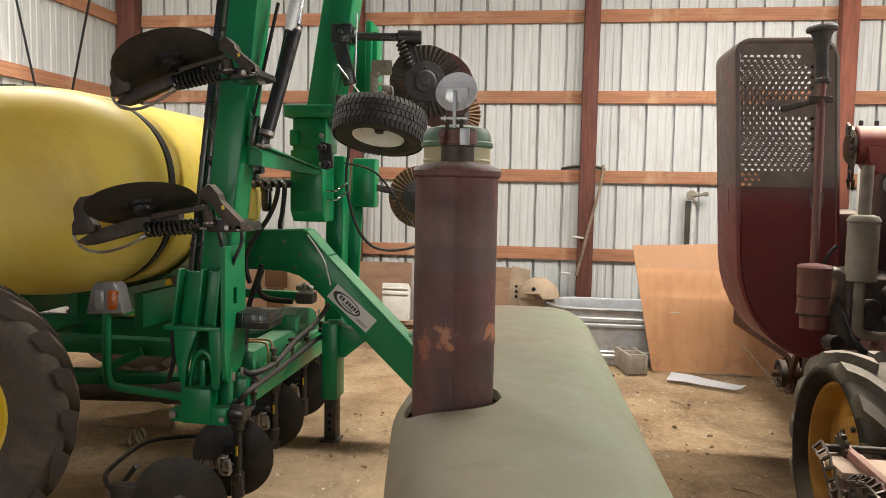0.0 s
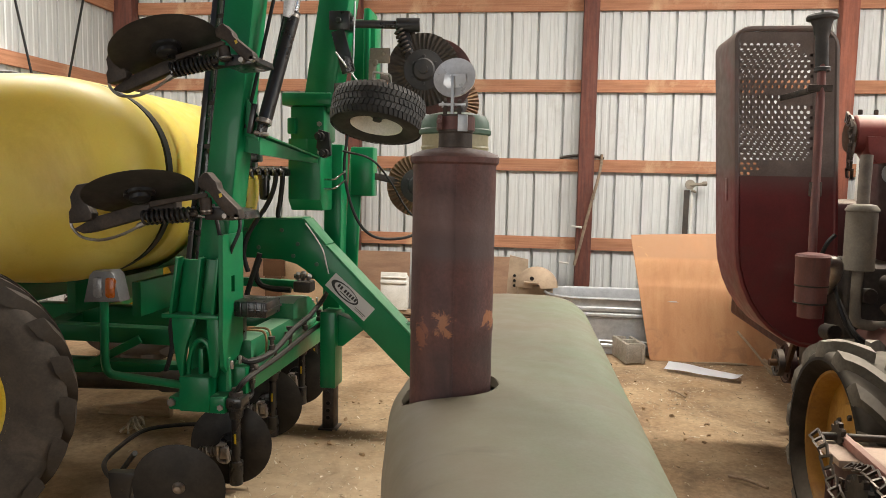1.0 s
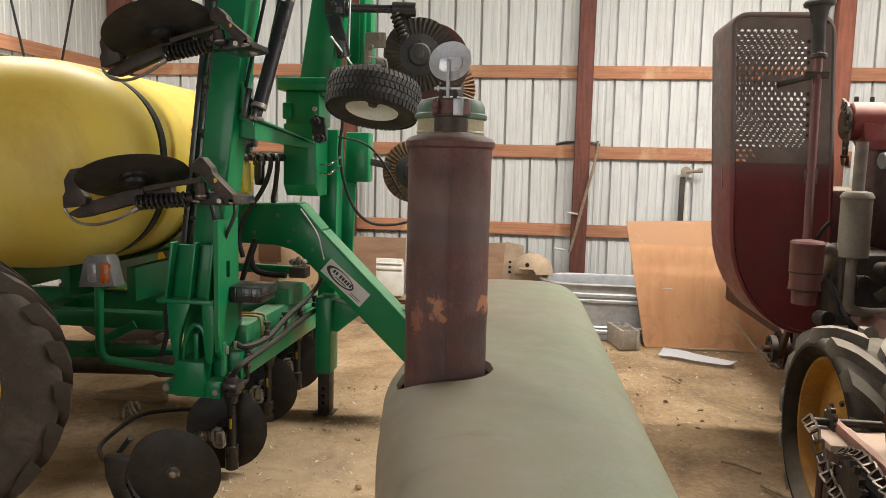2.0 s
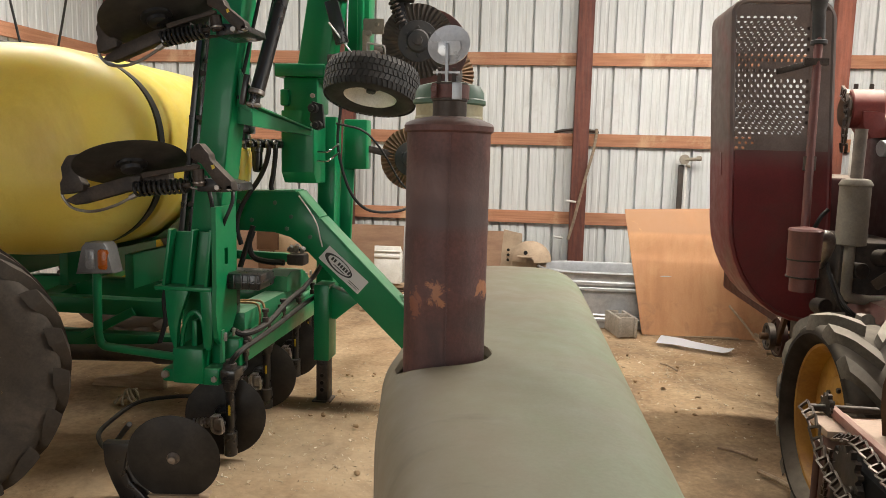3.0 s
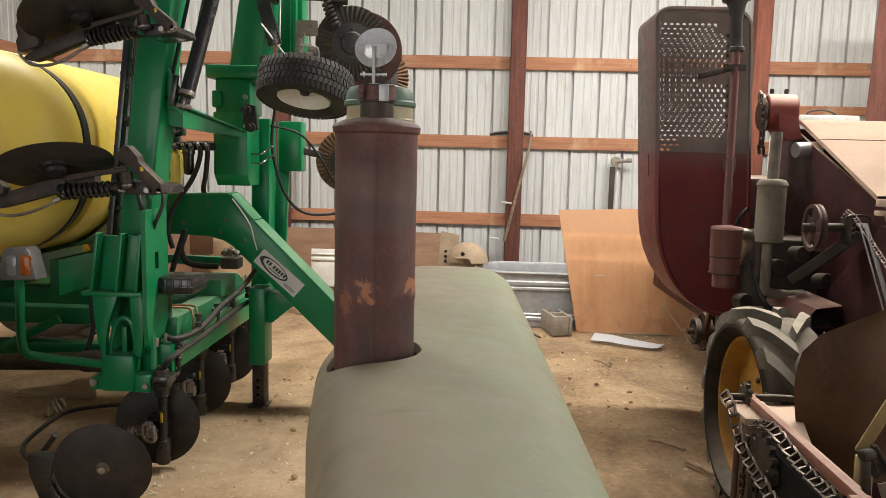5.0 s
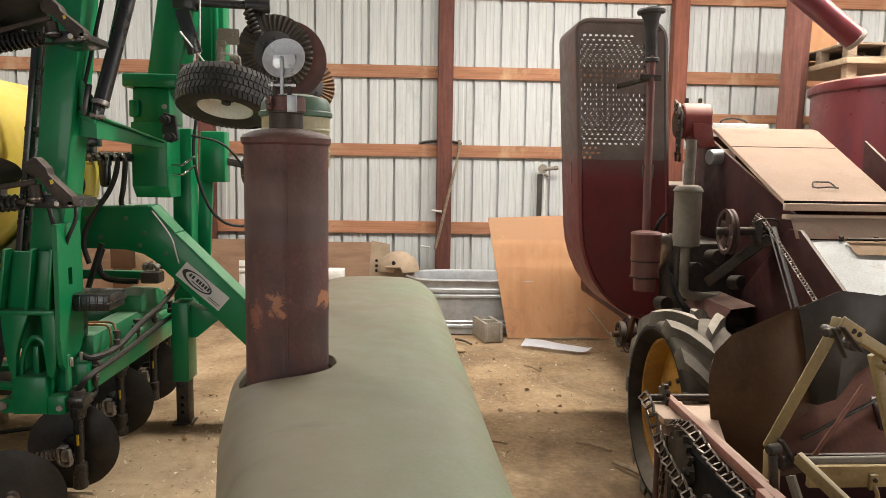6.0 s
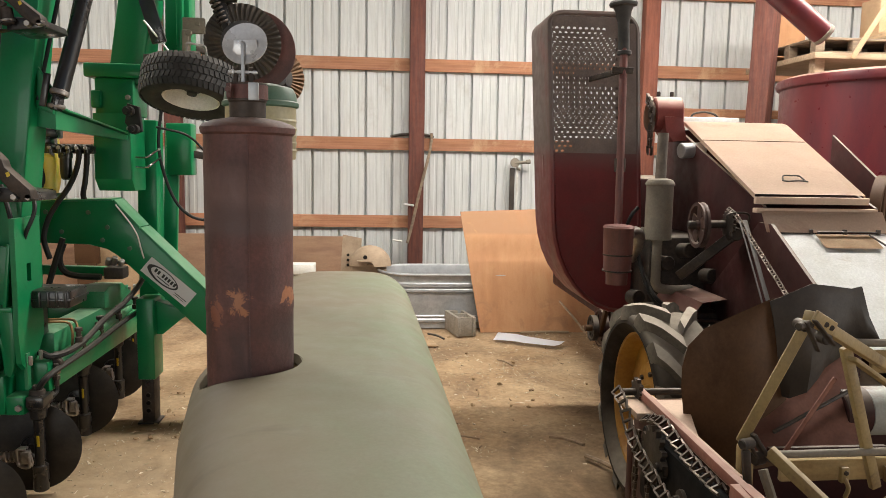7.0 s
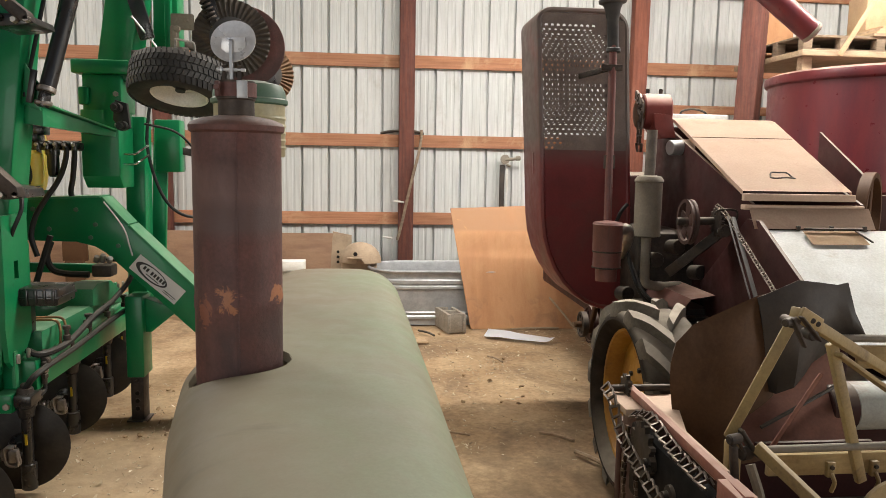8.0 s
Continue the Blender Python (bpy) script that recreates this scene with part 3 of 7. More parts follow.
# ---- the tractor that the camera rides on ----
tractor = thing("tractor", (-0.435, -7.2, 0), "old tractor with a faded dusty green hood", "tractor")
HX, HW, HT = -0.435, 0.272, 1.292
STACK = Vector((-0.577, -7.0, 0))


def run(y, pts):
    """A value at y, on straight lines between (y, value) pairs."""
    for (ya, va), (yb, vb) in zip(pts, pts[1:]):
        if y <= yb:
            return va + (vb - va) * max(0.0, min(1.0, (y - ya) / (yb - ya)))
    return pts[-1][1]


def hood_sides(y):
    left = run(y, [(-8.25, -0.475), (-7.5, -0.603), (-7.15, -0.688), (-6.9, -0.730), (-6.0, -0.722), (-5.75, -0.70), (-5.44, -0.60)])
    right = run(y, [(-8.25, -0.145), (-7.4, -0.160), (-6.9, -0.170), (-6.4, -0.185), (-5.85, -0.205), (-5.65, -0.235), (-5.44, -0.31)])
    return left, right


def hood_z(x, y):
    left, right = hood_sides(y)
    c, h = (left + right) / 2, (right - left) / 2
    u = min(1, abs(x - c) / h)
    n = 4.0
    return HT - 0.24 * (1 - (1 - u ** n) ** (1 / n))


bm = B()
ring_n, rows = 72, []
ys = [-8.25 + 0.05 * i for i in range(50)] + [-5.80 + 0.03 * i for i in range(13)]
for y in ys:
    k = max(0.0, (y + 5.80) / 0.36)
    drop = 0.30 * (1 - math.sqrt(max(0, 1 - k ** 2.2))) if k else 0.0
    left, right = hood_sides(y)
    c, h = (left + right) / 2, (right - left) / 2
    row = []
    for i in range(ring_n + 1):
        a = math.pi * i / ring_n
        u = -math.cos(a)
        n = 4.0
        x = c + h * u
        z = HT - 0.24 + 0.24 * max(0.0, 1 - abs(u) ** n) ** (1 / n) - drop + 0.003 * noise.noise(Vector((x * 2, y * 0.8, 0)))
        row.append(bm.verts.new((x, y, z)))
    rows.append([bm.verts.new((left, y, 0.78))] + row + [bm.verts.new((right, y, 0.78))])
for a, b in zip(rows, rows[1:]):
    for i in range(len(a) - 1):
        bm.faces.new((a[i], b[i], b[i + 1], a[i + 1]))
bm.faces.new(rows[-1])
# the hole for the exhaust: faces whose middle lies in it go, the rim is drawn to a circle
hole_r = 0.101
dead = []
for f in bm.faces:
    c = f.calc_center_median()
    if c.z > 1.1 and (Vector((c.x, c.y, 0)) - STACK).length < hole_r:
        dead.append(f)
bmesh.ops.delete(bm, geom=dead, context="FACES")
for v in bm.verts:
    if v.is_boundary and v.co.z > 1.1 and v.co.y < -6.5 and v.co.y > -7.6:
        d = Vector((v.co.x, v.co.y, 0)) - STACK
        if d.length < 0.16:
            d = d.normalized() * hole_r
            v.co.x, v.co.y = STACK.x + d.x, STACK.y + d.y
            v.co.z = hood_z(v.co.x, v.co.y)
hood = part("hood", bm, M["hood"], tractor, "faded grey-green hood with brownish dust")
bm = B()
ring = []
for i in range(40):
    a = 2 * math.pi * i / 40
    for r, dz in ((hole_r, 0.001), (hole_r - 0.003, -0.018)):
        x, y = STACK.x + r * math.cos(a), STACK.y + r * math.sin(a)
        ring.append(bm.verts.new((x, y, hood_z(x, y) + dz)))
for i in range(40):
    a, b = 2 * i, 2 * ((i + 1) % 40)
    bm.faces.new((ring[a], ring[b], ring[b + 1], ring[a + 1]))
part("hole_lip", bm, M["hood"], hood)

bm = B()
sr = 0.0835
lathe(bm, [(0.07, 0.95), (sr, 0.955), (sr, 1.40), (sr + 0.0012, 1.405), (sr + 0.0012, 1.425), (sr, 1.43), (sr, 1.738), (sr + 0.005, 1.742), (sr + 0.006, 1.752), (sr + 0.002, 1.758), (sr - 0.018, 1.766), (0.03, 1.772), (0.028, 1.775)], Matrix.Translation((STACK.x, STACK.y, 0)), 64)
box(bm, STACK.x + 0.012, STACK.x + 0.0145, STACK.y - sr - 0.0003, STACK.y - sr + 0.004, 1.0, 1.737, 0.0003)
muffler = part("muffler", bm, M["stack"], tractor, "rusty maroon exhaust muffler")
bm = B()
lathe(bm, [(0.034, 1.768), (0.034, 1.80), (0.036, 1.802), (0.036, 1.836), (0.031, 1.836), (0.031, 1.775)], Matrix.Translation((STACK.x, STACK.y, 0)), 28, caps=False)
part("outlet_pipe", bm, M["iron"], muffler)
bm = B()
lathe(bm, [(0.0362, 1.806), (0.0385, 1.806), (0.0385, 1.832), (0.0362, 1.832)], Matrix.Translation((STACK.x, STACK.y, 0)), 28, caps=False)
band = part("clamp_band", bm, M["stack"], muffler)
bm = B()
box(bm, STACK.x + 0.009, STACK.x + 0.028, STACK.y - 0.047, STACK.y - 0.041, 1.802, 1.834, 0.001)
part("clamp_plate", bm, M["galv"], band, "bright grey clamp plate")
bm = B()
box(bm, STACK.x - 0.030, STACK.x - 0.022, STACK.y - 0.050, STACK.y - 0.036, 1.806, 1.832, 0.001)
bolt(bm, (STACK.x - 0.026, STACK.y - 0.050, 1.820), (0, -1, 0), 0.006, 0.006)
part("clamp_ear", bm, M["stack"], band)
CAP = Vector((-0.583, -6.985, 1.912))
bm = B()
lathe(bm, [(0.0, -0.004), (0.036, -0.004), (0.0425, -0.001), (0.0432, 0.003), (0.041, 0.003), (0.036, 0.001), (0.0, 0.0015)], pose(CAP.x, CAP.y, CAP.z, 70, 0, -6), 40, caps=False)
part("rain_cap", bm, M["cap"], muffler, "round plated rain cap standing open")
bm = B()
plate(bm, [(CAP.x - 0.022, 1.898), (CAP.x - 0.013, 1.890), (CAP.x + 0.016, 1.892), (CAP.x + 0.025, 1.905), (CAP.x + 0.022, 1.920), (CAP.x - 0.020, 1.918)], CAP.y - 0.010, CAP.y - 0.006, bevel=0.001)
part("cap_boss", bm, M["cap"], muffler)
bm = B()
beam(bm, (CAP.x - 0.001, CAP.y - 0.016, 1.793), (CAP.x - 0.002, CAP.y - 0.016, 1.914), 0.0045, 0.012)
part("cap_lever", bm, M["galv"], muffler)
bm = B()
beam(bm, (CAP.x - 0.017, CAP.y - 0.012, 1.80), (CAP.x - 0.017, CAP.y - 0.006, 1.868), 0.003, 0.010)
beam(bm, (CAP.x + 0.012, CAP.y - 0.012, 1.82), (CAP.x + 0.012, CAP.y - 0.006, 1.868), 0.003, 0.010)
part("hinge_ear", bm, M["iron"], muffler)
bm = B()
rod(bm, (CAP.x - 0.030, CAP.y - 0.010, 1.858), (CAP.x + 0.024, CAP.y - 0.010, 1.858), 0.0032)
rod(bm, (CAP.x - 0.024, CAP.y - 0.010, 1.858), (CAP.x - 0.019, CAP.y - 0.010, 1.858), 0.006, seg=6)
part("hinge_pin", bm, M["cap"], muffler)
# the air precleaner beyond the muffler
PC = Matrix.Translation((-0.655, -6.35, 0))
bm = B()
lathe(bm, [(0.045, 1.20), (0.045, 1.68), (0.09, 1.70), (0.092, 1.70)], PC, 32)
air = part("air_cleaner_pipe", bm, M["green_old"], tractor)
bm = B()
lathe(bm, [(0.093, 1.695), (0.096, 1.70), (0.096, 1.836), (0.093, 1.840)], PC, 36)
for k in range(5):
    lathe(bm, [(0.0965, 1.715 + 0.02 * k), (0.0985, 1.72 + 0.02 * k), (0.0965, 1.725 + 0.02 * k)], PC, 36, caps=False)
part("bowl", bm, M["glass_bowl"], air, "dusty cream bowl")
bm = B()
lathe(bm, [(0.098, 1.836), (0.104, 1.840), (0.104, 1.850), (0.099, 1.854), (0.097, 1.874), (0.088, 1.890), (0.05, 1.900), (0.0, 1.902)], PC, 36, caps=False)
part("lid", bm, M["green_old"], air, "dark green domed lid")

# engine, front axle and rear end, under and behind the hood
bm = B()
box(bm, HX - 0.2, HX + 0.2, -7.9, -5.9, 0.5, 0.98, 0.03)
box(bm, HX - 0.16, HX + 0.16, -9.3, -7.9, 0.45, 0.80, 0.03)
box(bm, HX - 0.12, HX + 0.12, -6.2, -5.75, 0.35, 0.6, 0.03)
rod(bm, (HX - 0.72, -9.35, 0.62), (HX + 0.72, -9.35, 0.62), 0.07)
rod(bm, (HX - 0.24, -5.95, 0.33), (HX + 0.24, -5.95, 0.33), 0.03)
part("engine", bm, M["green_old"], tractor)


def plain_wheel(c, R, r, w, axis, parent, tyre_mat, rim_mat, name="wheel"):
    """Tyre and dished disc on an axis."""
    c, axis = Vector(c), Vector(axis)
    m = frame_of(c, c + axis)
    bm = B()
    lathe(bm, tyre_profile(R, r, w), m, 48, caps=False)
    t = part(name, bm, tyre_mat, parent)
    bm = B()
    lathe(bm, [(r + 0.012, -w * 0.34), (r - 0.005, -w * 0.30), (r - 0.02, -w * 0.1), (r - 0.03, 0.0), (0.10, 0.015), (0.06, 0.05), (0.0, 0.052)], m, 40, caps=False)
    lathe(bm, [(r + 0.012, w * 0.34), (r - 0.005, w * 0.30), (r - 0.02, w * 0.1), (r - 0.03, 0.012), (0.06, 0.01)], m, 40, caps=False)
    part("rim", bm, rim_mat, t)
    return t


for s in (-1, 1):
    plain_wheel((HX + 0.17 * s, -5.95, 0.33), 0.33, 0.19, 0.15, (s, 0, 0), tractor, M["rubber"], M["green_old"], "front_wheel")
    plain_wheel((HX + 0.80 * s, -9.35, 0.62), 0.62, 0.36, 0.30, (s, 0, 0), tractor, M["rubber"], M["green_old"], "rear_wheel")

# ---- the green applicator with its folded wings ----
rig = thing("fertilizer_applicator", (-2.6, -3.9, 0), "bright green fertilizer applicator with yellow tank and folded wings", "farm implement")

# yellow tank: an oval drum lying across the machine, with domed ends
TC = Vector((-3.40, -3.90, 1.665))
TA, TB = 0.90, 0.60


def tank_k(y):
    """Share of the full section at y."""
    d = abs(y - TC.y) - 0.62
    return 1.0 if d <= 0 else max(0.0, 1 - (d / 0.46) ** 2.7) ** 0.45


def oval(bm, y, k, grow=0.0):
    pts = []
    for i in range(80):
        a = 2 * math.pi * i / 80
        c, q = math.cos(a), math.sin(a)
        pts.append(bm.verts.new((TC.x + (TA * k + grow) * math.copysign(abs(c) ** 0.78, c), y, TC.z + (TB * k + grow) * math.copysign(abs(q) ** 0.78, q))))
    return pts


def skin(bm, rings, close=True):
    for a, b in zip(rings, rings[1:]):
        for i in range(len(a)):
            bm.faces.new((a[i], a[(i + 1) % len(a)], b[(i + 1) % len(a)], b[i]))
    if close:
        bm.faces.new(rings[0][::-1])
        bm.faces.new(rings[-1])
    bmesh.ops.recalc_face_normals(bm, faces=bm.faces[:])


bm = B()
ysec = [TC.y - 1.0799, TC.y - 1.078, TC.y - 1.07, TC.y - 1.05] + [TC.y - 1.02 + 0.04 * i for i in range(52)] + [TC.y + 1.05, TC.y + 1.07, TC.y + 1.078, TC.y + 1.0799]
skin(bm, [oval(bm, y, tank_k(y) * (0.972 if min(abs(y + 4.50), abs(y + 3.30)) < 0.045 else 0.988 if abs(y + 4.18) < 0.03 else 1.0)) for y in ysec])
tank = part("tank", bm, M["tank"], rig, "glossy yellow plastic tank")
for y in (-4.50, -3.30):
    bm = B()
    skin(bm, [oval(bm, y - 0.028, tank_k(y), -0.02), oval(bm, y - 0.028, tank_k(y), -0.004), oval(bm, y + 0.028, tank_k(y), -0.004), oval(bm, y + 0.028, tank_k(y), -0.02)], False)
    part("strap", bm, M["hose"], tank)
bm = B()
lathe(bm, [(0.27, 0.0), (0.275, 0.05), (0.25, 0.07), (0.0, 0.085)], Matrix.Translation((-3.66, -4.05, TC.z + TB - 0.03)), 32, caps=False)
box(bm, -3.72, -3.60, -4.34, -4.20, TC.z + TB - 0.01, TC.z + TB + 0.05, 0.01)
part("lid", bm, M["grey_dark"], tank, "dark grey screw lid")
# cradle under the tank's flank
bm = B()
rows = []
for y in (-4.15, -3.9, -3.6, -3.2):
    row = []
    for i in range(17):
        a = math.radians(-104 + 5.6 * i)
        c, q = math.cos(a), math.sin(a)
        row.append(bm.verts.new((TC.x + (TA + 0.03) * math.copysign(abs(c) ** 0.78, c), y, TC.z + (TB + 0.03) * math.copysign(abs(q) ** 0.78, q))))
    rows.append(row)
for a, b in zip(rows, rows[1:]):
    for i in range(16):
        bm.faces.new((a[i], a[i + 1], b[i + 1], b[i]))
bmesh.ops.solidify(bm, geom=bm.faces[:], thickness=0.012)
bmesh.ops.recalc_face_normals(bm, faces=bm.faces[:])
part("cradle", bm, M["green"], rig)
# saddle and frame below the tank
for x in (-3.95, -3.40, -2.95):
    bm = B()
    plate(bm, [(-4.12, 0.80), (-3.0, 0.80), (-3.0, 1.02), (-4.12, 1.02)], x - 0.03, x + 0.03, "x")
    part("saddle", bm, M["green"], rig)
for y, x1, z0, z1 in ((-4.40, -2.46, 0.70, 0.80), (-4.44, -2.30, 0.51, 0.60), (-3.65, -2.12, 0.62, 0.78)):
    bm = B()
    box(bm, -5.4, x1, y - 0.05, y + 0.05, z0, z1, 0.010)
    part("frame_rail", bm, M["green"], rig)
bm = B()
beam(bm, (-3.2, -5.5, 0.66), (-4.0, -2.4, 0.66), 0.12, 0.12)
part("axle", bm, M["green"], rig)
bm = B()
beam(bm, (-3.02, -4.52, 0.58), (-2.72, -4.48, 0.74), 0.05, 0.02)
part("brace", bm, M["green"], rig)
bm = B()
sweep(bm, [(-2.50, -4.60, 0.58), (-2.47, -4.58, 0.72), (-2.49, -4.55, 0.85), (-2.46, -4.52, 1.0)], 0.014)
part("hose", bm, M["hose"], rig)


def lug_wheel(c, R, r, w, axis, parent, tyre_mat, rim_mat, lugs, lug_h, label="", name="wheel", lug_mat=None):
    """A drive wheel with slanted bar lugs."""
    c, axis = Vector(c), Vector(axis)
    m = frame_of(c, c + axis)
    bm = B()
    lathe(bm, tyre_profile(R - lug_h, r, w), m, 60, caps=False)
    t = part(name, bm, tyre_mat, parent, label)
    for s in (-1, 1):
        bm = B()
        secs = []
        for k in range(7):
            u = min(1.0, k / 5)
            wrap = 1.0 if k == 6 else 0.0
            h = s * (0.012 + u * (w * 0.475 - 0.012) + wrap * w * 0.030)
            a = u * 0.40 + wrap * 0.03
            drop = lug_h * (0.06 + 0.9 * max(0, u - 0.65) + 0.75 * wrap)
            wid = (0.60 * lug_h + 0.010 * u) / R
            top, bot = R - drop, R - lug_h - 0.014 - 0.035 * max(0, u - 0.55) - 0.010 * wrap
            secs.append([bm.verts.new((rad * math.cos(a + da), rad * math.sin(a + da), h)) for rad, da in ((bot, -wid * 1.25), (top, -wid), (top, wid), (bot, wid * 1.25))])
        for p, q in zip(secs, secs[1:]):
            for j in range(3):
                bm.faces.new((p[j], p[j + 1], q[j + 1], q[j]))
        bm.faces.new(secs[0])
        bm.faces.new(secs[-1][::-1])
        bmesh.ops.recalc_face_normals(bm, faces=bm.faces[:])
        me = bpy.data.meshes.new("lug")
        bm.to_mesh(me)
        bm.free()
        finish(me, lug_mat or tyre_mat)
        for i in range(lugs):
            ob = new("lug", me)
            ob.parent = t
            ob.matrix_basis = Matrix.Translation(-ORIGIN[t.name]) @ m @ Matrix.Rotation(2 * math.pi * (i + (0.5 if s > 0 else 0)) / lugs, 4, "Z")
    bm = B()
    lathe(bm, [(r + 0.015, -w * 0.36), (r + 0.012, -w * 0.33), (r - 0.012, -w * 0.31), (r - 0.03, -w * 0.22), (r - 0.035, -w * 0.02), (r * 0.62, w * 0.02), (r * 0.58, w * 0.10), (r * 0.28, w * 0.13), (r * 0.26, w * 0.22), (0.0, w * 0.24)], m, 48, caps=False)
    lathe(bm, [(r + 0.015, w * 0.36), (r + 0.012, w * 0.33), (r - 0.012, w * 0.31), (r - 0.03, w * 0.22), (r - 0.035, w * 0.04), (r * 0.62, w * 0.045)], m, 48, caps=False)
    rim = part("rim", bm, rim_mat, t)
    for k in range(8):
        a = 2 * math.pi * k / 8
        p = m @ Vector((r * 0.43 * math.cos(a), r * 0.43 * math.sin(a), w * 0.11))
        bm = B()
        bolt(bm, p, axis, 0.014, 0.016)
        part("lug_nut", bm, M["iron"], t)
    return t


lug_wheel((-3.105, -5.72, 0.68), 0.68, 0.386, 0.32, (0.62, -0.78, 0), rig, M["field_rubber"], M["rim_new"], 20, 0.045, "black tyre on a bright yellow rim")
lug_wheel((-4.0, -2.25, 0.68), 0.68, 0.386, 0.32, (0.0, 1, 0), rig, M["field_rubber"], M["rim_new"], 20, 0.045, "black tyre on a bright yellow rim")

# main toolbar across the machine
bm = B()
box(bm, -2.14, -1.96, -4.74, -2.55, 0.52, 0.68, 0.012)
toolbar = part("toolbar", bm, M["green"], rig)
bm = B()
box(bm, -2.291, -2.119, -4.852, -4.50, 0.447, 0.640, 0.010)
pivot = part("pivot_box", bm, M["green"], rig)
bm = B()
box(bm, -2.36, -2.10, -4.835, -4.52, 0.447, 0.520, 0.012)
box(bm, -2.135, -2.035, -4.842, -4.52, 0.440, 0.535, 0.014)
part("foot_pad", bm, M["green"], pivot)
# two curved cheeks stand on the box and carry the flange
for outline in ([(-2.330, 0.955), (-2.195, 0.955), (-2.215, 0.90), (-2.245, 0.82), (-2.262, 0.74), (-2.268, 0.635), (-2.285, 0.635), (-2.305, 0.70), (-2.322, 0.82)], [(-2.135, 0.955), (-2.070, 0.955), (-2.062, 0.80), (-2.070, 0.69), (-2.085, 0.635), (-2.105, 0.635), (-2.120, 0.72), (-2.128, 0.84)]):
    bm = B()
    plate(bm, outline, -4.845, -4.81)
    part("cheek_plate", bm, M["green"], pivot)
bm = B()
sweep(bm, [(-2.262, -4.80, 0.63), (-2.252, -4.80, 0.72), (-2.225, -4.80, 0.80), (-2.185, -4.80, 0.83), (-2.145, -4.80, 0.80), (-2.130, -4.80, 0.72), (-2.125, -4.80, 0.63)], 0.014, 8, 4)
part("yoke", bm, M["green"], pivot)
bm = B()
box(bm, -2.21, -2.18, -4.79, -4.70, 0.63, 0.78, 0.006)
part("yoke_tongue", bm, M["green"], pivot)
bm = B()
box(bm, -2.33, -2.07, -4.66, -4.64, 0.60, 0.96, 0.004)
part("back_plate", bm, M["green"], pivot)
bm = B()
box(bm, -2.372, -2.058, -4.875, -4.52, 0.955, 0.978, 0.005)
part("flange", bm, M["green"], rig)
bm = B()
for y0, y1, z0, z1 in ((-4.86, -4.755, 0.978, 1.40), (-4.712, -4.60, 0.978, 1.40), (-4.755, -4.712, 1.175, 1.40), (-4.755, -4.712, 0.978, 1.085)):
    box(bm, -2.058, -2.034, y0, y1, z0, z1, 0)
plate(bm, [(-4.86, 0.978), (-4.60, 0.978), (-4.60, 0.80), (-4.68, 0.70), (-4.80, 0.655), (-4.85, 0.70), (-4.87, 0.86)], -2.058, -2.034, "x", 0)
part("side_plate", bm, M["green"], rig)
bm = B()
plate(bm, [(-2.345, 0.978), (-2.075, 0.978), (-2.062, 1.262), (-2.298, 1.262)], -4.80, -4.775)
part("face_plate", bm, M["green"], rig)
for x, tilt in ((-2.326, 0.040), (-2.196, 0.036), (-2.094, 0.030)):
    bm = B()
    plate(bm, [(x - 0.009, 0.978), (x + 0.009, 0.978), (x + tilt + 0.009, 1.275), (x + tilt - 0.007, 1.28)], -4.865, -4.798)
    part("rib", bm, M["green"], rig)
bm = B()
box(bm, -2.31, -2.07, -4.775, -4.50, 0.978, 1.24, 0.008)
part("socket", bm, M["green"], rig)
for x, z, r in ((-2.338, 0.490, 0.024), (-2.062, 0.478, 0.018)):
    bm = B()
    bolt(bm, (x, -4.835, z), (0, -1, 0), r, 0.018)
    part("pivot_pin", bm, M["steel"], pivot)

# near wing, folded up
bm = B()
beam(bm, (-2.200, -4.62, 0.92), (-2.000, -4.44, 3.3), 0.20, 0.165, up=(0, 1, 0), bevel=0.012)
part("wing_beam", bm, M["green"], rig)
bm = B()
beam(bm, (-2.40, -4.44, 0.95), (-2.28, -4.24, 3.2), 0.05, 0.05, up=(0, 1, 0))
beam(bm, (-2.345, -4.50, 0.95), (-2.20, -4.30, 3.2), 0.03, 0.03, up=(0, 1, 0))
for z in (1.15, 1.5, 1.85, 2.2):
    k = (z - 0.95) / 2.25
    beam(bm, (-2.41 + 0.13 * k, -4.46 + 0.2 * k, z), (-2.26 + 0.13 * k, -4.48 + 0.2 * k, z), 0.03, 0.02)
part("hose_ladder", bm, M["black"], rig)
bm = B()
beam(bm, (-2.365, -4.62, 0.95), (-2.172, -4.44, 3.3), 0.055, 0.035, up=(0, 1, 0))
part("hose_track", bm, M["black"], rig)
for k in range(9):
    z = 1.15 + 0.24 * k
    bm = B()
    box(bm, -0.09, 0.01, -0.025, -0.019, -0.012, 0.012, 0.002, Matrix.Translation((-2.30 + 0.082 * (z - 0.95), -4.61 + 0.0766 * (z - 0.95), z)))
    part("track_clip", bm, M["iron"], rig)
# lift cylinder
bm = B()
rod(bm, (-1.912, -4.60, 1.99), (-1.795, -4.45, 2.62), 0.039, seg=24)
cyl = part("lift_cylinder", bm, M["black"], rig)
bm = B()
rod(bm, (-1.80, -4.45, 2.60), (-1.76, -4.40, 2.95), 0.028)
part("cylinder_rod", bm, M["chrome"], cyl, "plated piston rod")
bm = B()
lathe(bm, [(0.041, 0), (0.045, 0.004), (0.045, 0.022), (0.041, 0.026)], frame_of((-1.914, -4.60, 1.995), (-1.80, -4.45, 2.62)), 24)
part("gland", bm, M["steel"], cyl)
bm = B()
lathe(bm, [(0.040, 0), (0.044, 0.003), (0.044, 0.02), (0.040, 0.023)], frame_of((-1.806, -4.458, 2.585), (-1.80, -4.45, 2.62)), 24)
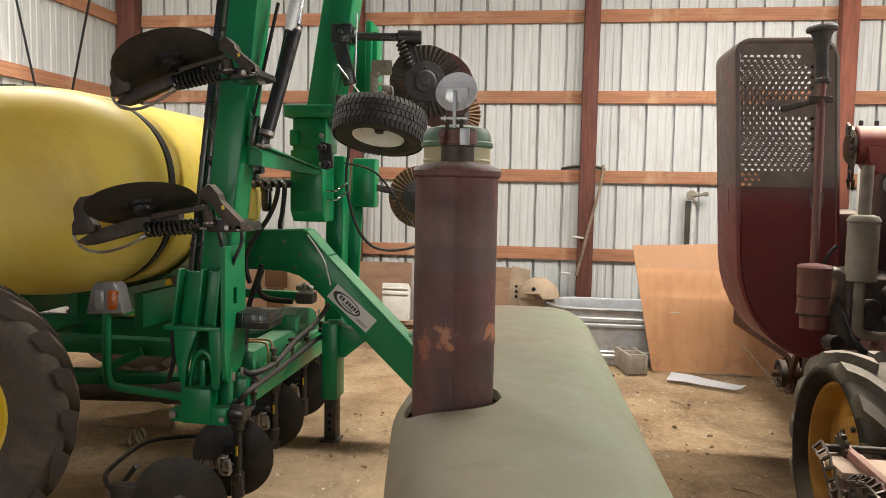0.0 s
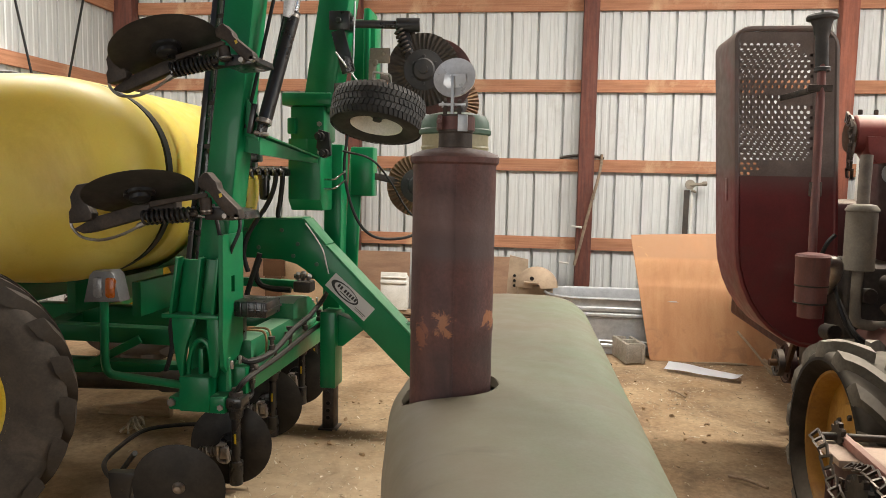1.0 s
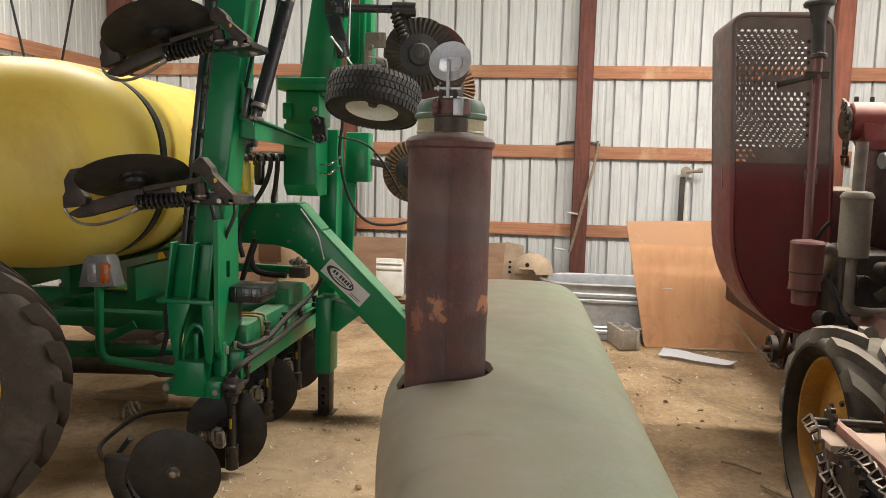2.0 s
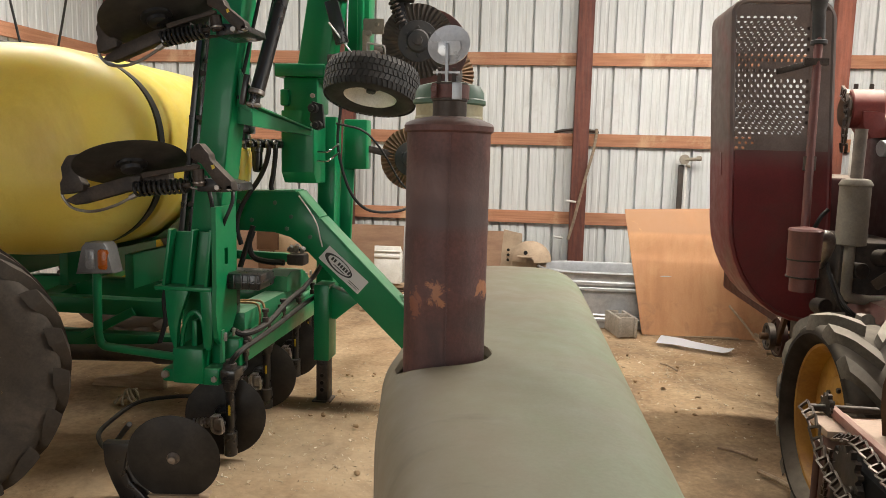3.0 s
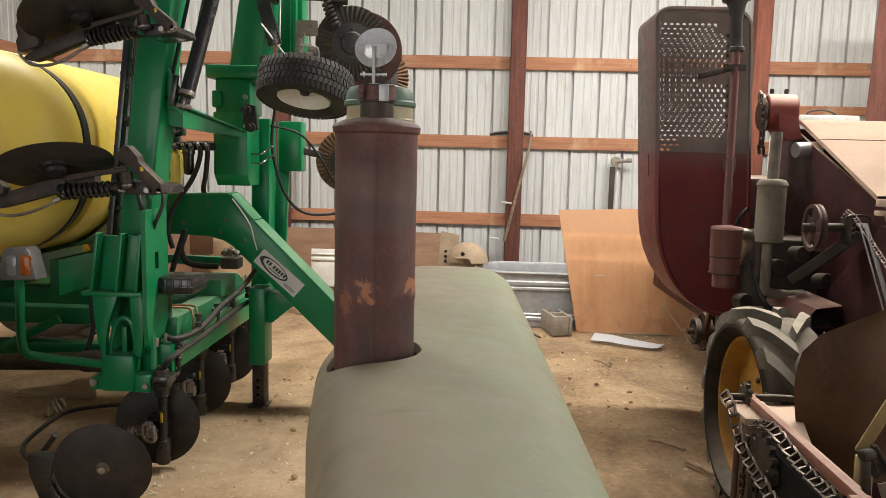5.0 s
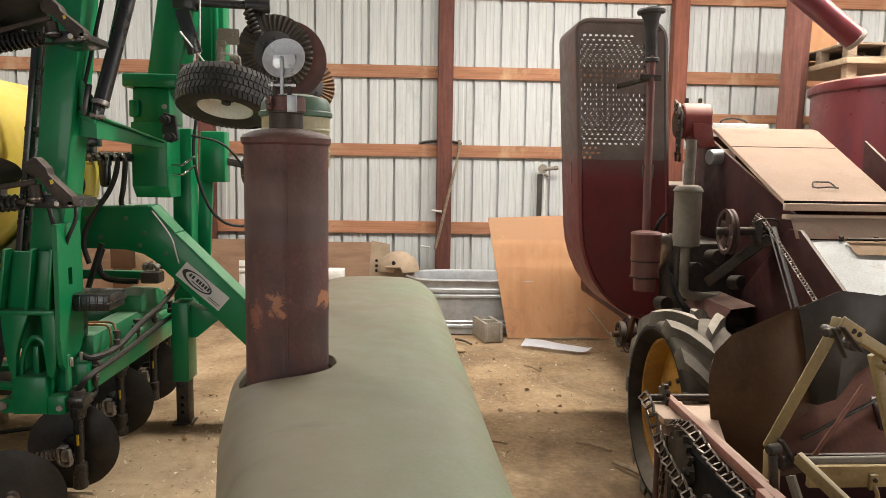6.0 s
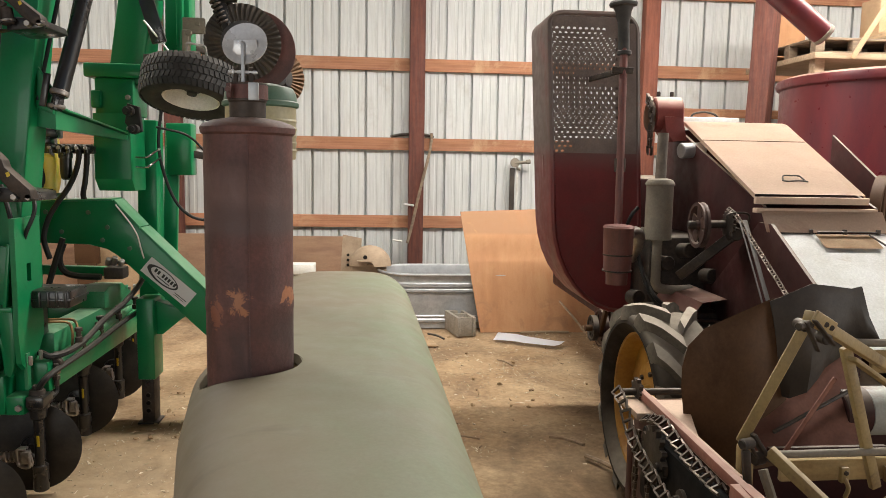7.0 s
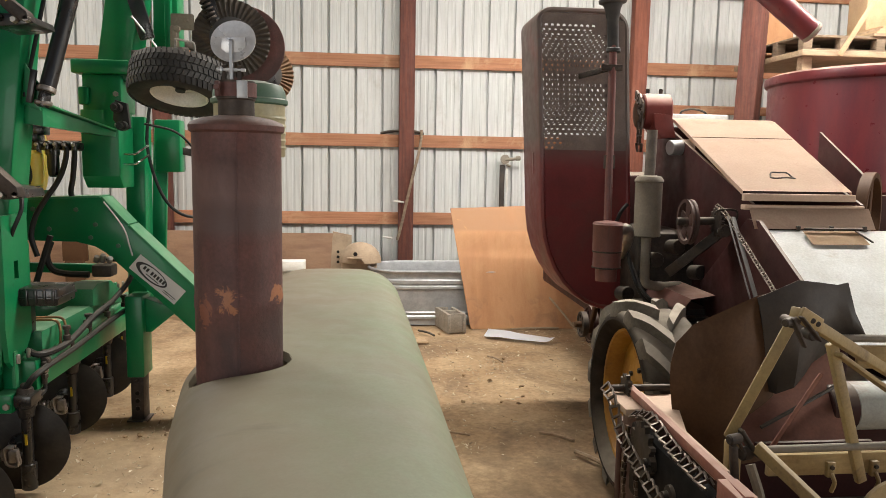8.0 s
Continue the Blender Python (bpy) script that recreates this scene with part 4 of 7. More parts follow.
part("head_ring", bm, M["steel"], cyl)
bm = B()
plate(bm, [(-1.835, 2.585), (-1.80, 2.575), (-1.775, 2.60), (-1.735, 2.76), (-1.72, 2.92), (-1.77, 2.92), (-1.79, 2.78), (-1.83, 2.66)], -4.52, -4.505)
part("lift_link", bm, M["cap"], cyl, "pale silver lift link")
bm = B()
beam(bm, (-1.925, -4.615, 1.92), (-1.914, -4.60, 2.0), 0.05, 0.035)
part("clevis", bm, M["black"], cyl)
bm = B()
rod(bm, (-1.95, -4.645, 1.945), (-1.885, -4.60, 1.935), 0.012)
part("clevis_pin", bm, M["steel"], cyl)
bm = B()
beam(bm, (-1.955, -4.62, 2.10), (-1.985, -4.62, 1.94), 0.03, 0.02)
part("cylinder_lug", bm, M["black"], cyl)
for o in (-0.035, 0.05):
    bm = B()
    rod(bm, (-1.99 + o, -4.58, 1.97), (-1.875 + o, -4.42, 2.75), 0.010)
    part("hydraulic_line", bm, M["hose"], cyl)
# web between the wing beam and the far beam
bm = B()
plate(bm, [(-2.04, 1.94), (-1.95, 1.905), (-1.95, 2.03), (-2.03, 2.16)], -4.585, -4.565)
v = [(-2.06, -4.56, 1.94), (-1.95, -4.56, 1.925), (-1.90, -3.65, 1.835), (-2.03, -3.65, 1.845)]
lo = [bm.verts.new((a, b, c - (0.095 if b < -4 else 0.030))) for a, b, c in v]
hi = [bm.verts.new(p) for p in v]
bm.faces.new(lo), bm.faces.new(hi[::-1])
for i in range(4):
    bm.faces.new((lo[i], hi[i], hi[(i + 1) % 4], lo[(i + 1) % 4]))
bmesh.ops.recalc_face_normals(bm, faces=bm.faces[:])
web = part("web_plate", bm, M["green"], rig)
bm = B()
beam(bm, (-2.00, -4.56, 1.940), (-1.965, -3.65, 1.846), 0.010, 0.15, bevel=0.002)
part("lit_web_strip", bm, M["green_dusty_lit"], web)

# far wing, folded up
bm = B()
beam(bm, (-1.935, -3.46, 2.16), (-1.76, -3.40, 3.4), 0.24, 0.21, up=(0, 1, 0), bevel=0.012)
part("wing_beam", bm, M["green"], rig)
for dims, nm in (((-2.155, -1.81, -3.66, -3.30, 2.19, 2.275), "flange"), ((-2.105, -1.87, -3.62, -3.34, 1.96, 2.19), "hinge_box"), ((-2.12, -2.06, -3.65, -3.55, 2.0, 2.11), "hinge_pad")):
    bm = B()
    box(bm, *dims, 0.012)
    part(nm, bm, M["green"], rig)
bm = B()
plate(bm, [(-3.64, 1.97), (-3.36, 1.97), (-3.36, 1.485), (-3.575, 1.485), (-3.64, 1.56)], -2.115, -1.885, "x", 0.010)
part("hinge_foot", bm, M["green"], rig)
bm = B()
beam(bm, (-1.90, -3.25, 0.6), (-1.90, -3.20, 1.95), 0.16, 0.13, up=(0, 1, 0), bevel=0.01)
beam(bm, (-1.83, -3.1, 0.6), (-1.80, -3.0, 1.9), 0.04, 0.10, up=(0, 1, 0), bevel=0.01)
part("mast", bm, M["green"], rig)
for dims in ((-1.80, -1.62, -3.2, -3.02, 2.30, 2.85), (-1.70, -1.655, -3.24, -2.98, 2.25, 2.92), (-1.825, -1.650, -3.10, -2.95, 1.580, 1.945)):
    bm = B()
    box(bm, *dims, 0.012)
    part("rear_bracket", bm, M["green"], rig)

# tongue
top = [(-2.50, 1.415), (-1.954, 1.437), (-1.799, 1.266), (-1.14, 0.612)]
low = [(-1.20, 0.385), (-1.933, 1.093), (-2.00, 1.135), (-2.108, 1.162), (-2.50, 1.172)]
bm = B()
plate(bm, top + low, -3.80, -3.63, bevel=0.008)
tongue = part("tongue", bm, M["green"], rig)
for p, q in zip(top, top[1:]):
    bm = B()
    d = (Vector((q[0], 0, q[1])) - Vector((p[0], 0, p[1]))).normalized()
    n = Vector((-d.z, 0, d.x)) * 0.004
    beam(bm, Vector((p[0], -3.713, p[1])) + n + d * 0.004, Vector((q[0], -3.713, q[1])) + n - d * 0.004, 0.012, 0.185, up=tuple(n.normalized()), bevel=0.003)
    part("lit_top_strip", bm, M["green_dusty_lit"], tongue)
for p in ((-2.35, 1.36), (-2.10, 1.36), (-1.99, 1.27), (-2.02, 1.05 + 0.14), (-1.86, 1.14), (-2.26, 1.24)):
    bm = B()
    bolt(bm, (p[0], -3.80, p[1]), (0, -1, 0), 0.015, 0.006)
    part("bolt", bm, M["green_old"], tongue)
# decal: white plate, a ring and bars
d = Vector((0.754, 0, -0.657)).normalized()
n = Vector((-0.657, 0, -0.754)).normalized()
c0 = Vector((-1.633, -3.806, 0.930))
bm = B()


def slab(bm, u0, u1, w0, w1, y, th=0.0015):
    q = [c0 + d * u + n * w for u, w in ((u0, w0), (u1, w0), (u1, w1), (u0, w1))]
    f = [bm.verts.new((p.x, y, p.z)) for p in q]
    g = [bm.verts.new((p.x, y + th, p.z)) for p in q]
    bm.faces.new(f), bm.faces.new(g[::-1])
    for i in range(4):
        bm.faces.new((f[i], g[i], g[(i + 1) % 4], f[(i + 1) % 4]))


slab(bm, -0.176, 0.176, -0.058, 0.054, -3.806)
decal = part("decal", bm, M["plastic_grey"], tongue, "white decal plate with a black oval mark")
bm = B()
prev = None
N = 40
for i in range(N + 1):
    a = 2 * math.pi * i / N
    wd = 0.004 + 0.006 * (0.5 - 0.5 * math.sin(a + 2.2))
    pair = []
    for r in (1, 1 - wd / 0.04):
        p = c0 + d * (-0.045 + 0.115 * math.cos(a) * r) + n * (-0.003 + 0.042 * math.sin(a) * r)
        pair.append(bm.verts.new((p.x, -3.8085, p.z)))
    if prev:
        bm.faces.new((prev[0], pair[0], pair[1], prev[1]))
    prev = pair
for k in range(7):
    u = -0.11 + k * 0.022 + (0.012 if k > 1 else 0)
    slab(bm, u, u + 0.015, -0.022, 0.002, -3.8085, 0.001)
slab(bm, -0.075, 0.02, 0.012, 0.017, -3.8085, 0.001)
slab(bm, 0.07, 0.16, 0.022, 0.026, -3.8085, 0.001)
slab(bm, 0.07, 0.15, 0.034, 0.037, -3.8085, 0.001)
part("print", bm, M["ink"], decal)
# jack stand
bm = B()
box(bm, -1.842, -1.735, -3.78, -3.60, 0.30, 0.82, 0.008)
plate(bm, [(-1.74, 0.80), (-1.52, 0.72), (-1.58, 0.68), (-1.70, 0.58), (-1.74, 0.58)], -3.72, -3.62)
stand = part("jack_stand", bm, M["green"], rig)
bm = B()
box(bm, -1.832, -1.752, -3.75, -3.63, 0.012, 0.32, 0.006)
box(bm, -1.86, -1.73, -3.76, -3.62, 0.0, 0.012, 0.003)
for z in (0.09, 0.14, 0.19):
    lathe(bm, [(0.012, 0), (0.016, 0.001), (0.016, 0.004)], frame_of((-1.79, -3.75, z), (-1.79, -3.76, z)), 12)
rod(bm, (-1.79, -3.78, 0.27), (-1.79, -3.60, 0.27), 0.012)
part("jack_leg", bm, M["iron"], stand, "dark steel leg with pin holes")
for z in (0.09, 0.14, 0.19):
    bm = B()
    lathe(bm, [(0.0, 0.006), (0.013, 0.006)], frame_of((-1.79, -3.75, z), (-1.79, -3.76, z)), 14, caps=False)
    part("pin_hole_disc", bm, M["slot"], stand)


# coulters: swung up with the wing, or standing below the toolbar
def coulter(pivot, turn, size, radius, parent):
    """One rolling coulter swung up: drawn in millimetres on its own plane, x along the arm, from the pivot."""
    pm = Matrix.Translation(pivot) @ Matrix.Rotation(radians(-turn), 4, "Y") @ Matrix.Diagonal((0.001 * size, 1, 0.001 * size, 1))

    def P(x, z, w=0.0):
        return pm @ Vector((x, -w, z))

    def flat(name, outline, w0, w1, material, parent_, label="", bevel=0.005):
        bm = B()
        plate(bm, [(a, b) for a, b in outline], -w1, -w0, "y", 0)
        bmesh.ops.transform(bm, matrix=pm, verts=bm.verts[:])
        if bevel:
            bmesh.ops.bevel(bm, geom=bm.edges[:], offset=bevel, segments=2, profile=0.5, affect="EDGES")
        return part(name, bm, material, parent_, label)

    arm = flat("coulter", [(-490, -60), (-400, -30), (-240, -18), (-240, -60), (-130, -105), (-60, -115), (-400, -130), (-410, -105)], -0.03, 0.03, M["iron"], parent)
    flat("swing_arm", [(-852, -200), (-785, -222), (-740, -215), (-400, -118), (-385, -45), (-470, -52), (-712, -124), (-760, -150)], 0.0, 0.06, M["iron"], arm)
    flat("side_link", [(-370, -28), (-45, 28), (-32, 18), (-36, 2), (-60, -4), (-240, -34), (-365, -62)], 0.06, 0.085, M["iron"], arm)
    bm = B()
    rod(bm, P(-55, 0, 0.05), P(-50, -95, 0.05), 0.028)
    part("pin", bm, M["iron"], arm)
    bm = B()
    rod(bm, P(-52, -68, 0.05), P(-51, -80, 0.05), 0.033)
    part("collar", bm, M["steel"], arm)
    flat("stop_bar", [(-95, 105), (-50, 140), (-35, 138), (15, 85), (25, 50), (140, -60), (150, -110), (100, -110), (40, -60), (-30, 30), (-90, 60)], 0.0, 0.07, M["iron"], arm)
    flat("decal", [(30, 22), (46, 28), (52, 8), (36, 0)], 0.070, 0.0715, M["rim_new"], arm, "", 0)
    flat("pivot_block", [(-30, -50), (60, -60), (140, -75), (150, -118), (90, -125), (-70, -125), (-70, -60)], -0.20, 0.04, M["black"], arm)
    for x in (60, 128):
        bm = B()
        bolt(bm, P(x, -98, 0.04), (0, -1, 0), 0.016, 0.03)
        part("bolt", bm, M["steel"], arm)
    bm = B()
    coil(bm, P(-405, -120, 0.075), P(-110, -92, 0.075), 0.033, 0.0075, 10)
    part("spring", bm, M["black"], arm)
    bm = B()
    rod(bm, P(-420, -122, 0.075), P(-90, -90, 0.075), 0.012)
    part("spring_rod", bm, M["iron"], arm)
    a = radians(6.5 + turn)
    right, front = Vector((0.88, 0.48, 0)), Vector((0.48, -0.88, 0))
    ax = -(Vector((0, 0, 1)) * math.cos(a) - right * math.sin(a)) * 0.91 + front * 0.41
    dc = P(-415, 22, 0.10)
    fm = frame_of(dc, dc + ax)
    bm = B()
    lathe(bm, [(0.0, -0.004), (radius - 0.003, -0.002), (radius, 0.0), (radius - 0.003, 0.002), (0.0, 0.004)], fm, 56, caps=False)
    disc = part("disc", bm, M["disc"], arm, "round black cutting disc")
    bm = B()
    lathe(bm, [(0.075, 0.003), (0.073, 0.018), (0.05, 0.022), (0.047, 0.04), (0.03, 0.046), (0.0, 0.048)], fm, 24, caps=False)
    part("hub", bm, M["black"], disc)
    flat("knife", [(-800, 55), (-650, 82), (-630, 60), (-700, 38), (-738, -5), (-735, -60), (-708, -105), (-712, -138), (-775, -155), (-848, -165), (-852, -100), (-835, -70), (-842, -10), (-820, 30)], 0.03, 0.09, M["iron"], arm, "", 0.006)
    bm = B()
    sweep(bm, [P(-405, -148, 0.06), P(-450, -172, 0.06), P(-540, -216, 0.06), P(-640, -248, 0.06), P(-720, -255, 0.06), P(-800, -238, 0.06), P(-850, -190, 0.06), P(-862, -150, 0.06)], 0.0075)
    part("tube", bm, M["steel"], arm)
    bm = B()
    rod(bm, P(-455, -172, 0.06), P(-408, -148, 0.06), 0.014, seg=6)
    part("tube_nut", bm, M["steel"], arm)
    return arm


def standing_coulter(x, y, parent):
    """A coulter in working place: upright shank, sprung arm, disc on the ground."""
    bm = B()
    lathe(bm, [(0.03, 0.035), (0.036, 0.04), (0.037, 0.15), (0.037, 0.165), (0.025, 0.17), (0.025, 0.40), (0.036, 0.41), (0.042, 0.455), (0.050, 0.46), (0.050, 0.475), (0.034, 0.48), (0.034, 0.525), (0.026, 0.53)], Matrix.Translation((x, y, 0)), 20)
    arm = part("coulter", bm, M["black"], parent)
    bm = B()
    box(bm, x - 0.03, x + 0.055, y - 0.065, y + 0.065, 0.475, 0.53, 0.008)
    part("clamp", bm, M["black"], arm)
    bm = B()
    beam(bm, (x, y, 0.14), (x - 0.10, y + 0.06, 0.24), 0.05, 0.03)
    part("swing_arm", bm, M["black"], arm)
    bm = B()
    box(bm, x - 0.002, x + 0.009, y - 0.0275, y - 0.023, 0.270, 0.325, 0)
    part("decal", bm, M["rim_new"], arm)
    bm = B()
    rod(bm, (x, y, 0.52), (x, y, 0.555), 0.040, 0.036)
    rod(bm, (x, y, 0.555), (x, y, 0.575), 0.022)
    part("cap", bm, M["iron"], arm)
    bm = B()
    box(bm, x - 0.045, x - 0.027, y - 0.03, y + 0.005, 0.56, 0.74, 0.004)
    part("hanger", bm, M["green_dusty_lit"], arm)
    bm = B()
    rod(bm, (x + 0.055, y + 0.09, 0.545), (x + 0.055, y + 0.09, 0.66), 0.013)
    rod(bm, (x + 0.055, y + 0.09, 0.575), (x + 0.055, y + 0.09, 0.60), 0.019, seg=6)
    drop = part("nozzle", bm, M["iron"], arm)
    bm = B()
    rod(bm, (x + 0.055, y + 0.09, 0.605), (x + 0.055, y + 0.09, 0.622), 0.021, seg=6)
    part("nozzle_nut", bm, M["steel"], drop)
    bm = B()
    sweep(bm, [(x + 0.055, y + 0.09, 0.55), (x + 0.056, y + 0.085, 0.515), (x + 0.045, y + 0.04, 0.50), (x + 0.02, y + 0.01, 0.505)], 0.010)
    part("hose", bm, M["hose"], drop)
    bm = B()
    coil(bm, (x - 0.04, y - 0.03, 0.230), (x - 0.19, y - 0.03, 0.215), 0.024, 0.0065, 7)
    part("spring", bm, M["steel"], arm)
    bm = B()
    for q in (0.0, 0.022):
        sweep(bm, [(x - 0.035, y - 0.05 - q, 0.275), (x - 0.075, y - 0.05 - q, 0.270), (x - 0.070, y - 0.05 - q, 0.195), (x - 0.02, y - 0.05 - q, 0.185), (x - 0.025, y - 0.05 - q, 0.235)], 0.008, 8, 3)
    box(bm, x - 0.06, x - 0.018, y - 0.078, y - 0.046, 0.20, 0.262, 0.006)
    part("shackle", bm, M["steel"], arm)
    dc = Vector((x - 0.055, y + 0.06, 0.235))
    fm = frame_of(dc, dc + Vector((0.10, -1, 0.02)))
    bm = B()
    lathe(bm, [(0.0, -0.004), (0.223, -0.002), (0.226, 0.0), (0.223, 0.002), (0.0, 0.004)], fm, 56, caps=False)
    disc = part("disc", bm, M["disc"], arm, "round black cutting disc")
    bm = B()
    lathe(bm, [(0.065, 0.003), (0.06, 0.016), (0.030, 0.02), (0.026, 0.035), (0.0, 0.038)], fm, 24, caps=False)
    part("hub", bm, M["black"], disc)
    for o in (-0.055, 0.055):
        bm = B()
        rod(bm, (x, y + o, 0.69), (x, y + o, 0.735), 0.010)
        part("bolt", bm, M["steel"], arm)
    return arm


for x, y in ((-2.0, -4.78), (-2.08, -4.02), (-2.12, -3.32), (-2.20, -2.75)):
    standing_coulter(x, y, rig)
# the coulter below the wing pivot, furthest out
bm = B()
plate(bm, [(-2.433, 0.273), (-2.283, 0.280), (-2.304, 0.239), (-2.322, 0.158), (-2.289, 0.082), (-2.231, 0.027), (-2.206, 0.0), (-2.342, -0.02), (-2.389, 0.073), (-2.426, 0.17)], -5.29, -5.23, "y", 0.010)
outer = part("coulter", bm, M["black"], rig, "black knife and disc on the dirt")
dc = Vector((-2.088, -5.25, 0.208))
fm = frame_of(dc, dc + Vector((0.14, -1, -0.12)))
bm = B()
lathe(bm, [(0.0, -0.004), (0.222, -0.002), (0.225, 0.0), (0.222, 0.002), (0.0, 0.004)], fm, 56, caps=False)
disc = part("disc", bm, M["disc"], outer, "round black cutting disc")
bm = B()
lathe(bm, [(0.032, 0.003), (0.030, 0.010), (0.022, 0.016), (0.018, 0.028), (0.0, 0.031)], fm, 24, caps=False)
part("hub", bm, M["steel"], disc)

coulter((-1.985, -5.0, 1.600), 0.0, 0.885, 0.262, rig)
coulter((-1.917, -4.95, 2.339), 5.8, 0.76, 0.262, rig)

# gauge wheel swung up, its face turned downwards
gc = Vector((-1.425, -3.95, 2.110))
gax = Vector((-0.07, -0.30, -0.95)).normalized()
gm = frame_of(gc, gc + gax)
bm = B()
lathe(bm, tyre_profile(0.288, 0.155, 0.205), gm, 60, caps=False)
gauge = part("gauge_wheel", bm, M["rubber"], rig, "small black tyre on a cream rim")
# moulded tread: five bands of close blocks with curved edges
bm = B()
for row, h in enumerate((-0.078, -0.041, 0.0, 0.041, 0.078)):
    edge = abs(h) > 0.06
    half = 0.020 if edge else 0.0175
    for i in range(58):
        vs = []
        for top in (0, 1):
            for u, w in ((-1, -1), (1, -1), (1, 1), (-1, 1)):
                a = 2 * math.pi * (i + 0.25 * (row % 3) + u * (0.40 - 0.03 * top)) / 58 + w * 0.016 * (1 if row % 2 else -1)
                hh = h + w * half * (1 - 0.06 * top)
                rr = 0.286 - (0.010 if edge and abs(hh) > 0.08 else 0.0) + 0.007 * top
                vs.append(bm.verts.new(gm @ Vector((rr * math.cos(a), rr * math.sin(a), hh))))
        for f in ((4, 5, 6, 7), (0, 1, 5, 4), (1, 2, 6, 5), (2, 3, 7, 6), (3, 0, 4, 7)):
            bm.faces.new([vs[k] for k in f])
bmesh.ops.recalc_face_normals(bm, faces=bm.faces[:])
part("tread", bm, M["rubber"], gauge)
bm = B()
lathe(bm, [(0.166, 0.070), (0.161, 0.078), (0.150, 0.074), (0.140, 0.045), (0.128, -0.005), (0.07, -0.015), (0.06, 0.005), (0.0, 0.01)], gm, 44, caps=False)
lathe(bm, [(0.166, -0.070), (0.161, -0.078), (0.145, -0.07), (0.06, -0.04), (0.0, -0.04)], gm, 44, caps=False)
part("rim", bm, M["cream"], gauge, "cream painted rim")
bm = B()
lathe(bm, [(0.052, 0.004), (0.050, 0.016), (0.030, 0.022), (0.028, 0.045), (0.0, 0.048)], gm, 24, caps=False)
part("hub", bm, M["hub"], gauge)
for k in range(5):
    a = 2 * math.pi * k / 5
    bm = B()
    bolt(bm, gm @ Vector((0.095 * math.cos(a), 0.095 * math.sin(a), -0.010)), gax, 0.010, 0.014)
    part("lug_nut", bm, M["steel"], gauge)
bm = B()
beam(bm, gm @ Vector((0, 0, -0.02)), gm @ Vector((0.0, 0, -0.20)), 0.05, 0.05)
beam(bm, gm @ Vector((0, 0, -0.20)), (-1.86, -3.5, 2.32), 0.06, 0.05)
part("wheel_arm", bm, M["iron"], gauge)
bm = B()
sweep(bm, [(-1.503, -3.75, 2.33), (-1.503, -3.75, 2.385), (-1.495, -3.75, 2.395), (-1.410, -3.75, 2.382), (-1.392, -3.75, 2.37), (-1.386, -3.75, 2.32)], 0.007, flow=3)
part("pull_handle", bm, M["steel"], gauge)

# fluted coulters of the far wing
def fluted(c, R, ax, parent, material, arm_to):
    c = Vector(c)
    fm = frame_of(c, c + Vector(ax))
    bm = B()
    seg, rows = 240, []
    for k, r in enumerate((0.0, 0.45, 0.52, 0.60, 0.70, 0.85, 0.97, 1.0)):
        ring = []
        for i in range(seg):
            a = 2 * math.pi * i / seg
            wv = 0.007 * math.sin(a * 40 + 2.5 * max(0, r - 0.5)) * min(1, max(0, r - 0.5) * 5)
            ring.append(bm.verts.new(fm @ Vector((R * max(r, 0.001) * math.cos(a), R * max(r, 0.001) * math.sin(a), wv))))
        rows.append(ring)
    for a, b in zip(rows, rows[1:]):
        for i in range(seg):
            bm.faces.new((a[i], a[(i + 1) % seg], b[(i + 1) % seg], b[i]))
    blade = part("fluted_disc", bm, material, parent, "rusty fluted coulter disc")
    bm = B()
    lathe(bm, [(R * 0.56, 0.006), (R * 0.55, 0.014), (R * 0.32, 0.022), (R * 0.27, 0.05), (R * 0.13, 0.055), (R * 0.12, 0.09), (0.0, 0.092)], fm, 32, caps=False)
    for k in range(6):
        a = 2 * math.pi * k / 6
        bolt(bm, fm @ Vector((R * 0.37 * math.cos(a), R * 0.37 * math.sin(a), 0.014)), ax, 0.012, 0.014)
    part("hub", bm, M["hub"], blade)
    bm = B()
    for q in arm_to:
        beam(bm, c + Vector((0, 0.06, 0)), q, 0.05, 0.04)
    part("fork", bm, M["iron"], blade)
    return blade


fluted((-1.232, -3.40, 2.462), 0.248, (0.12, -1, -0.05), rig, M["flute"], [(-1.36, -3.36, 2.80)])
fluted((-1.335, -2.95, 1.665), 0.235, (0.12, -1, -0.05), rig, M["flute_rust"], [(-1.75, -3.05, 1.75)])
fluted((-1.13, -2.55, 2.33), 0.225, (0.5, -1, -0.05), rig, M["flute_rust"], [(-1.3, -2.9, 2.5), (-1.7, -3.05, 2.5)])
bm = B()
lathe(bm, [(0.0, -0.003), (0.262, -0.002), (0.264, 0.0), (0.262, 0.002), (0.0, 0.003)], frame_of((-1.165, -3.30, 2.43), (-1.035, -4.30, 2.39)), 48, caps=False)
part("disc", bm, M["stack"], rig, "rusty brown coulter disc")
bm = B()
rod(bm, (-1.95, -3.52, 2.757), (-1.30, -3.42, 2.757), 0.028)
rod(bm, (-1.42, -3.44, 2.757), (-1.26, -3.42, 2.757), 0.048)
rod(bm, (-1.80, -3.50, 2.757), (-1.70, -3.49, 2.757), 0.055)
box(bm, -1.86, -1.72, -3.56, -3.44, 2.70, 2.83, 0.01)
bolt(bm, (-1.79, -3.56, 2.765), (0, -1, 0), 0.02, 0.02)
rod(bm, (-1.79, -3.50, 2.83), (-1.79, -3.50, 2.89), 0.018)
beam(bm, (-1.80, -3.55, 2.70), (-1.72, -3.55, 2.42), 0.09, 0.03)
beam(bm, (-1.38, -3.42, 2.735), (-1.33, -3.40, 2.54), 0.07, 0.05)
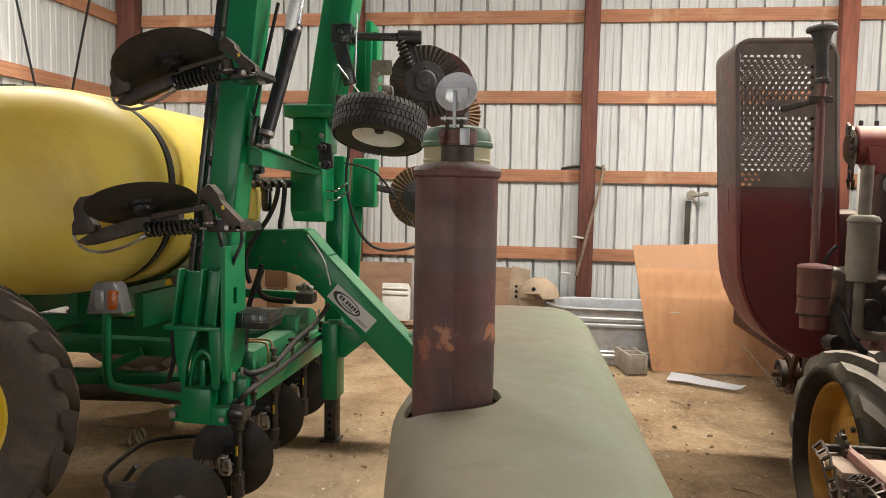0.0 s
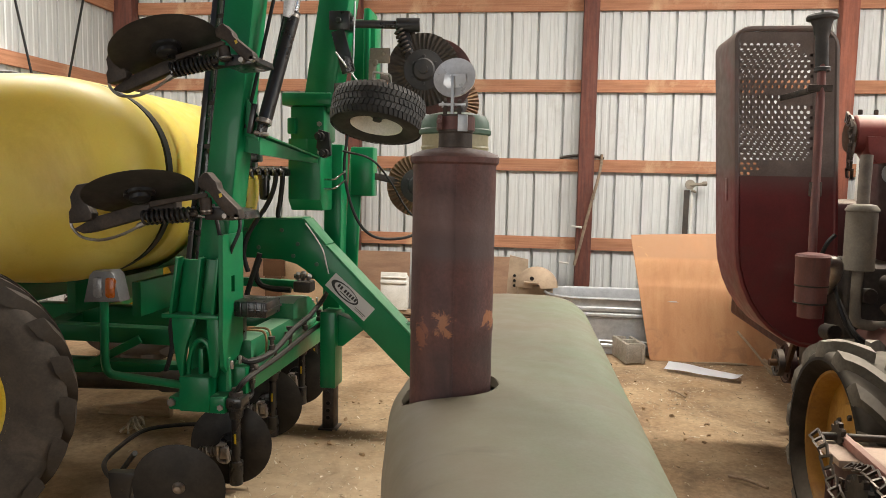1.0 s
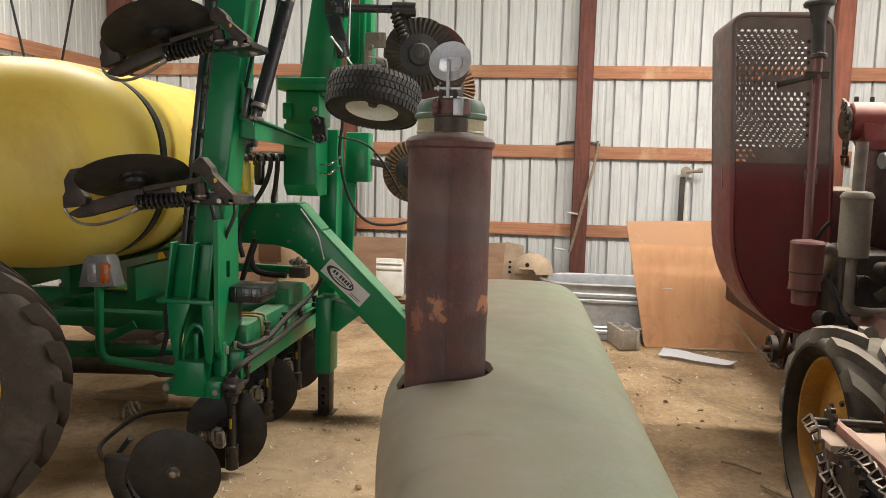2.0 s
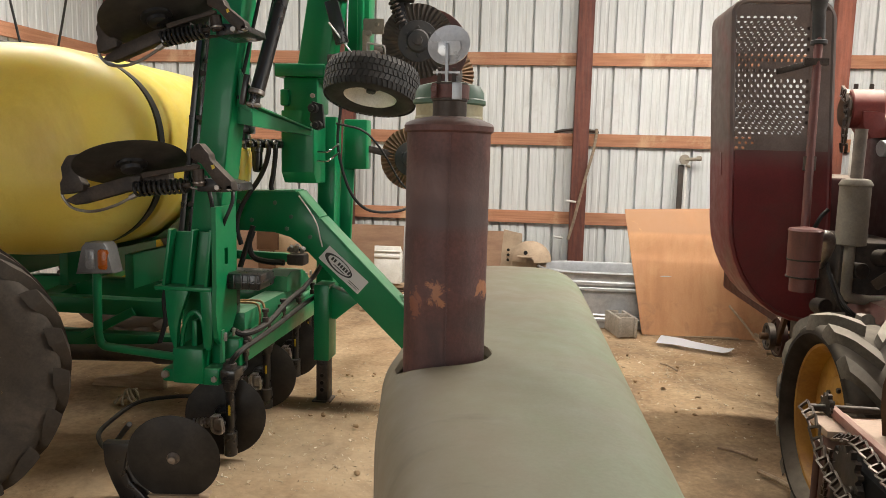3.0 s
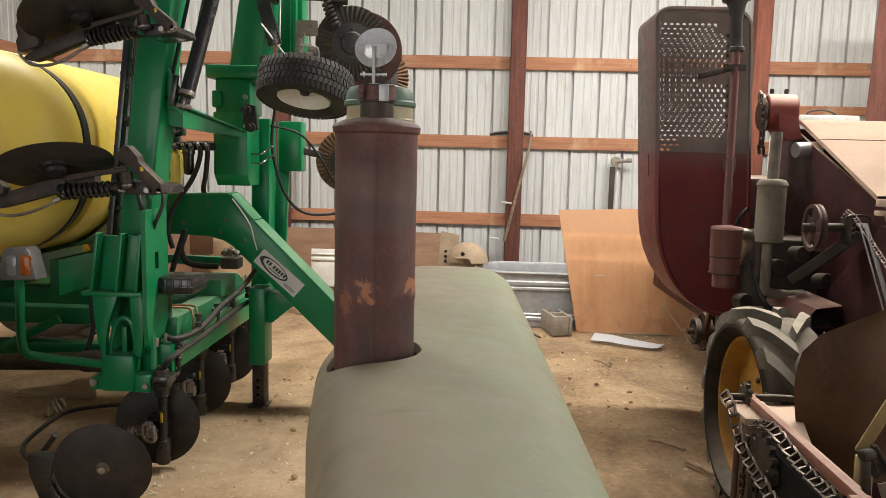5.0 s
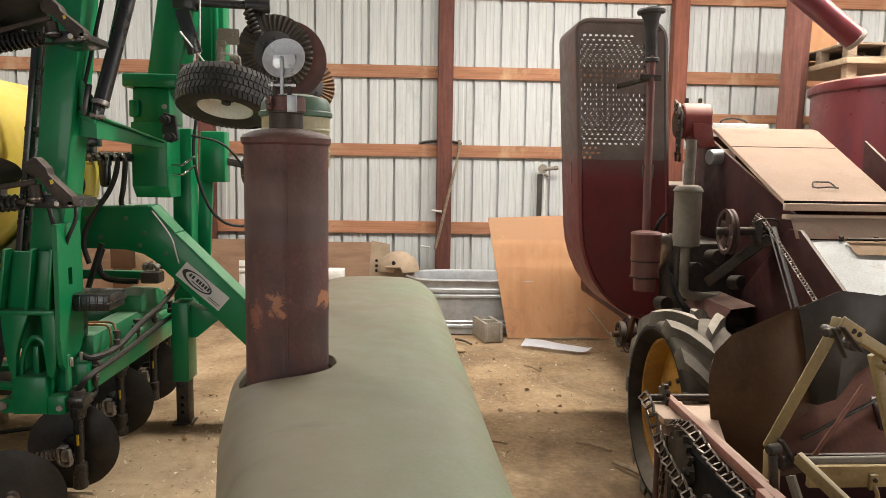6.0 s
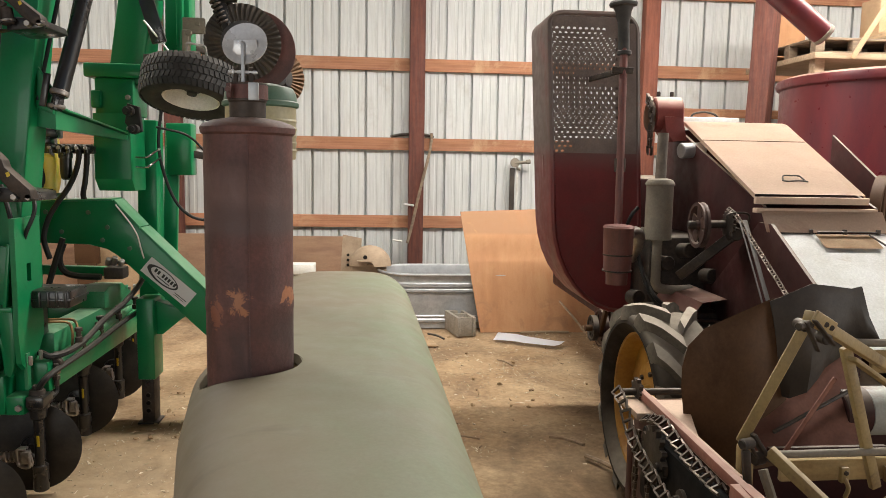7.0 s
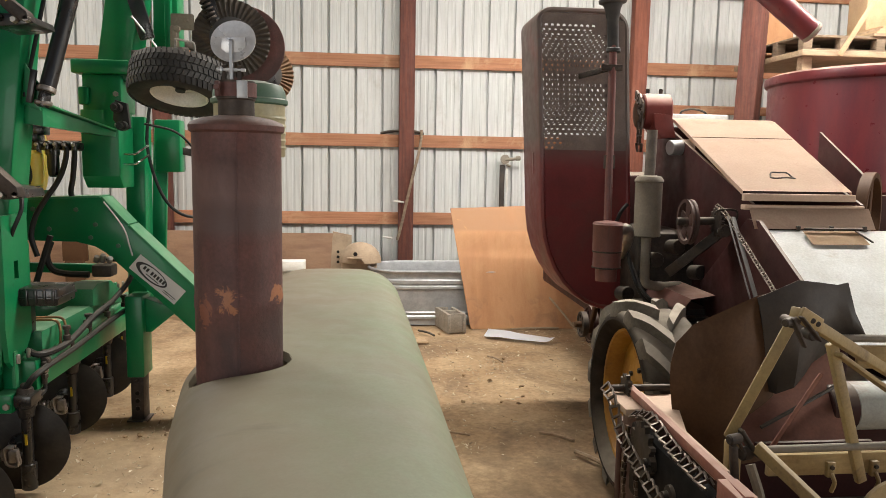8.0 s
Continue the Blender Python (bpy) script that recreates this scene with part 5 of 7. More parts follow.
part("cross_shaft", bm, M["black"], rig)
bm = B()
coil(bm, (-1.40, -3.46, 2.72), (-1.34, -3.44, 2.56), 0.03, 0.008, 6)
part("spring", bm, M["iron"], rig)
bm = B()
box(bm, -1.60, -1.46, -3.47, -3.43, 2.50, 2.60, 0.008)
box(bm, -1.60, -1.56, -3.49, -3.41, 2.36, 2.52, 0.006)
bolt(bm, (-1.555, -3.47, 2.50), (0, -1, 0), 0.022, 0.03)
bolt(bm, (-1.50, -3.47, 2.56), (0, -1, 0), 0.016, 0.02)
part("arm_bracket", bm, M["beige"], rig, "dusty grey arm bracket")

# lamp on its bent tube
bm = B()
sweep(bm, [(-2.60, -5.02, 1.06), (-2.602, -5.02, 0.90), (-2.602, -5.02, 0.74), (-2.585, -5.01, 0.682), (-2.53, -4.99, 0.662), (-2.28, -4.83, 0.585)], 0.022, 14, 5)
tube = part("lamp_tube", bm, M["green"], rig)
bm = B()
plate(bm, [(-2.665, 1.060), (-2.465, 1.072), (-2.495, 1.205), (-2.515, 1.225), (-2.61, 1.222), (-2.63, 1.20)], -5.10, -5.0, bevel=0.010)
lamp = part("marker_lamp", bm, M["lamp_grey"], rig, "grey marker lamp with an amber lens")
bm = B()
box(bm, -2.545, -2.488, -5.112, -5.08, 1.085, 1.195, 0.02)
part("amber_lens", bm, M["amber"], lamp)
bm = B()
box(bm, -2.612, -2.552, -5.110, -5.08, 1.085, 1.195, 0.02)
part("clear_lens", bm, M["clear"], lamp)

# valve box, filters, hoses on the toolbar
bm = B()
box(bm, -2.10, -1.850, -4.72, -4.50, 0.945, 1.035, 0.014)
for k in range(6):
    box(bm, -2.09 + 0.042 * k, -2.075 + 0.042 * k, -4.728, -4.715, 0.955, 1.027, 0.003)
box(bm, -2.105, -1.845, -4.725, -4.495, 0.980, 0.992, 0.003)
box(bm, -2.08, -2.035, -4.62, -4.54, 0.78, 0.95, 0.010)
part("valve_box", bm, M["black"], rig, "black ribbed valve box")
bm = B()
box(bm, -2.13, -1.995, -4.58, -3.45, 0.676, 0.790, 0.008)
part("bar_top", bm, M["green_dusty_lit"], rig)
bm = B()
plate(bm, [(-3.92, 0.785), (-3.42, 0.715), (-3.42, 0.80), (-3.60, 0.895), (-3.84, 0.915), (-3.92, 0.89)], -2.16, -1.975, "x", 0.012)
part("bar_mount", bm, M["green_dusty_lit"], rig)
bm = B()
beam(bm, (-2.5, -3.55, 0.97), (-2.0, -3.55, 0.96), 0.06, 0.05)
part("cross_bar", bm, M["green"], rig)
# liquid pipe along the bar, with its clamps
bm = B()
rod(bm, (-1.95, -4.68, 0.655), (-2.0, -3.30, 0.700), 0.023)
pipe = part("liquid_pipe", bm, M["green_dusty_lit"], rig, "thin dusty green pipe along the bar")
for k, y in enumerate((-4.67, -4.35, -4.06, -3.72, -3.36)):
    x, z = -1.95 - 0.036 * (y + 4.68), 0.655 + 0.0326 * (y + 4.68)
    bm = B()
    rod(bm, (x, y - 0.018, z), (x, y + 0.018, z), 0.030)
    box(bm, x - 0.012, x + 0.012, y - 0.012, y + 0.012, z + 0.02, z + 0.06, 0.004)
    part("clamp", bm, M["iron"], pipe)
for pts, r in (([(-2.02, -4.70, 0.72), (-1.95, -4.70, 0.70), (-1.90, -4.50, 0.71), (-1.88, -4.20, 0.78), (-1.86, -3.95, 0.82)], 0.017),
               ([(-1.86, -3.95, 0.82), (-1.84, -3.7, 0.90), (-1.86, -3.5, 0.98), (-2.0, -3.4, 1.0), (-2.15, -3.4, 1.0)], 0.016),
               ([(-2.035, -4.76, 0.50), (-1.99, -4.79, 0.56), (-1.94, -4.76, 0.625), (-1.90, -4.4, 0.66), (-1.88, -3.95, 0.70), (-1.86, -3.6, 0.72)], 0.016),
               ([(-2.10, -4.6, 1.22), (-2.04, -4.75, 1.30), (-1.99, -4.75, 1.42), (-2.0, -4.72, 1.5)], 0.010)):
    bm = B()
    sweep(bm, pts, r)
    part("hose", bm, M["hose"], rig)
bm = B()
sweep(bm, [(-2.14, -4.45, 0.815), (-2.04, -4.45, 0.82), (-1.97, -4.46, 0.815), (-1.945, -4.48, 0.77), (-1.94, -4.5, 0.70)], 0.007)
part("bronze_line", bm, M["brass"], rig)
bm = B()
sweep(bm, [(-2.14, -4.38, 0.815), (-2.04, -4.38, 0.82), (-1.97, -4.39, 0.815), (-1.945, -4.41, 0.77), (-1.94, -4.43, 0.70)], 0.007)
part("bronze_line", bm, M["brass"], rig)
bm = B()
sweep(bm, [(-1.79, -3.3, 2.05), (-1.80, -3.35, 1.75), (-1.72, -3.35, 1.45), (-1.60, -3.3, 1.30), (-1.42, -3.2, 1.28), (-1.25, -3.1, 1.33), (-1.15, -3.0, 1.33)], 0.011)
part("hose", bm, M["hose"], rig)
bm = B()
sweep(bm, [(-1.80, -3.4, 1.90), (-1.62, -3.3, 1.85), (-1.50, -3.2, 1.70), (-1.38, -3.1, 1.48), (-1.22, -3.0, 1.34)], 0.008)
part("hose", bm, M["hose"], rig)
bm = B()
for p, q in (((-1.80, -3.60, 2.55), (-1.66, -3.52, 2.36)), ((-1.66, -3.52, 2.36), (-1.55, -3.5, 2.26)), ((-1.69, -3.52, 2.9), (-1.70, -3.52, 2.42))):
    rod(bm, p, q, 0.006)
part("cable", bm, M["cap"], rig)
# filter bank between the beams
bm = B()
box(bm, -2.42, -2.08, -3.73, -3.68, 1.715, 1.765, 0.01)
bank = part("filter_rail", bm, M["black"], rig)
bm = B()
box(bm, -2.40, -2.265, -3.80, -3.70, 1.805, 1.865, 0.012)
box(bm, -2.385, -2.30, -3.815, -3.70, 1.765, 1.81, 0.010)
part("valve_block", bm, M["black"], bank)
for i in range(5):
    x, y = -2.315 + 0.053 * i, -3.76
    bm = B()
    rod(bm, (x, y + 0.03, 1.75), (x, y - 0.03, 1.75), 0.020)
    rod(bm, (x, y - 0.02, 1.755), (x, y - 0.02, 1.715), 0.016)
    elbow = part("elbow", bm, M["black"], bank)
    bm = B()
    rod(bm, (x, y - 0.03, 1.75), (x, y - 0.046, 1.75), 0.013, seg=6)
    part("fitting", bm, M["steel"], elbow)
bm = B()
lathe(bm, [(0.020, 1.555), (0.030, 1.565), (0.034, 1.60), (0.034, 1.685), (0.040, 1.69), (0.040, 1.72), (0.02, 1.725)], Matrix.Translation((-2.235, -3.76, 0)), 20)
part("filter_bowl", bm, M["black"], bank, "black plastic filter bowl")
for pts, r in (([(-2.147, -3.78, 1.735), (-2.150, -3.785, 1.68), (-2.170, -3.79, 1.60), (-2.21, -3.80, 1.51), (-2.263, -3.83, 1.42), (-2.315, -3.85, 1.32), (-2.34, -3.86, 1.20), (-2.31, -3.86, 1.08)], 0.016),
               ([(-2.105, -3.77, 1.735), (-2.107, -3.775, 1.66), (-2.118, -3.78, 1.55), (-2.136, -3.77, 1.45), (-2.15, -3.60, 1.38)], 0.016)):
    bm = B()
    sweep(bm, pts, r, 12)
    part("hose", bm, M["hose"], bank)
bm = B()
lathe(bm, [(0.05, 1.50), (0.060, 1.505), (0.062, 1.52), (0.062, 1.66), (0.058, 1.69), (0.04, 1.705), (0.02, 1.71)], Matrix.Translation((-2.362, -3.75, 0)), 28)
drum = part("yellow_drum", bm, M["tank"], rig, "yellow plastic drum with a black strap")
bm = B()
sweep(bm, [(-2.385, -3.815, 1.70), (-2.355, -3.818, 1.63), (-2.345, -3.816, 1.56), (-2.36, -3.815, 1.51)], 0.010)
part("strap", bm, M["hose"], drum)
bm = B()
lathe(bm, [(0.03, -0.30), (0.045, -0.28), (0.05, 0.22), (0.062, 0.25), (0.062, 0.44), (0.04, 0.46)], frame_of((-2.76, -4.62, 0.525), (-2.30, -4.58, 0.535)), 24)
part("axle_tube", bm, M["iron"], rig)

# hydraulic hose and rope that lie on the dirt, couplers on the tongue
bm = B()
sweep(bm, [(-2.55, -3.85, 0.03), (-2.80, -3.90, 0.02), (-2.96, -4.05, 0.02), (-2.94, -4.40, 0.02), (-2.86, -4.65, 0.03), (-2.66, -4.87, 0.06), (-2.40, -5.1, 0.30)], 0.014)
part("trailing_hose", bm, M["hose"], rig)
bm = B()
for i in range(9):
    a = i * 2.4
    sweep(bm, [(-3.03, -4.0, 0.03), (-3.03 + 0.03 * math.cos(a), -4.0 + 0.03 * math.sin(a), 0.075 + 0.012 * (i % 3)), (-3.03 + 0.055 * math.cos(a + 0.8), -4.02 + 0.045 * math.sin(a + 0.8), 0.05), (-3.05 + 0.085 * math.cos(a + 1.5), -4.03 + 0.06 * math.sin(a + 1.5), 0.008)], 0.008, 6, 4)
part("rope_knot", bm, M["rope"], rig, "knotted pale rope on the hose")
for k, (x, z) in enumerate(((-1.27, 0.75), (-1.22, 0.71), (-1.19, 0.66))):
    bm = B()
    rod(bm, (x, -3.70 - 0.02 * k, z), (x + 0.09, -3.74 - 0.02 * k, z + 0.025), 0.014)
    rod(bm, (x + 0.05, -3.72 - 0.02 * k, z + 0.014), (x + 0.075, -3.735 - 0.02 * k, z + 0.02), 0.020)
    part("coupler", bm, M["chrome"], tongue)
bm = B()
sweep(bm, [(-1.935, -3.808, 1.41), (-1.87, -3.81, 1.325), (-1.815, -3.81, 1.235), (-1.79, -3.81, 1.14), (-1.775, -3.808, 1.08)], 0.005)
part("brake_line", bm, M["white_trim"], tongue)
# stay wires above the tank lid
for x0, x1 in ((-3.79, -3.95), (-3.53, -3.39)):
    bm = B()
    rod(bm, (x0, -3.9, 2.33), (x1, -3.88, 3.0), 0.008, seg=8)
    part("lid_stay", bm, M["hose"], tank)

# U-bolts, bolts, hoses about the far wing's hinge
for z in (0.0, -0.062):
    bm = B()
    sweep(bm, [(-1.865, -3.62, 1.70 + z), (-1.80, -3.63, 1.70 + z), (-1.775, -3.60, 1.72 + z), (-1.765, -3.45, 1.76 + z)], 0.007, 8, 3)
    part("u_bolt", bm, M["chrome"], rig)
for x, z in ((-2.085, 2.07), (-1.90, 2.07), (-2.07, 1.88), (-1.90, 1.88)):
    bm = B()
    bolt(bm, (x, -3.625, z), (0, -1, 0), 0.017, 0.016)
    part("hinge_bolt", bm, M["steel"], rig)
bm = B()
plate(bm, [(-1.885, 2.03), (-1.815, 2.01), (-1.80, 1.86), (-1.85, 1.84), (-1.90, 1.91)], -3.70, -3.66)
bracket = part("hinge_bracket", bm, M["hose"], rig)
for x, z in ((-1.86, 1.98), (-1.83, 1.87)):
    bm = B()
    lathe(bm, [(0.030, 0.0), (0.030, 0.05), (0.018, 0.055), (0.018, 0.09), (0.0, 0.092)], frame_of((x, -3.72, z), (x, -3.8, z)), 18, caps=False)
    part("swivel", bm, M["hose"], bracket)
for pts, r in (([(-2.24, -3.83, 1.17), (-2.26, -3.85, 1.08), (-2.23, -3.85, 1.00), (-2.15, -3.85, 0.975), (-2.02, -3.85, 0.97)], 0.020),
               ([(-2.18, -3.98, 1.22), (-2.23, -4.0, 1.05), (-2.27, -4.0, 0.92)], 0.018),
               ([(-2.16, -4.70, 1.55), (-2.10, -4.76, 1.42), (-2.08, -4.74, 1.25), (-2.06, -4.70, 1.12)], 0.012)):
    bm = B()
    sweep(bm, pts, r)
    part("hose", bm, M["hose"], rig)
bm = B()
box(bm, -1.98, -1.86, -3.93, -3.82, 0.965, 1.04, 0.015)
valve = part("valve", bm, M["iron"], rig, "greasy cast iron valve body")
for x, z in ((-1.965, 1.04), (-1.93, 1.05), (-1.89, 1.03)):
    bm = B()
    rod(bm, (x, -3.88, 1.05), (x + 0.015, -3.90, z + 0.05), 0.017)
    part("port", bm, M["steel"], valve)
# a cable tie of small fittings along the toolbar hoses
for y in (-4.5, -4.2, -3.9, -3.6):
    bm = B()
    lathe(bm, [(0.012, 0), (0.018, 0.004), (0.018, 0.03), (0.012, 0.034), (0.012, 0.06), (0.02, 0.062), (0.02, 0.08), (0.0, 0.082)], Matrix.Translation((-1.905, y, 0.72)), 14)
    part("nozzle", bm, M["iron"], rig)

# ---- the old red combine ----
comb = thing("combine_harvester", (2.0, -4.2, 0), "old dusty red combine harvester with yellow reel arms", "combine")
# hollow cowl: rounded shell, two perforated faces
CX0, CX1, CYF, CYB = 0.724, 1.320, -3.86, -3.42


def lean(bm):
    """The cowl leans a little to one side."""
    for v in bm.verts:
        v.co.x -= 0.055 * (v.co.z - 2.0)
    return bm


def cowl_outline(o=0.0):
    pts = []
    for i in range(7):
        a = math.pi / 2 * i / 6
        pts.append((CX0 + 0.11 - (0.11 - o) * math.cos(a), 2.565 + (0.09 - o) * math.sin(a)))
    for i in range(7):
        a = math.pi / 2 * i / 6
        pts.append((CX1 - 0.13 + (0.13 - o) * math.sin(a), 2.525 + (0.13 - o) * math.cos(a)))
    pts += [(CX1 - o, 0.80)]
    for i in range(9):
        a = math.pi / 2 * i / 8
        pts.append((CX0 + 0.46 - (0.46 - o) * math.sin(a), 1.34 - (0.60 - o) * math.cos(a)))
    return pts


bm = B()
out, inn = cowl_outline(), cowl_outline(0.02)
n = len(out)
rings = [[bm.verts.new((a, y, b)) for a, b in pts] for pts, y in ((inn, CYB), (out, CYB), (out, CYB + 0.03), (out, CYF + 0.022), (cowl_outline(0.006), CYF + 0.006), (cowl_outline(0.022), CYF), (cowl_outline(0.034), CYF + 0.006))]
for a, b in zip(rings, rings[1:]):
    for i in range(n):
        bm.faces.new((a[i], a[(i + 1) % n], b[(i + 1) % n], b[i]))
bmesh.ops.recalc_face_normals(bm, faces=bm.faces[:])
cowl = part("cowl", lean(bm), M["cowl"], comb, "tall rounded dark red cowl")


def perforated(x0, x1, z0, z1, y, dx, dz, hole, cut=lambda x, z: False):
    """A sheet with staggered round holes."""
    bm = B()
    nx, nz = round((x1 - x0) / dx), round((z1 - z0) / dz)
    dx, dz = (x1 - x0) / nx, (z1 - z0) / nz
    for i in range(nx):
        for j in range(nz):
            cx, cz = x0 + dx * (i + 0.5), z0 + dz * (j + 0.5)
            sq = [(cx + dx / 2 * a, cz + dz / 2 * b) for a, b in ((-1, -1), (0, -1), (1, -1), (1, 0), (1, 1), (0, 1), (-1, 1), (-1, 0))]
            o = [bm.verts.new((a, y, b)) for a, b in sq]
            if cut(cx, cz):
                bm.faces.new(o)
                continue
            sh = dx * 0.24 * (1 if j % 2 else -1)
            c = [bm.verts.new((cx + sh + hole * math.cos(math.radians(225 + 45 * k)), y, cz + hole * math.sin(math.radians(225 + 45 * k)))) for k in range(8)]
            for k in range(8):
                bm.faces.new((o[k], o[(k + 1) % 8], c[(k + 1) % 8], c[k]))
    bmesh.ops.remove_doubles(bm, verts=bm.verts[:], dist=0.0004)
    return lean(bm)


def cover(x, z):
    return z > 2.560 or (x > 1.09 and z > 2.50) or (x > 0.98 and 2.20 < z < 2.30) or (x > 0.90 and 2.25 < z < 2.28) or z < 1.78 + 0.30 * (x - 0.79) or (z < 1.865 and x > 0.865)


part("front_screen", perforated(CX0 + 0.035, 1.170, 1.775, 2.615, CYF + 0.004, 0.0385, 0.0300, 0.0108, cover), M["screen"], cowl, "perforated sooty screen")
part("rear_screen", perforated(CX0 + 0.022, 1.30, 1.775, 2.615, CYB - 0.012, 0.0410, 0.0315, 0.0150), M["screen"], cowl, "perforated sooty screen")
bm = B()
box(bm, 1.170, CX1 - 0.034, CYF + 0.002, CYF + 0.008, 1.775, 2.58, 0)
part("side_strip", lean(bm), M["screen"], cowl)
pts = [(a, min(b, 1.775)) for a, b in cowl_outline(0.034) if b < 2.3]
bm = B()
plate(bm, [(CX1 - 0.034, 1.775), *pts, (CX0 + 0.034, 1.775)], CYF + 0.002, CYF + 0.008, bevel=0)
part("front_panel", lean(bm), M["cowl"], cowl, "dark red front panel")
bm = B()
box(bm, CX0 - 0.004, CX0 + 0.0, -3.70, -3.66, 1.62, 1.76, 0.002)
part("side_slot", lean(bm), M["cowl"], cowl)
bm = B()
box(bm, CX0 + 0.06, CX1 - 0.05, CYB - 0.05, CYB - 0.035, 1.36, 1.76, 0.01)
part("radiator", bm, M["slot"], cowl)

# air intake pipe with its bell and cup
bm = B()
rod(bm, (1.075, -4.2, 2.38), (1.04, -4.34, 1.36), 0.022, seg=20)
intake = part("intake_pipe", bm, M["pipe_red"], comb, "rusty red intake pipe")
bm = B()
lathe(bm, [(0.033, 0), (0.033, 0.175), (0.040, 0.195), (0.046, 0.235), (0.058, 0.262), (0.078, 0.268), (0.081, 0.282), (0.074, 0.294), (0.0, 0.300)], frame_of((1.078, -4.19, 2.345), (1.062, -4.19, 2.65)), 28)
rod(bm, (1.077, -4.2, 2.335), (1.077, -4.2, 2.36), 0.042, seg=20)
part("bell", bm, M["bell"], intake, "black intake bell")
bm = B()
box(bm, 1.00, 1.125, -4.240, -4.215, 2.225, 2.262, 0.004)
beam(bm, (0.97, -3.88, 2.23), (1.06, -4.22, 2.245), 0.035, 0.014)
part("bracket", bm, M["iron"], intake)
bm = B()
lathe(bm, [(0.032, 0), (0.032, 0.075)], frame_of((1.055, -4.28, 1.665), (1.057, -4.27, 1.80)), 20)
part("coupling", bm, M["iron"], intake)
bm = B()
cm = Matrix.Translation((1.018, -4.42, 0))
lathe(bm, [(0.06, 1.03), (0.062, 1.10), (0.078, 1.11), (0.078, 1.20), (0.082, 1.205), (0.084, 1.345), (0.088, 1.352), (0.080, 1.364), (0.028, 1.372)], cm, 32)
part("cup", bm, M["pipe_red"], intake, "dusty red oil-bath cup")
bm = B()
lathe(bm, [(0.079, 1.195), (0.083, 1.195), (0.083, 1.203), (0.079, 1.203)], cm, 32, caps=False)
lathe(bm, [(0.063, 1.10), (0.084, 1.105), (0.084, 1.112), (0.063, 1.112)], cm, 32, caps=False)
part("cup_band", bm, M["iron"], intake)
bm = B()
sweep(bm, [(1.08, -4.40, 1.315), (1.13, -4.38, 1.325), (1.165, -4.35, 1.30), (1.175, -4.30, 1.24), (1.175, -4.2, 1.15)], 0.032, 14)
part("intake_elbow", bm, M["steel"], intake, "bare steel elbow")

# engine exhaust
bm = B()
em = Matrix.Translation((1.312, -4.25, 0))
lathe(bm, [(0.03, 1.262), (0.076, 1.270), (0.080, 1.275), (0.078, 1.285), (0.078, 1.585), (0.084, 1.592), (0.084, 1.600), (0.070, 1.622), (0.04, 1.63)], em, 32)
muf = part("muffler", bm, M["beige"], comb, "dusty beige muffler can")
bm = B()
lathe(bm, [(0.031, 0.0), (0.031, 0.272), (0.026, 0.272), (0.026, 0.18)], frame_of((1.312, -4.25, 1.62), (1.320, -4.24, 1.90)), 24, caps=False)
part("exhaust_pipe", bm, M["dull_pipe"], muf, "sooty open exhaust pipe")
bm = B()
sweep(bm, [(1.312, -4.25, 1.27), (1.312, -4.25, 1.05), (1.318, -4.25, 1.00), (1.35, -4.25, 0.975), (1.45, -4.24, 0.965), (1.55, -4.2, 0.96)], 0.029, 14)
part("exhaust_pipe", bm, M["beige"], muf)

# engine under its red cover
bm = B()
box(bm, 1.30, 1.95, -4.15, -3.45, 0.55, 1.28, 0.03)
box(bm, 1.40, 1.70, -4.40, -4.1, 0.50, 0.86, 0.03)
for i in range(8):
    box(bm, 1.42, 1.66, -4.46, -4.40, 0.54 + 0.038 * i, 0.556 + 0.038 * i, 0.003)
for p in ((1.36, -4.18, 1.12), (1.48, -4.2, 1.2), (1.62, -4.22, 1.05), (1.22, -4.1, 0.9), (1.18, -4.0, 1.15)):
    rod(bm, p, (p[0] + 0.02, p[1] - 0.09, p[2] + 0.01), 0.045)
engine = part("engine", bm, M["iron"], comb, "greasy dark engine block")
bm = B()
k = [(-0.16, 0.0), (-0.10, 0.075), (0.06, 0.09), (0.12, 0.03), (0.12, -0.02)]
mm = frame_of((1.50, -4.10, 0.90), (1.60, -4.62, 0.86), up=(0, 0, 1))
vs0 = [bm.verts.new(mm @ Vector((b, -a, 0))) for a, b in k]
vs1 = [bm.verts.new(mm @ Vector((b, -a, 0.42))) for a, b in k]
for i in range(len(k) - 1):
    bm.faces.new((vs0[i], vs0[i + 1], vs1[i + 1], vs1[i]))
bmesh.ops.solidify(bm, geom=bm.faces[:], thickness=0.006)
bmesh.ops.recalc_face_normals(bm, faces=bm.faces[:])
part("engine_cover", bm, M["red"], engine, "dusty red engine cover")
bm = B()
for q in ([(1.20, -4.2, 1.25), (1.22, -4.3, 1.05), (1.30, -4.32, 0.9), (1.45, -4.35, 0.85)], [(1.24, -4.2, 1.1), (1.27, -4.36, 0.95), (1.36, -4.36, 0.88)], [(1.6, -4.4, 0.92), (1.7, -4.45, 0.96), (1.8, -4.45, 0.9), (1.9, -4.4, 0.85)], [(1.18, -4.05, 1.3), (1.2, -4.1, 1.4), (1.24, -4.1, 1.45)]):
    sweep(bm, q, 0.012)
part("oil_line", bm, M["hose"], engine)

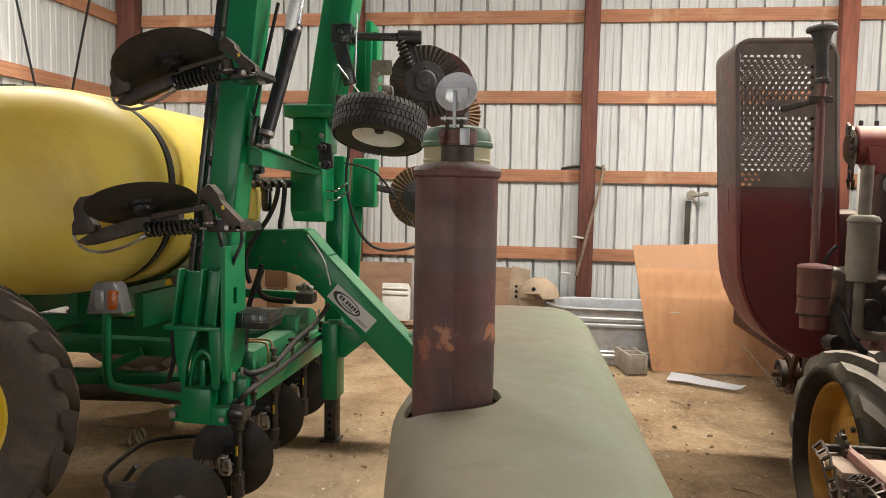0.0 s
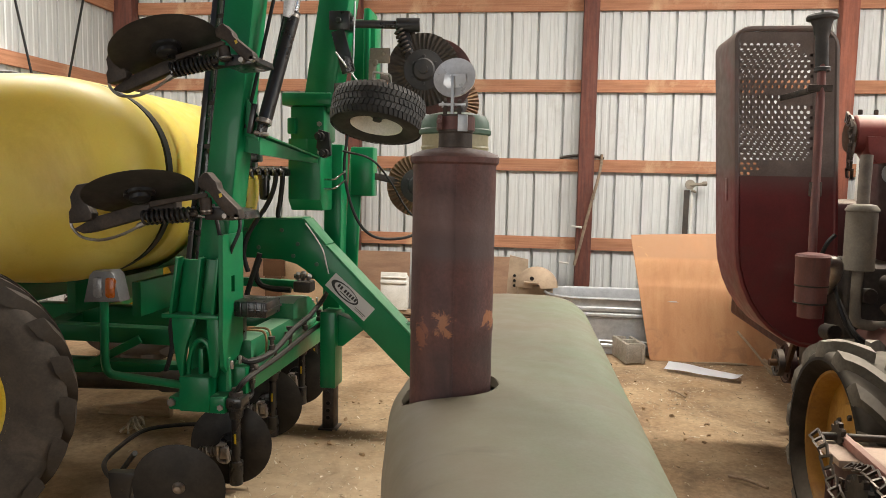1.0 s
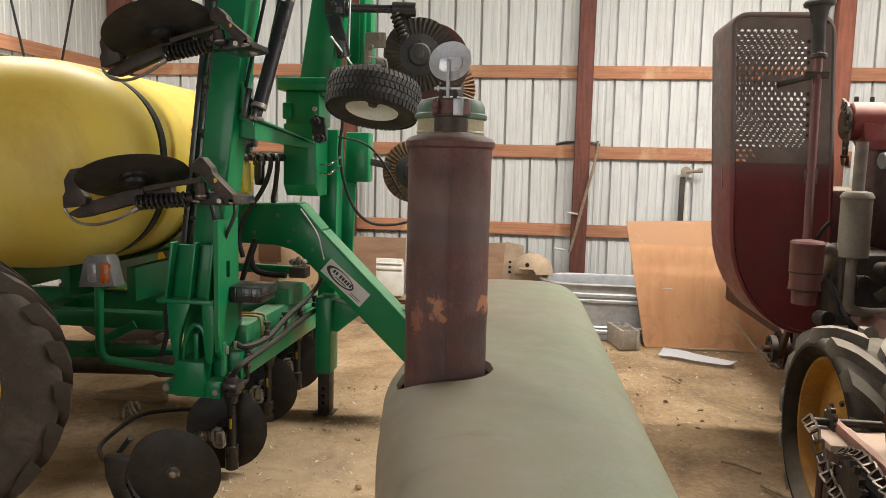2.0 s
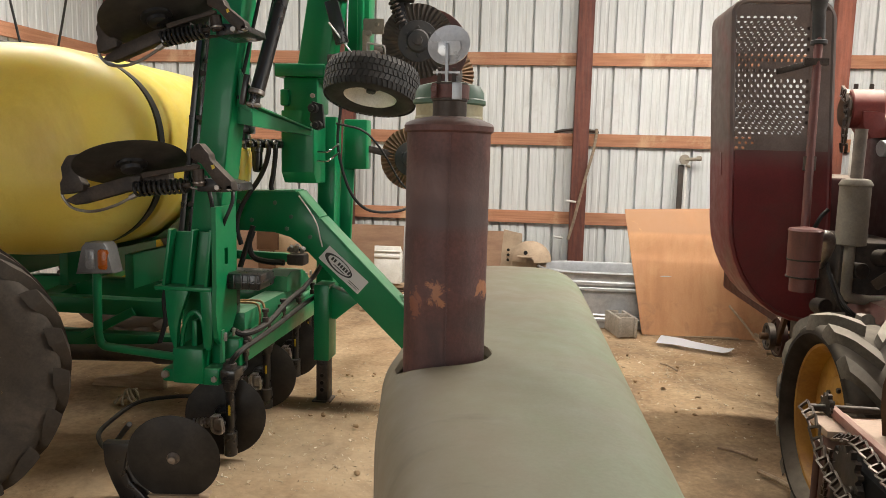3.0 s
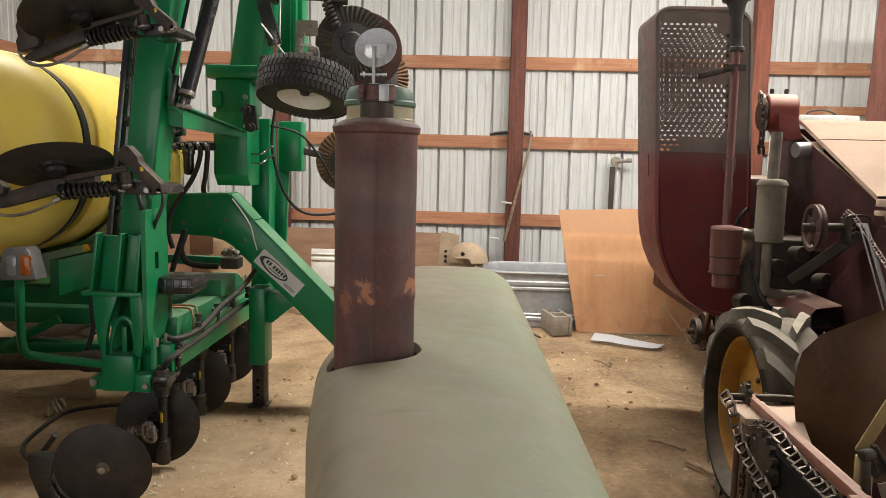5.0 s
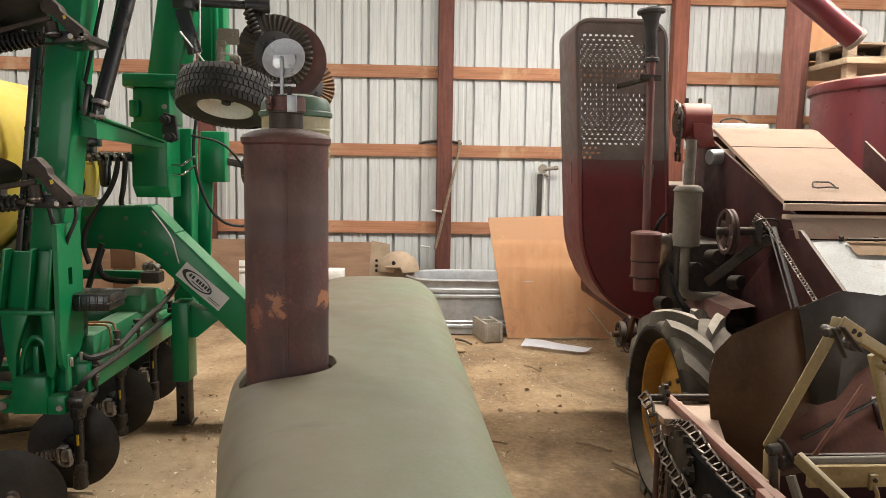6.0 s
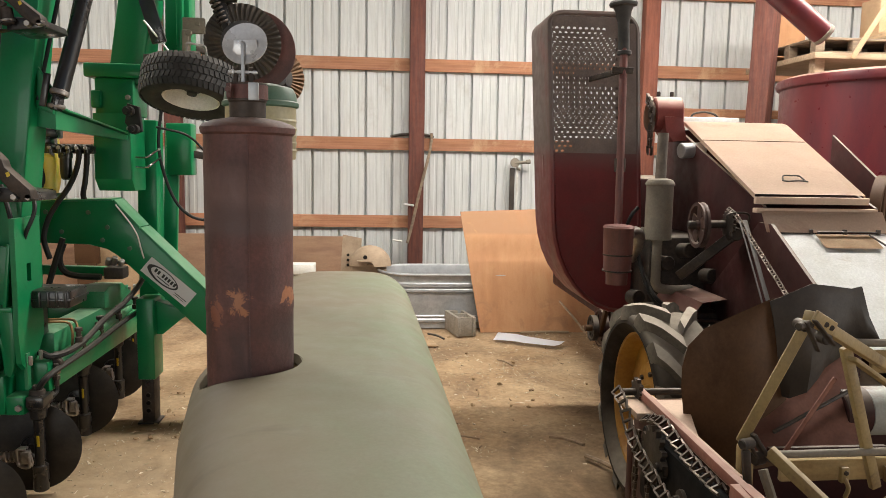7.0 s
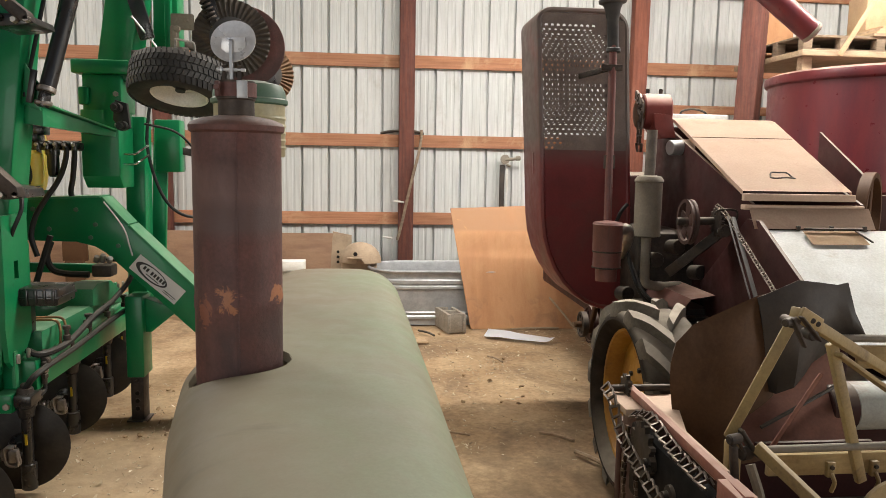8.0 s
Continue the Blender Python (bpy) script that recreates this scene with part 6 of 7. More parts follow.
# separator body and feeder housing
bm = B()
side = [(-3.30, 1.94), (-3.62, 1.945), (-3.72, 1.915), (-4.80, 1.50), (-4.86, 1.38), (-5.62, 0.88), (-5.62, 0.62), (-4.6, 0.62), (-3.3, 0.62)]
plate(bm, side, 1.655, 1.675, "x")
plate(bm, side, 2.26, 2.28, "x")
plate(bm, [(-3.62, 1.945), (-3.30, 1.945), (-3.30, 0.62), (-3.62, 0.62)], 1.675, 2.26, "x", 0)
box(bm, 1.675, 2.26, -5.60, -3.35, 0.60, 0.64, 0)
body = part("feeder_side", bm, M["red_dark"], comb, "red sheet sides toned dark for shade")
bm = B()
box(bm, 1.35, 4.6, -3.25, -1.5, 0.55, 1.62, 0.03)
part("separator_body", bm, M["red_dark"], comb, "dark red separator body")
# sloping hatch, with its rolled top
bm = B()
line = [(-3.28, 1.962), (-3.50, 1.968), (-3.60, 1.964), (-3.67, 1.950), (-3.73, 1.928)]
for i in range(1, 8):
    line.append((-3.73 - 1.07 * i / 7, 1.928 - 0.403 * i / 7))
lo = [[bm.verts.new(((x + (0.165 if x > 2 else 0.075) * (y + 4.8)) - (0.06 * max(0, (y + 3.70) / 0.42) ** 1.8 if x > 2 else 0.0), y, z + dz + 0.025)) for y, z in line] for x, dz in ((1.600, -0.005), (1.605, 0.015), (2.205, 0.015), (2.21, -0.005))]
for a, b in zip(lo, lo[1:]):
    for i in range(len(line) - 1):
        bm.faces.new((a[i], a[i + 1], b[i + 1], b[i]))
bmesh.ops.solidify(bm, geom=bm.faces[:], thickness=0.012)
bmesh.ops.recalc_face_normals(bm, faces=bm.faces[:])
hatch = part("hatch", bm, M["hatch"], comb, "sloping hatch of dusty faded red sheet")
bm = B()
box(bm, 1.665, 2.325, -4.005, -4.001, 1.858, 1.8685, 0.001)
part("seam", bm, M["shield"], hatch)
bm = B()
c = Vector((1.915, -4.62, 1.634))
sl = Vector((0, -0.927, -0.373))
sweep(bm, [c + Vector((-0.064, 0, 0.0)), c + Vector((-0.053, 0, 0.0)) + sl * 0.04 + Vector((0, 0, 0.012)), c + sl * 0.05 + Vector((0.0, 0, 0.02)), c + Vector((0.053, 0, 0)) + sl * 0.04 + Vector((0, 0, 0.012)), c + Vector((0.064, 0, 0)), c + Vector((0.045, 0, 0)) - sl * 0.035 + Vector((0, 0, 0.012)), c - sl * 0.04 + Vector((0, 0, 0.012)), c + Vector((-0.045, 0, 0)) - sl * 0.035 + Vector((0, 0, 0.012)), c + Vector((-0.064, 0, 0.0))], 0.0045)
part("handle", bm, M["iron"], hatch, "dark iron pull ring")
bm = B()
box(bm, 1.598, 2.212, -4.830, -4.80, 1.515, 1.552, 0.004)
part("hatch_edge", bm, M["hatch"], hatch)
bm = B()
box(bm, 1.595, 2.25, -4.85, -4.80, 1.470, 1.495, 0.004)
part("hinge_rail", bm, M["hatch"], comb)


def sloped(name, x0, x1, y0, z0, y1, z1, th, material, parent, label=""):
    """A flat sheet between two level edges."""
    bm = B()
    q = [bm.verts.new(p) for p in ((x0, y0, z0), (x1, y0, z0), (x1, y1, z1), (x0, y1, z1))]
    f = bm.faces.new(q)
    bmesh.ops.solidify(bm, geom=[f], thickness=th)
    bmesh.ops.recalc_face_normals(bm, faces=bm.faces[:])
    return part(name, bm, material, parent, label, False)


sloped("upper_strip", 1.615, 2.27, -4.852, 1.482, -4.92, 1.378, 0.008, M["hatch"], comb)
grey = sloped("grey_panel", 1.64, 2.45, -4.915, 1.372, -5.66, 0.93, 0.008, M["panel"], comb, "bare pale grey sheet panel")
sloped("patch", 1.86, 2.16, -4.94, 1.372, -5.04, 1.313, 0.006, M["tan"], grey, "tan board patch")
for x in (1.84, 2.02, 2.20):
    bm = B()
    box(bm, x, x + 0.016, -4.93, -4.91, 1.370, 1.395, 0.002)
    part("clip", bm, M["iron"], grey)
bm = B()
beam(bm, (1.86, -4.95, 1.384), (2.18, -4.95, 1.384), 0.008, 0.012)
part("edge_strip", bm, M["iron"], grey)
bm = B()
beam(bm, (2.13, -4.96, 1.375), (2.17, -5.05, 1.325), 0.010, 0.010)
part("clip", bm, M["iron"], grey)
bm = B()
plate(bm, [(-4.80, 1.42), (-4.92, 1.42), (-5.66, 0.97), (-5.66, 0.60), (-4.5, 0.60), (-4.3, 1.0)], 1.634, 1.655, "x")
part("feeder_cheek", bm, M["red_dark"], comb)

# drum hood high behind, chain over a sprocket
bm = B()
lathe(bm, [(0.0, 0), (0.105, 0.0), (0.115, 0.008), (0.115, 0.17), (0.10, 0.18), (0.0, 0.182)], frame_of((1.465, -3.66, 2.040), (1.625, -3.68, 2.040)), 28, caps=False)
plate(bm, [(1.50, 2.02), (1.62, 2.02), (1.655, 1.87), (1.56, 1.86), (1.51, 1.93)], -3.79, -3.60, bevel=0.006)
hoodr = part("drive_hood", bm, M["red"], comb, "rounded red drive guard")
for x in (1.495, 1.585):
    bm = B()
    bolt(bm, (x, -3.67, 2.158), (0, 0, 1), 0.014, 0.03)
    part("bolt", bm, M["iron"], hoodr)
bm = B()
lathe(bm, [(0.0, 0), (0.10, 0.0), (0.10, 0.012), (0.0, 0.012)], frame_of((1.440, -3.66, 2.03), (1.460, -3.66, 2.03)), 24, caps=False)
part("sprocket", bm, M["shield"], hoodr)
bm = B()
rod(bm, (1.57, -3.90, 1.80), (1.725, -3.87, 1.810), 0.048, seg=20)
part("drive_shaft", bm, M["galv"], comb, "grey steel shaft tube")


def chain(bm, pts, pitch=0.042, wide=0.036, bar=0.008, flow=6, up=(0, 0, 1)):
    """Steel detachable chain: one open square link after another along a line."""
    P = smooth_path(pts, 12) if flow else [Vector(p) for p in pts]
    L, d = [0.0], []
    for a, b in zip(P, P[1:]):
        L.append(L[-1] + (b - a).length)
    s = 0.0
    while s + pitch <= L[-1]:
        def at(t):
            for i in range(len(P) - 1):
                if L[i + 1] >= t:
                    return P[i].lerp(P[i + 1], (t - L[i]) / max(1e-6, L[i + 1] - L[i]))
            return P[-1]
        a, b = at(s), at(min(L[-1], s + pitch))
        m = frame_of(a, b, up) @ Matrix.Rotation(0.22 * math.sin(s * 431.0), 4, "Z") @ Matrix.Rotation(0.10 * math.sin(s * 977.0), 4, "X")
        for k in (-1, 1):
            bmesh.ops.create_cube(bm, size=1, matrix=m @ Matrix.Translation((0, k * wide * 0.46, pitch / 2)) @ Matrix.Rotation(k * 0.16, 4, "X") @ Matrix.Diagonal((bar * 1.3, bar, pitch * 1.05, 1)))
        bmesh.ops.create_cube(bm, size=1, matrix=m @ Matrix.Translation((0, 0, 0)) @ Matrix.Diagonal((bar * 1.5, wide + bar, bar * 1.3, 1)))
        s += pitch
    return bm


bm = B()
chain(bm, [(1.445, -3.60, 2.15), (1.42, -3.74, 2.10), (1.41, -3.80, 2.00), (1.40, -3.81, 1.92), (1.40, -3.81, 1.83), (1.41, -3.80, 1.74)], 0.05, 0.055, 0.011, up=(1, 0, 0))
part("drive_chain", bm, M["chain"], comb, "rusty link chain")

def gear(bm, c, ax, R, r, teeth, th):
    """A toothed wheel: one outline with sloping teeth, given thickness."""
    fm = frame_of(Vector(c), Vector(c) + Vector(ax))
    rows = []
    for h in (0.0, th):
        row = []
        for k in range(teeth * 4):
            a = 2 * math.pi * k / (teeth * 4)
            rad = R if k % 4 in (1, 2) else r
            row.append(bm.verts.new(fm @ Vector((rad * math.cos(a), rad * math.sin(a), h))))
        rows.append(row)
    n = teeth * 4
    for k in range(n):
        bm.faces.new((rows[0][k], rows[0][(k + 1) % n], rows[1][(k + 1) % n], rows[1][k]))
    bm.faces.new(rows[0][::-1])
    bm.faces.new(rows[1])
    bmesh.ops.recalc_face_normals(bm, faces=bm.faces[:])


# pulleys, arms, belts on the side
def pulley(c, R, ax, w, parent, holes=5):
    c = Vector(c)
    fm = frame_of(c, c + Vector(ax))
    bm = B()
    lathe(bm, [(R * 0.82, -w * 0.3), (R * 0.85, -w / 2), (R, -w / 2), (R * 0.985, -w * 0.2), (R * 0.92, 0), (R * 0.985, w * 0.2), (R, w / 2), (R * 0.85, w / 2), (R * 0.82, w * 0.3), (R * 0.82, -w * 0.3)], fm, 40, caps=False)
    lathe(bm, [(R * 0.22, -w * 0.6), (R * 0.22, w * 0.6), (0.01, w * 0.6)], fm, 20, caps=False)
    for k in range(holes):
        a = 2 * math.pi * k / holes
        m = fm @ Matrix.Rotation(a, 4, "Z")
        box(bm, R * 0.18, R * 0.86, -R * 0.25, R * 0.25, -w * 0.12, w * 0.12, 0.003, m)
    return part("pulley", bm, M["pulley"], parent, "dark rusty cast pulley")


pulley((1.405, -4.60, 1.385), 0.124, (1, -0.05, 0), 0.036, comb)
bm = B()
gear(bm, (1.545, -4.64, 1.39), (1, -0.05, 0), 0.085, 0.072, 18, 0.014)
part("sprocket", bm, M["iron"], comb)
bm = B()
rod(bm, (1.35, -4.58, 1.385), (1.66, -4.62, 1.395), 0.022)
beam(bm, (1.60, -4.66, 1.36), (1.37, -4.45, 1.08), 0.055, 0.03)
rod(bm, (1.57, -4.70, 1.345), (1.60, -4.58, 1.345), 0.035)
sweep(bm, [(1.50, -4.72, 1.43), (1.51, -4.72, 1.455), (1.58, -4.72, 1.462), (1.62, -4.72, 1.45), (1.62, -4.72, 1.40)], 0.006)
part("shaft_arm", bm, M["iron"], comb)
bm = B()
for o, wd in ((0.0, 0.022), (-0.03, 0.008)):
    bm = B()
    beam(bm, (1.560 + o, -4.80, 1.43), (1.51 + o, -5.22, 1.0), 0.006, wd, up=(0, -0.7, 0.7))
    part("belt", bm, M["belt"], comb, "worn grey drive belt")
bm = B()
chain(bm, [(1.545, -4.64, 1.48), (1.545, -4.73, 1.45), (1.55, -4.82, 1.39), (1.555, -5.3, 1.08), (1.558, -5.36, 1.03)], 0.020, 0.016, 0.005, up=(-0.7, 0, 0.7))
part("drive_chain", bm, M["chain"], comb)
bm = B()
box(bm, 1.54, 1.64, -5.45, -5.33, 1.04, 1.10, 0.006)
part("bearing_box", bm, M["red"], comb)

# drive wheels
lug_wheel((1.065, -4.99, 0.51), 0.518, 0.365, 0.32, (-1, 0.0, 0), comb, M["old_rubber"], M["rim"], 14, 0.052, "cracked dusty drive tyre on a worn yellow rim", "drive_wheel", M["lug_dust"])
lug_wheel((3.6, -4.98, 0.50), 0.50, 0.338, 0.30, (1, 0.0, 0), comb, M["old_rubber"], M["rim"], 14, 0.052, "cracked dusty drive tyre on a worn yellow rim", "drive_wheel", M["lug_dust"])
bm = B()
rod(bm, (1.1, -4.98, 0.50), (3.6, -4.98, 0.50), 0.06)
box(bm, 1.28, 1.38, -5.2, -3.7, 0.46, 0.60, 0.01)
box(bm, 3.2, 3.3, -5.2, -1.6, 0.46, 0.60, 0.01)
part("axle", bm, M["red_dark"], comb)
# steering wheels and gear below the cowl
for x in (1.9, 3.4):
    plain_wheel((x, -2.3, 0.33), 0.33, 0.20, 0.16, (-1, 0, 0), comb, M["rubber"], M["red_dark"], "rear_wheel")
bm = B()
beam(bm, (1.30, -3.45, 0.80), (1.30, -3.25, 0.46), 0.05, 0.03)
rod(bm, (1.20, -3.20, 0.50), (1.95, -3.20, 0.50), 0.025)
part("gear_support", bm, M["shield"], comb)
for x, r, mt in ((1.325, 0.140, "red_dark"), (1.262, 0.095, "iron")):
    bm = B()
    lathe(bm, [(0.02, 0.0), (0.035, 0.0), (0.035, -0.02), (r * 0.5, -0.012), (r - 0.02, -0.012), (r - 0.012, -0.020), (r, -0.020), (r, 0.020), (r - 0.012, 0.020), (r - 0.02, 0.010), (0.02, 0.010)], frame_of((x, -3.20, 0.50), (x - 1, -3.20, 0.50)), 36, caps=False)
    drive_disc = part("gear_pulley", bm, M[mt], comb, "dusty red pulley with round holes" if mt == "red_dark" else "")
    for k in range(6):
        a = k * math.pi / 3
        bm = B()
        rod(bm, (x - 0.011, -3.20 + r * 0.66 * math.cos(a), 0.50 + r * 0.66 * math.sin(a)), (x - 0.0135, -3.20 + r * 0.66 * math.cos(a), 0.50 + r * 0.66 * math.sin(a)), 0.013)
        part("dark_hole_disc", bm, M["slot"], drive_disc)

# grain bin and unloading spout
bm = B()
lathe(bm, [(0.93, 1.50), (0.95, 1.52), (0.95, 2.36), (0.975, 2.375), (0.985, 2.41), (0.975, 2.44), (0.93, 2.46), (0.5, 2.48), (0.0, 2.485)], Matrix.Translation((4.0, -2.6, 0)), 72)
part("grain_bin", bm, M["bin"], comb, "glossy red grain bin with a rolled rim")
bm = B()
rod(bm, (2.30, -2.863, 3.326), (3.09, -2.897, 2.722), 0.088, seg=28)
spout = part("unloading_spout", bm, M["bin"], comb, "faded red unloading spout")
bm = B()
rod(bm, (3.06, -2.896, 2.745), (3.085, -2.897, 2.726), 0.091, seg=28)
part("spout_end", bm, M["beige"], spout)
bm = B()
sweep(bm, [(2.32, -2.865, 3.31), (2.22, -2.85, 3.40), (2.22, -2.75, 3.50), (2.4, -2.6, 3.56), (3.4, -2.5, 3.56), (4.5, -2.5, 3.5), (4.75, -2.5, 3.3), (4.75, -2.5, 2.40)], 0.07, 14)
part("spout_elbow", bm, M["bin"], spout)
bm = B()
plate(bm, [(-3.1, 1.76), (-3.1, 1.30), (-4.1, 1.15), (-4.1, 1.35)], 2.64, 2.66, "x")
plate(bm, [(-3.3, 1.95), (-3.3, 1.30), (-3.9, 1.30), (-3.9, 1.60)], 2.95, 2.97, "x")
box(bm, 2.66, 3.6, -3.5, -3.2, 1.25, 1.50, 0.01)
part("catwalk_guard", bm, M["red_dark"], comb)
bm = B()
lathe(bm, [(0.22, -0.03), (0.25, -0.03), (0.25, 0.03), (0.22, 0.03), (0.22, -0.03)], frame_of((2.52, -4.5, 1.42), (2.62, -4.6, 1.42)), 36, caps=False)
box(bm, -0.22, 0.22, -0.03, 0.03, -0.012, 0.012, 0.003, frame_of((2.52, -4.5, 1.42), (2.62, -4.6, 1.42)))
part("hand_wheel", bm, M["shield"], comb)

# ---- the header in front ----
bm = B()
beam(bm, (0.700, -5.72, 0.815), (0.612, -6.82, 0.870), 0.034, 0.026)
box(bm, 0.585, 0.640, -6.86, -6.70, 0.825, 0.880, 0.004)
rail = part("header_rail", bm, M["rail"], comb, "dusty red header rail")
bm = B()
box(bm, 0.615, 0.70, -5.93, -5.72, 0.775, 0.80, 0.004)
plate(bm, [(0.715, -5.75), (0.875, -5.75), (0.800, -5.99), (0.735, -6.20), (0.690, -6.50), (0.680, -6.50), (0.695, -6.0)], 0.782, 0.797, "z", 0.003)
beam(bm, (0.715, -5.80, 0.815), (0.665, -6.6, 0.845), 0.02, 0.022)
part("deck", bm, M["hatch"], rail)
bm = B()
chain(bm, [(0.560, -5.85, 0.865), (0.563, -5.93, 0.840), (0.565, -5.985, 0.78), (0.565, -6.05, 0.737), (0.565, -6.14, 0.712), (0.565, -6.25, 0.692), (0.565, -6.42, 0.66)], 0.038, 0.034, 0.0062, up=(-0.75, -0.2, 0.6))
part("gathering_chain", bm, M["chain"], rail, "rusty square-link chain")
bm = B()
chain(bm, [(0.625, -5.98, 0.80), (0.620, -6.14, 0.848), (0.620, -6.28, 0.825), (0.618, -6.40, 0.813), (0.612, -6.62, 0.815)], 0.038, 0.034, 0.0062, up=(-0.55, 0, 0.8))
part("gathering_chain", bm, M["chain"], rail, "rusty square-link chain")
bm = B()
chain(bm, [(0.60, -6.0, 0.76), (0.585, -6.02, 0.60), (0.58, -6.05, 0.45), (0.58, -6.07, 0.25)], 0.026, 0.02, 0.007, up=(1, 0, 0))
part("roller_chain", bm, M["chain"], rail)
bm = B()
chain(bm, [(0.63, -6.03, 0.76), (0.615, -6.06, 0.60), (0.61, -6.10, 0.45), (0.61, -6.12, 0.25)], 0.026, 0.02, 0.007, up=(1, 0, 0))
part("roller_chain", bm, M["chain"], rail)
bm = B()
chain(bm, [(0.66, -6.3, 0.70), (0.64, -6.45, 0.64), (0.62, -6.6, 0.58), (0.60, -6.75, 0.50)], 0.034, 0.03, 0.007, up=(-0.7, 0, 0.7))
part("gathering_chain", bm, M["chain"], rail, "rusty square-link chain")
bm = B()
gear(bm, (0.675, -5.74, 0.82), (1, 0, 0), 0.056, 0.044, 10, 0.016)
part("sprocket", bm, M["iron"], rail)
bm = B()
rod(bm, (0.62, -5.74, 0.82), (0.86, -5.74, 0.82), 0.014)
part("shaft", bm, M["iron"], rail)
bm = B()
gear(bm, (0.62, -6.12, 0.72), (-1, 0, 0), 0.100, 0.080, 14, 0.018)
part("sprocket", bm, M["iron"], rail)
bm = B()
box(bm, 0.625, 0.68, -6.75, -5.95, 0.50, 0.77, 0.02)
case = part("chain_case", bm, M["slot"], rail, "greasy black chain case")
for y, z in ((-6.18, 0.70), (-6.34, 0.66), (-6.5, 0.62)):
    bm = B()
    lathe(bm, [(0.0, 0.034), (0.016, 0.032), (0.018, 0.014), (0.034, 0.012), (0.036, 0.0)], frame_of((0.625, y, z), (0.60, y, z)), 16, caps=False)
    part("bearing", bm, M["iron"], case)
bm = B()
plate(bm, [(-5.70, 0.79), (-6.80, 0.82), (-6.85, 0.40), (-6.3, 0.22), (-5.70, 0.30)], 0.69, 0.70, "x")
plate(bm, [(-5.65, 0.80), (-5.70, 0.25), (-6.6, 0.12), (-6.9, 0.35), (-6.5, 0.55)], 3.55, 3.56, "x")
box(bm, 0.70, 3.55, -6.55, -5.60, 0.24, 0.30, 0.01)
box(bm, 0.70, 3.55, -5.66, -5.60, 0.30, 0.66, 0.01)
deckp = part("header_pan", bm, M["red_dark"], comb, "red header pan toned dark for shade")
bm = B()
for x in (0.9, 2.2, 3.4):
    box(bm, x, x + 0.12, -6.3, -5.9, 0.0, 0.25, 0.02)
part("skid", bm, M["shield"], deckp)

# brown side shield: a curved sheet that leans over the header
bm = B()
edge = [(0.830, 0.60), (0.812, 0.70), (0.790, 0.80), (0.776, 0.90), (0.776, 0.97), (0.793, 1.05), (0.852, 1.115), (0.965, 1.166), (1.100, 1.226)]
rows = []
for x, z in edge:
    far = 1.185 - 0.22 * max(0.0, z - 0.86)
    row = []
    for k in range(9):
        u = k / 8
        row.append(bm.verts.new((x + (max(far, x + 0.02) - x) * u, -5.93 - 0.05 * math.sin(math.pi * u) * min(1.0, (1.23 - z) * 5), z)))
    rows.append(row)
for a, b in zip(rows, rows[1:]):
    for i in range(8):
        bm.faces.new((a[i], b[i], b[i + 1], a[i + 1]))
bmesh.ops.recalc_face_normals(bm, faces=bm.faces[:])
bmesh.ops.solidify(bm, geom=bm.faces[:], thickness=0.006)
part("side_shield", bm, M["shield"], comb, "big curved brown sheet shield")
bm = B()
flap_top = [(1.085, 1.218), (1.16, 1.247), (1.243, 1.281), (1.33, 1.272), (1.405, 1.262), (1.446, 1.270), (1.487, 1.155), (1.530, 1.076)]
flap_low = [(1.150, 0.860), (1.170, 0.862), (1.225, 0.890), (1.29, 0.925), (1.35, 0.955), (1.40, 0.98), (1.46, 1.02), (1.525, 1.060)]
rows = []
for (xa, za), (xb, zb) in zip(flap_top, flap_low):
    rows.append([bm.verts.new((xa + (xb - xa) * u, -5.945 + 0.05 * math.sin(xa * 14) * u + 0.06 * (xa - 1.085) - 0.10 * u * (1 - u), za + (zb - za) * u)) for u in (0, 0.2, 0.4, 0.6, 0.8, 1.0)])
for a, b in zip(rows, rows[1:]):
    for i in range(5):
        bm.faces.new((a[i], a[i + 1], b[i + 1], b[i]))
bmesh.ops.recalc_face_normals(bm, faces=bm.faces[:])
bmesh.ops.solidify(bm, geom=bm.faces[:], thickness=0.006)
part("flap", bm, M["flap"], comb, "blackened rubber flap")

# reel arms
bm = B()
beam(bm, (0.855, -6.56, 1.285), (0.725, -6.48, 0.905), 0.030, 0.026)
reel = part("reel_arm", bm, M["yellow_iron"], comb, "worn yellow iron reel arm")
bm = B()
beam(bm, (0.845, -6.57, 1.295), (1.62, -6.08, 0.915), 0.034, 0.03)
part("reel_arm", bm, M["yellow_iron"], comb)
bm = B()
beam(bm, (1.075, -6.40, 1.165), (1.225, -6.38, 0.71), 0.034, 0.022)
beam(bm, (1.085, -6.42, 1.135), (1.45, -6.19, 0.935), 0.015, 0.03)
part("reel_leg", bm, M["yellow_iron"], comb)
bm = B()
beam(bm, (0.795, -6.51, 0.890), (1.0, -6.72, 0.68), 0.034, 0.03)
beam(bm, (0.99, -6.70, 0.69), (1.7, -6.35, 0.60), 0.034, 0.03)
part("reel_brace", bm, M["yellow_iron"], comb)
bm = B()
beam(bm, (0.745, -6.47, 0.89), (0.77, -6.44, 0.45), 0.04, 0.035)
part("reel_leg", bm, M["yellow_iron"], comb)
bm = B()
beam(bm, (0.850, -6.590, 1.296), (0.950, -6.527, 1.247), 0.042, 0.010, up=(0.45, 0, 0.9), bevel=0.003)
joint = part("joint_plate", bm, M["yellow_iron"], comb)
for k in (0.55, 0.82):
    bm = B()
    c = Vector((0.850, -6.590, 1.296)).lerp(Vector((0.950, -6.527, 1.247)), k)
    rod(bm, c + Vector((0, -0.010, 0)), c + Vector((0, -0.004, 0)), 0.008)
    part("bolt", bm, M["iron"], joint)
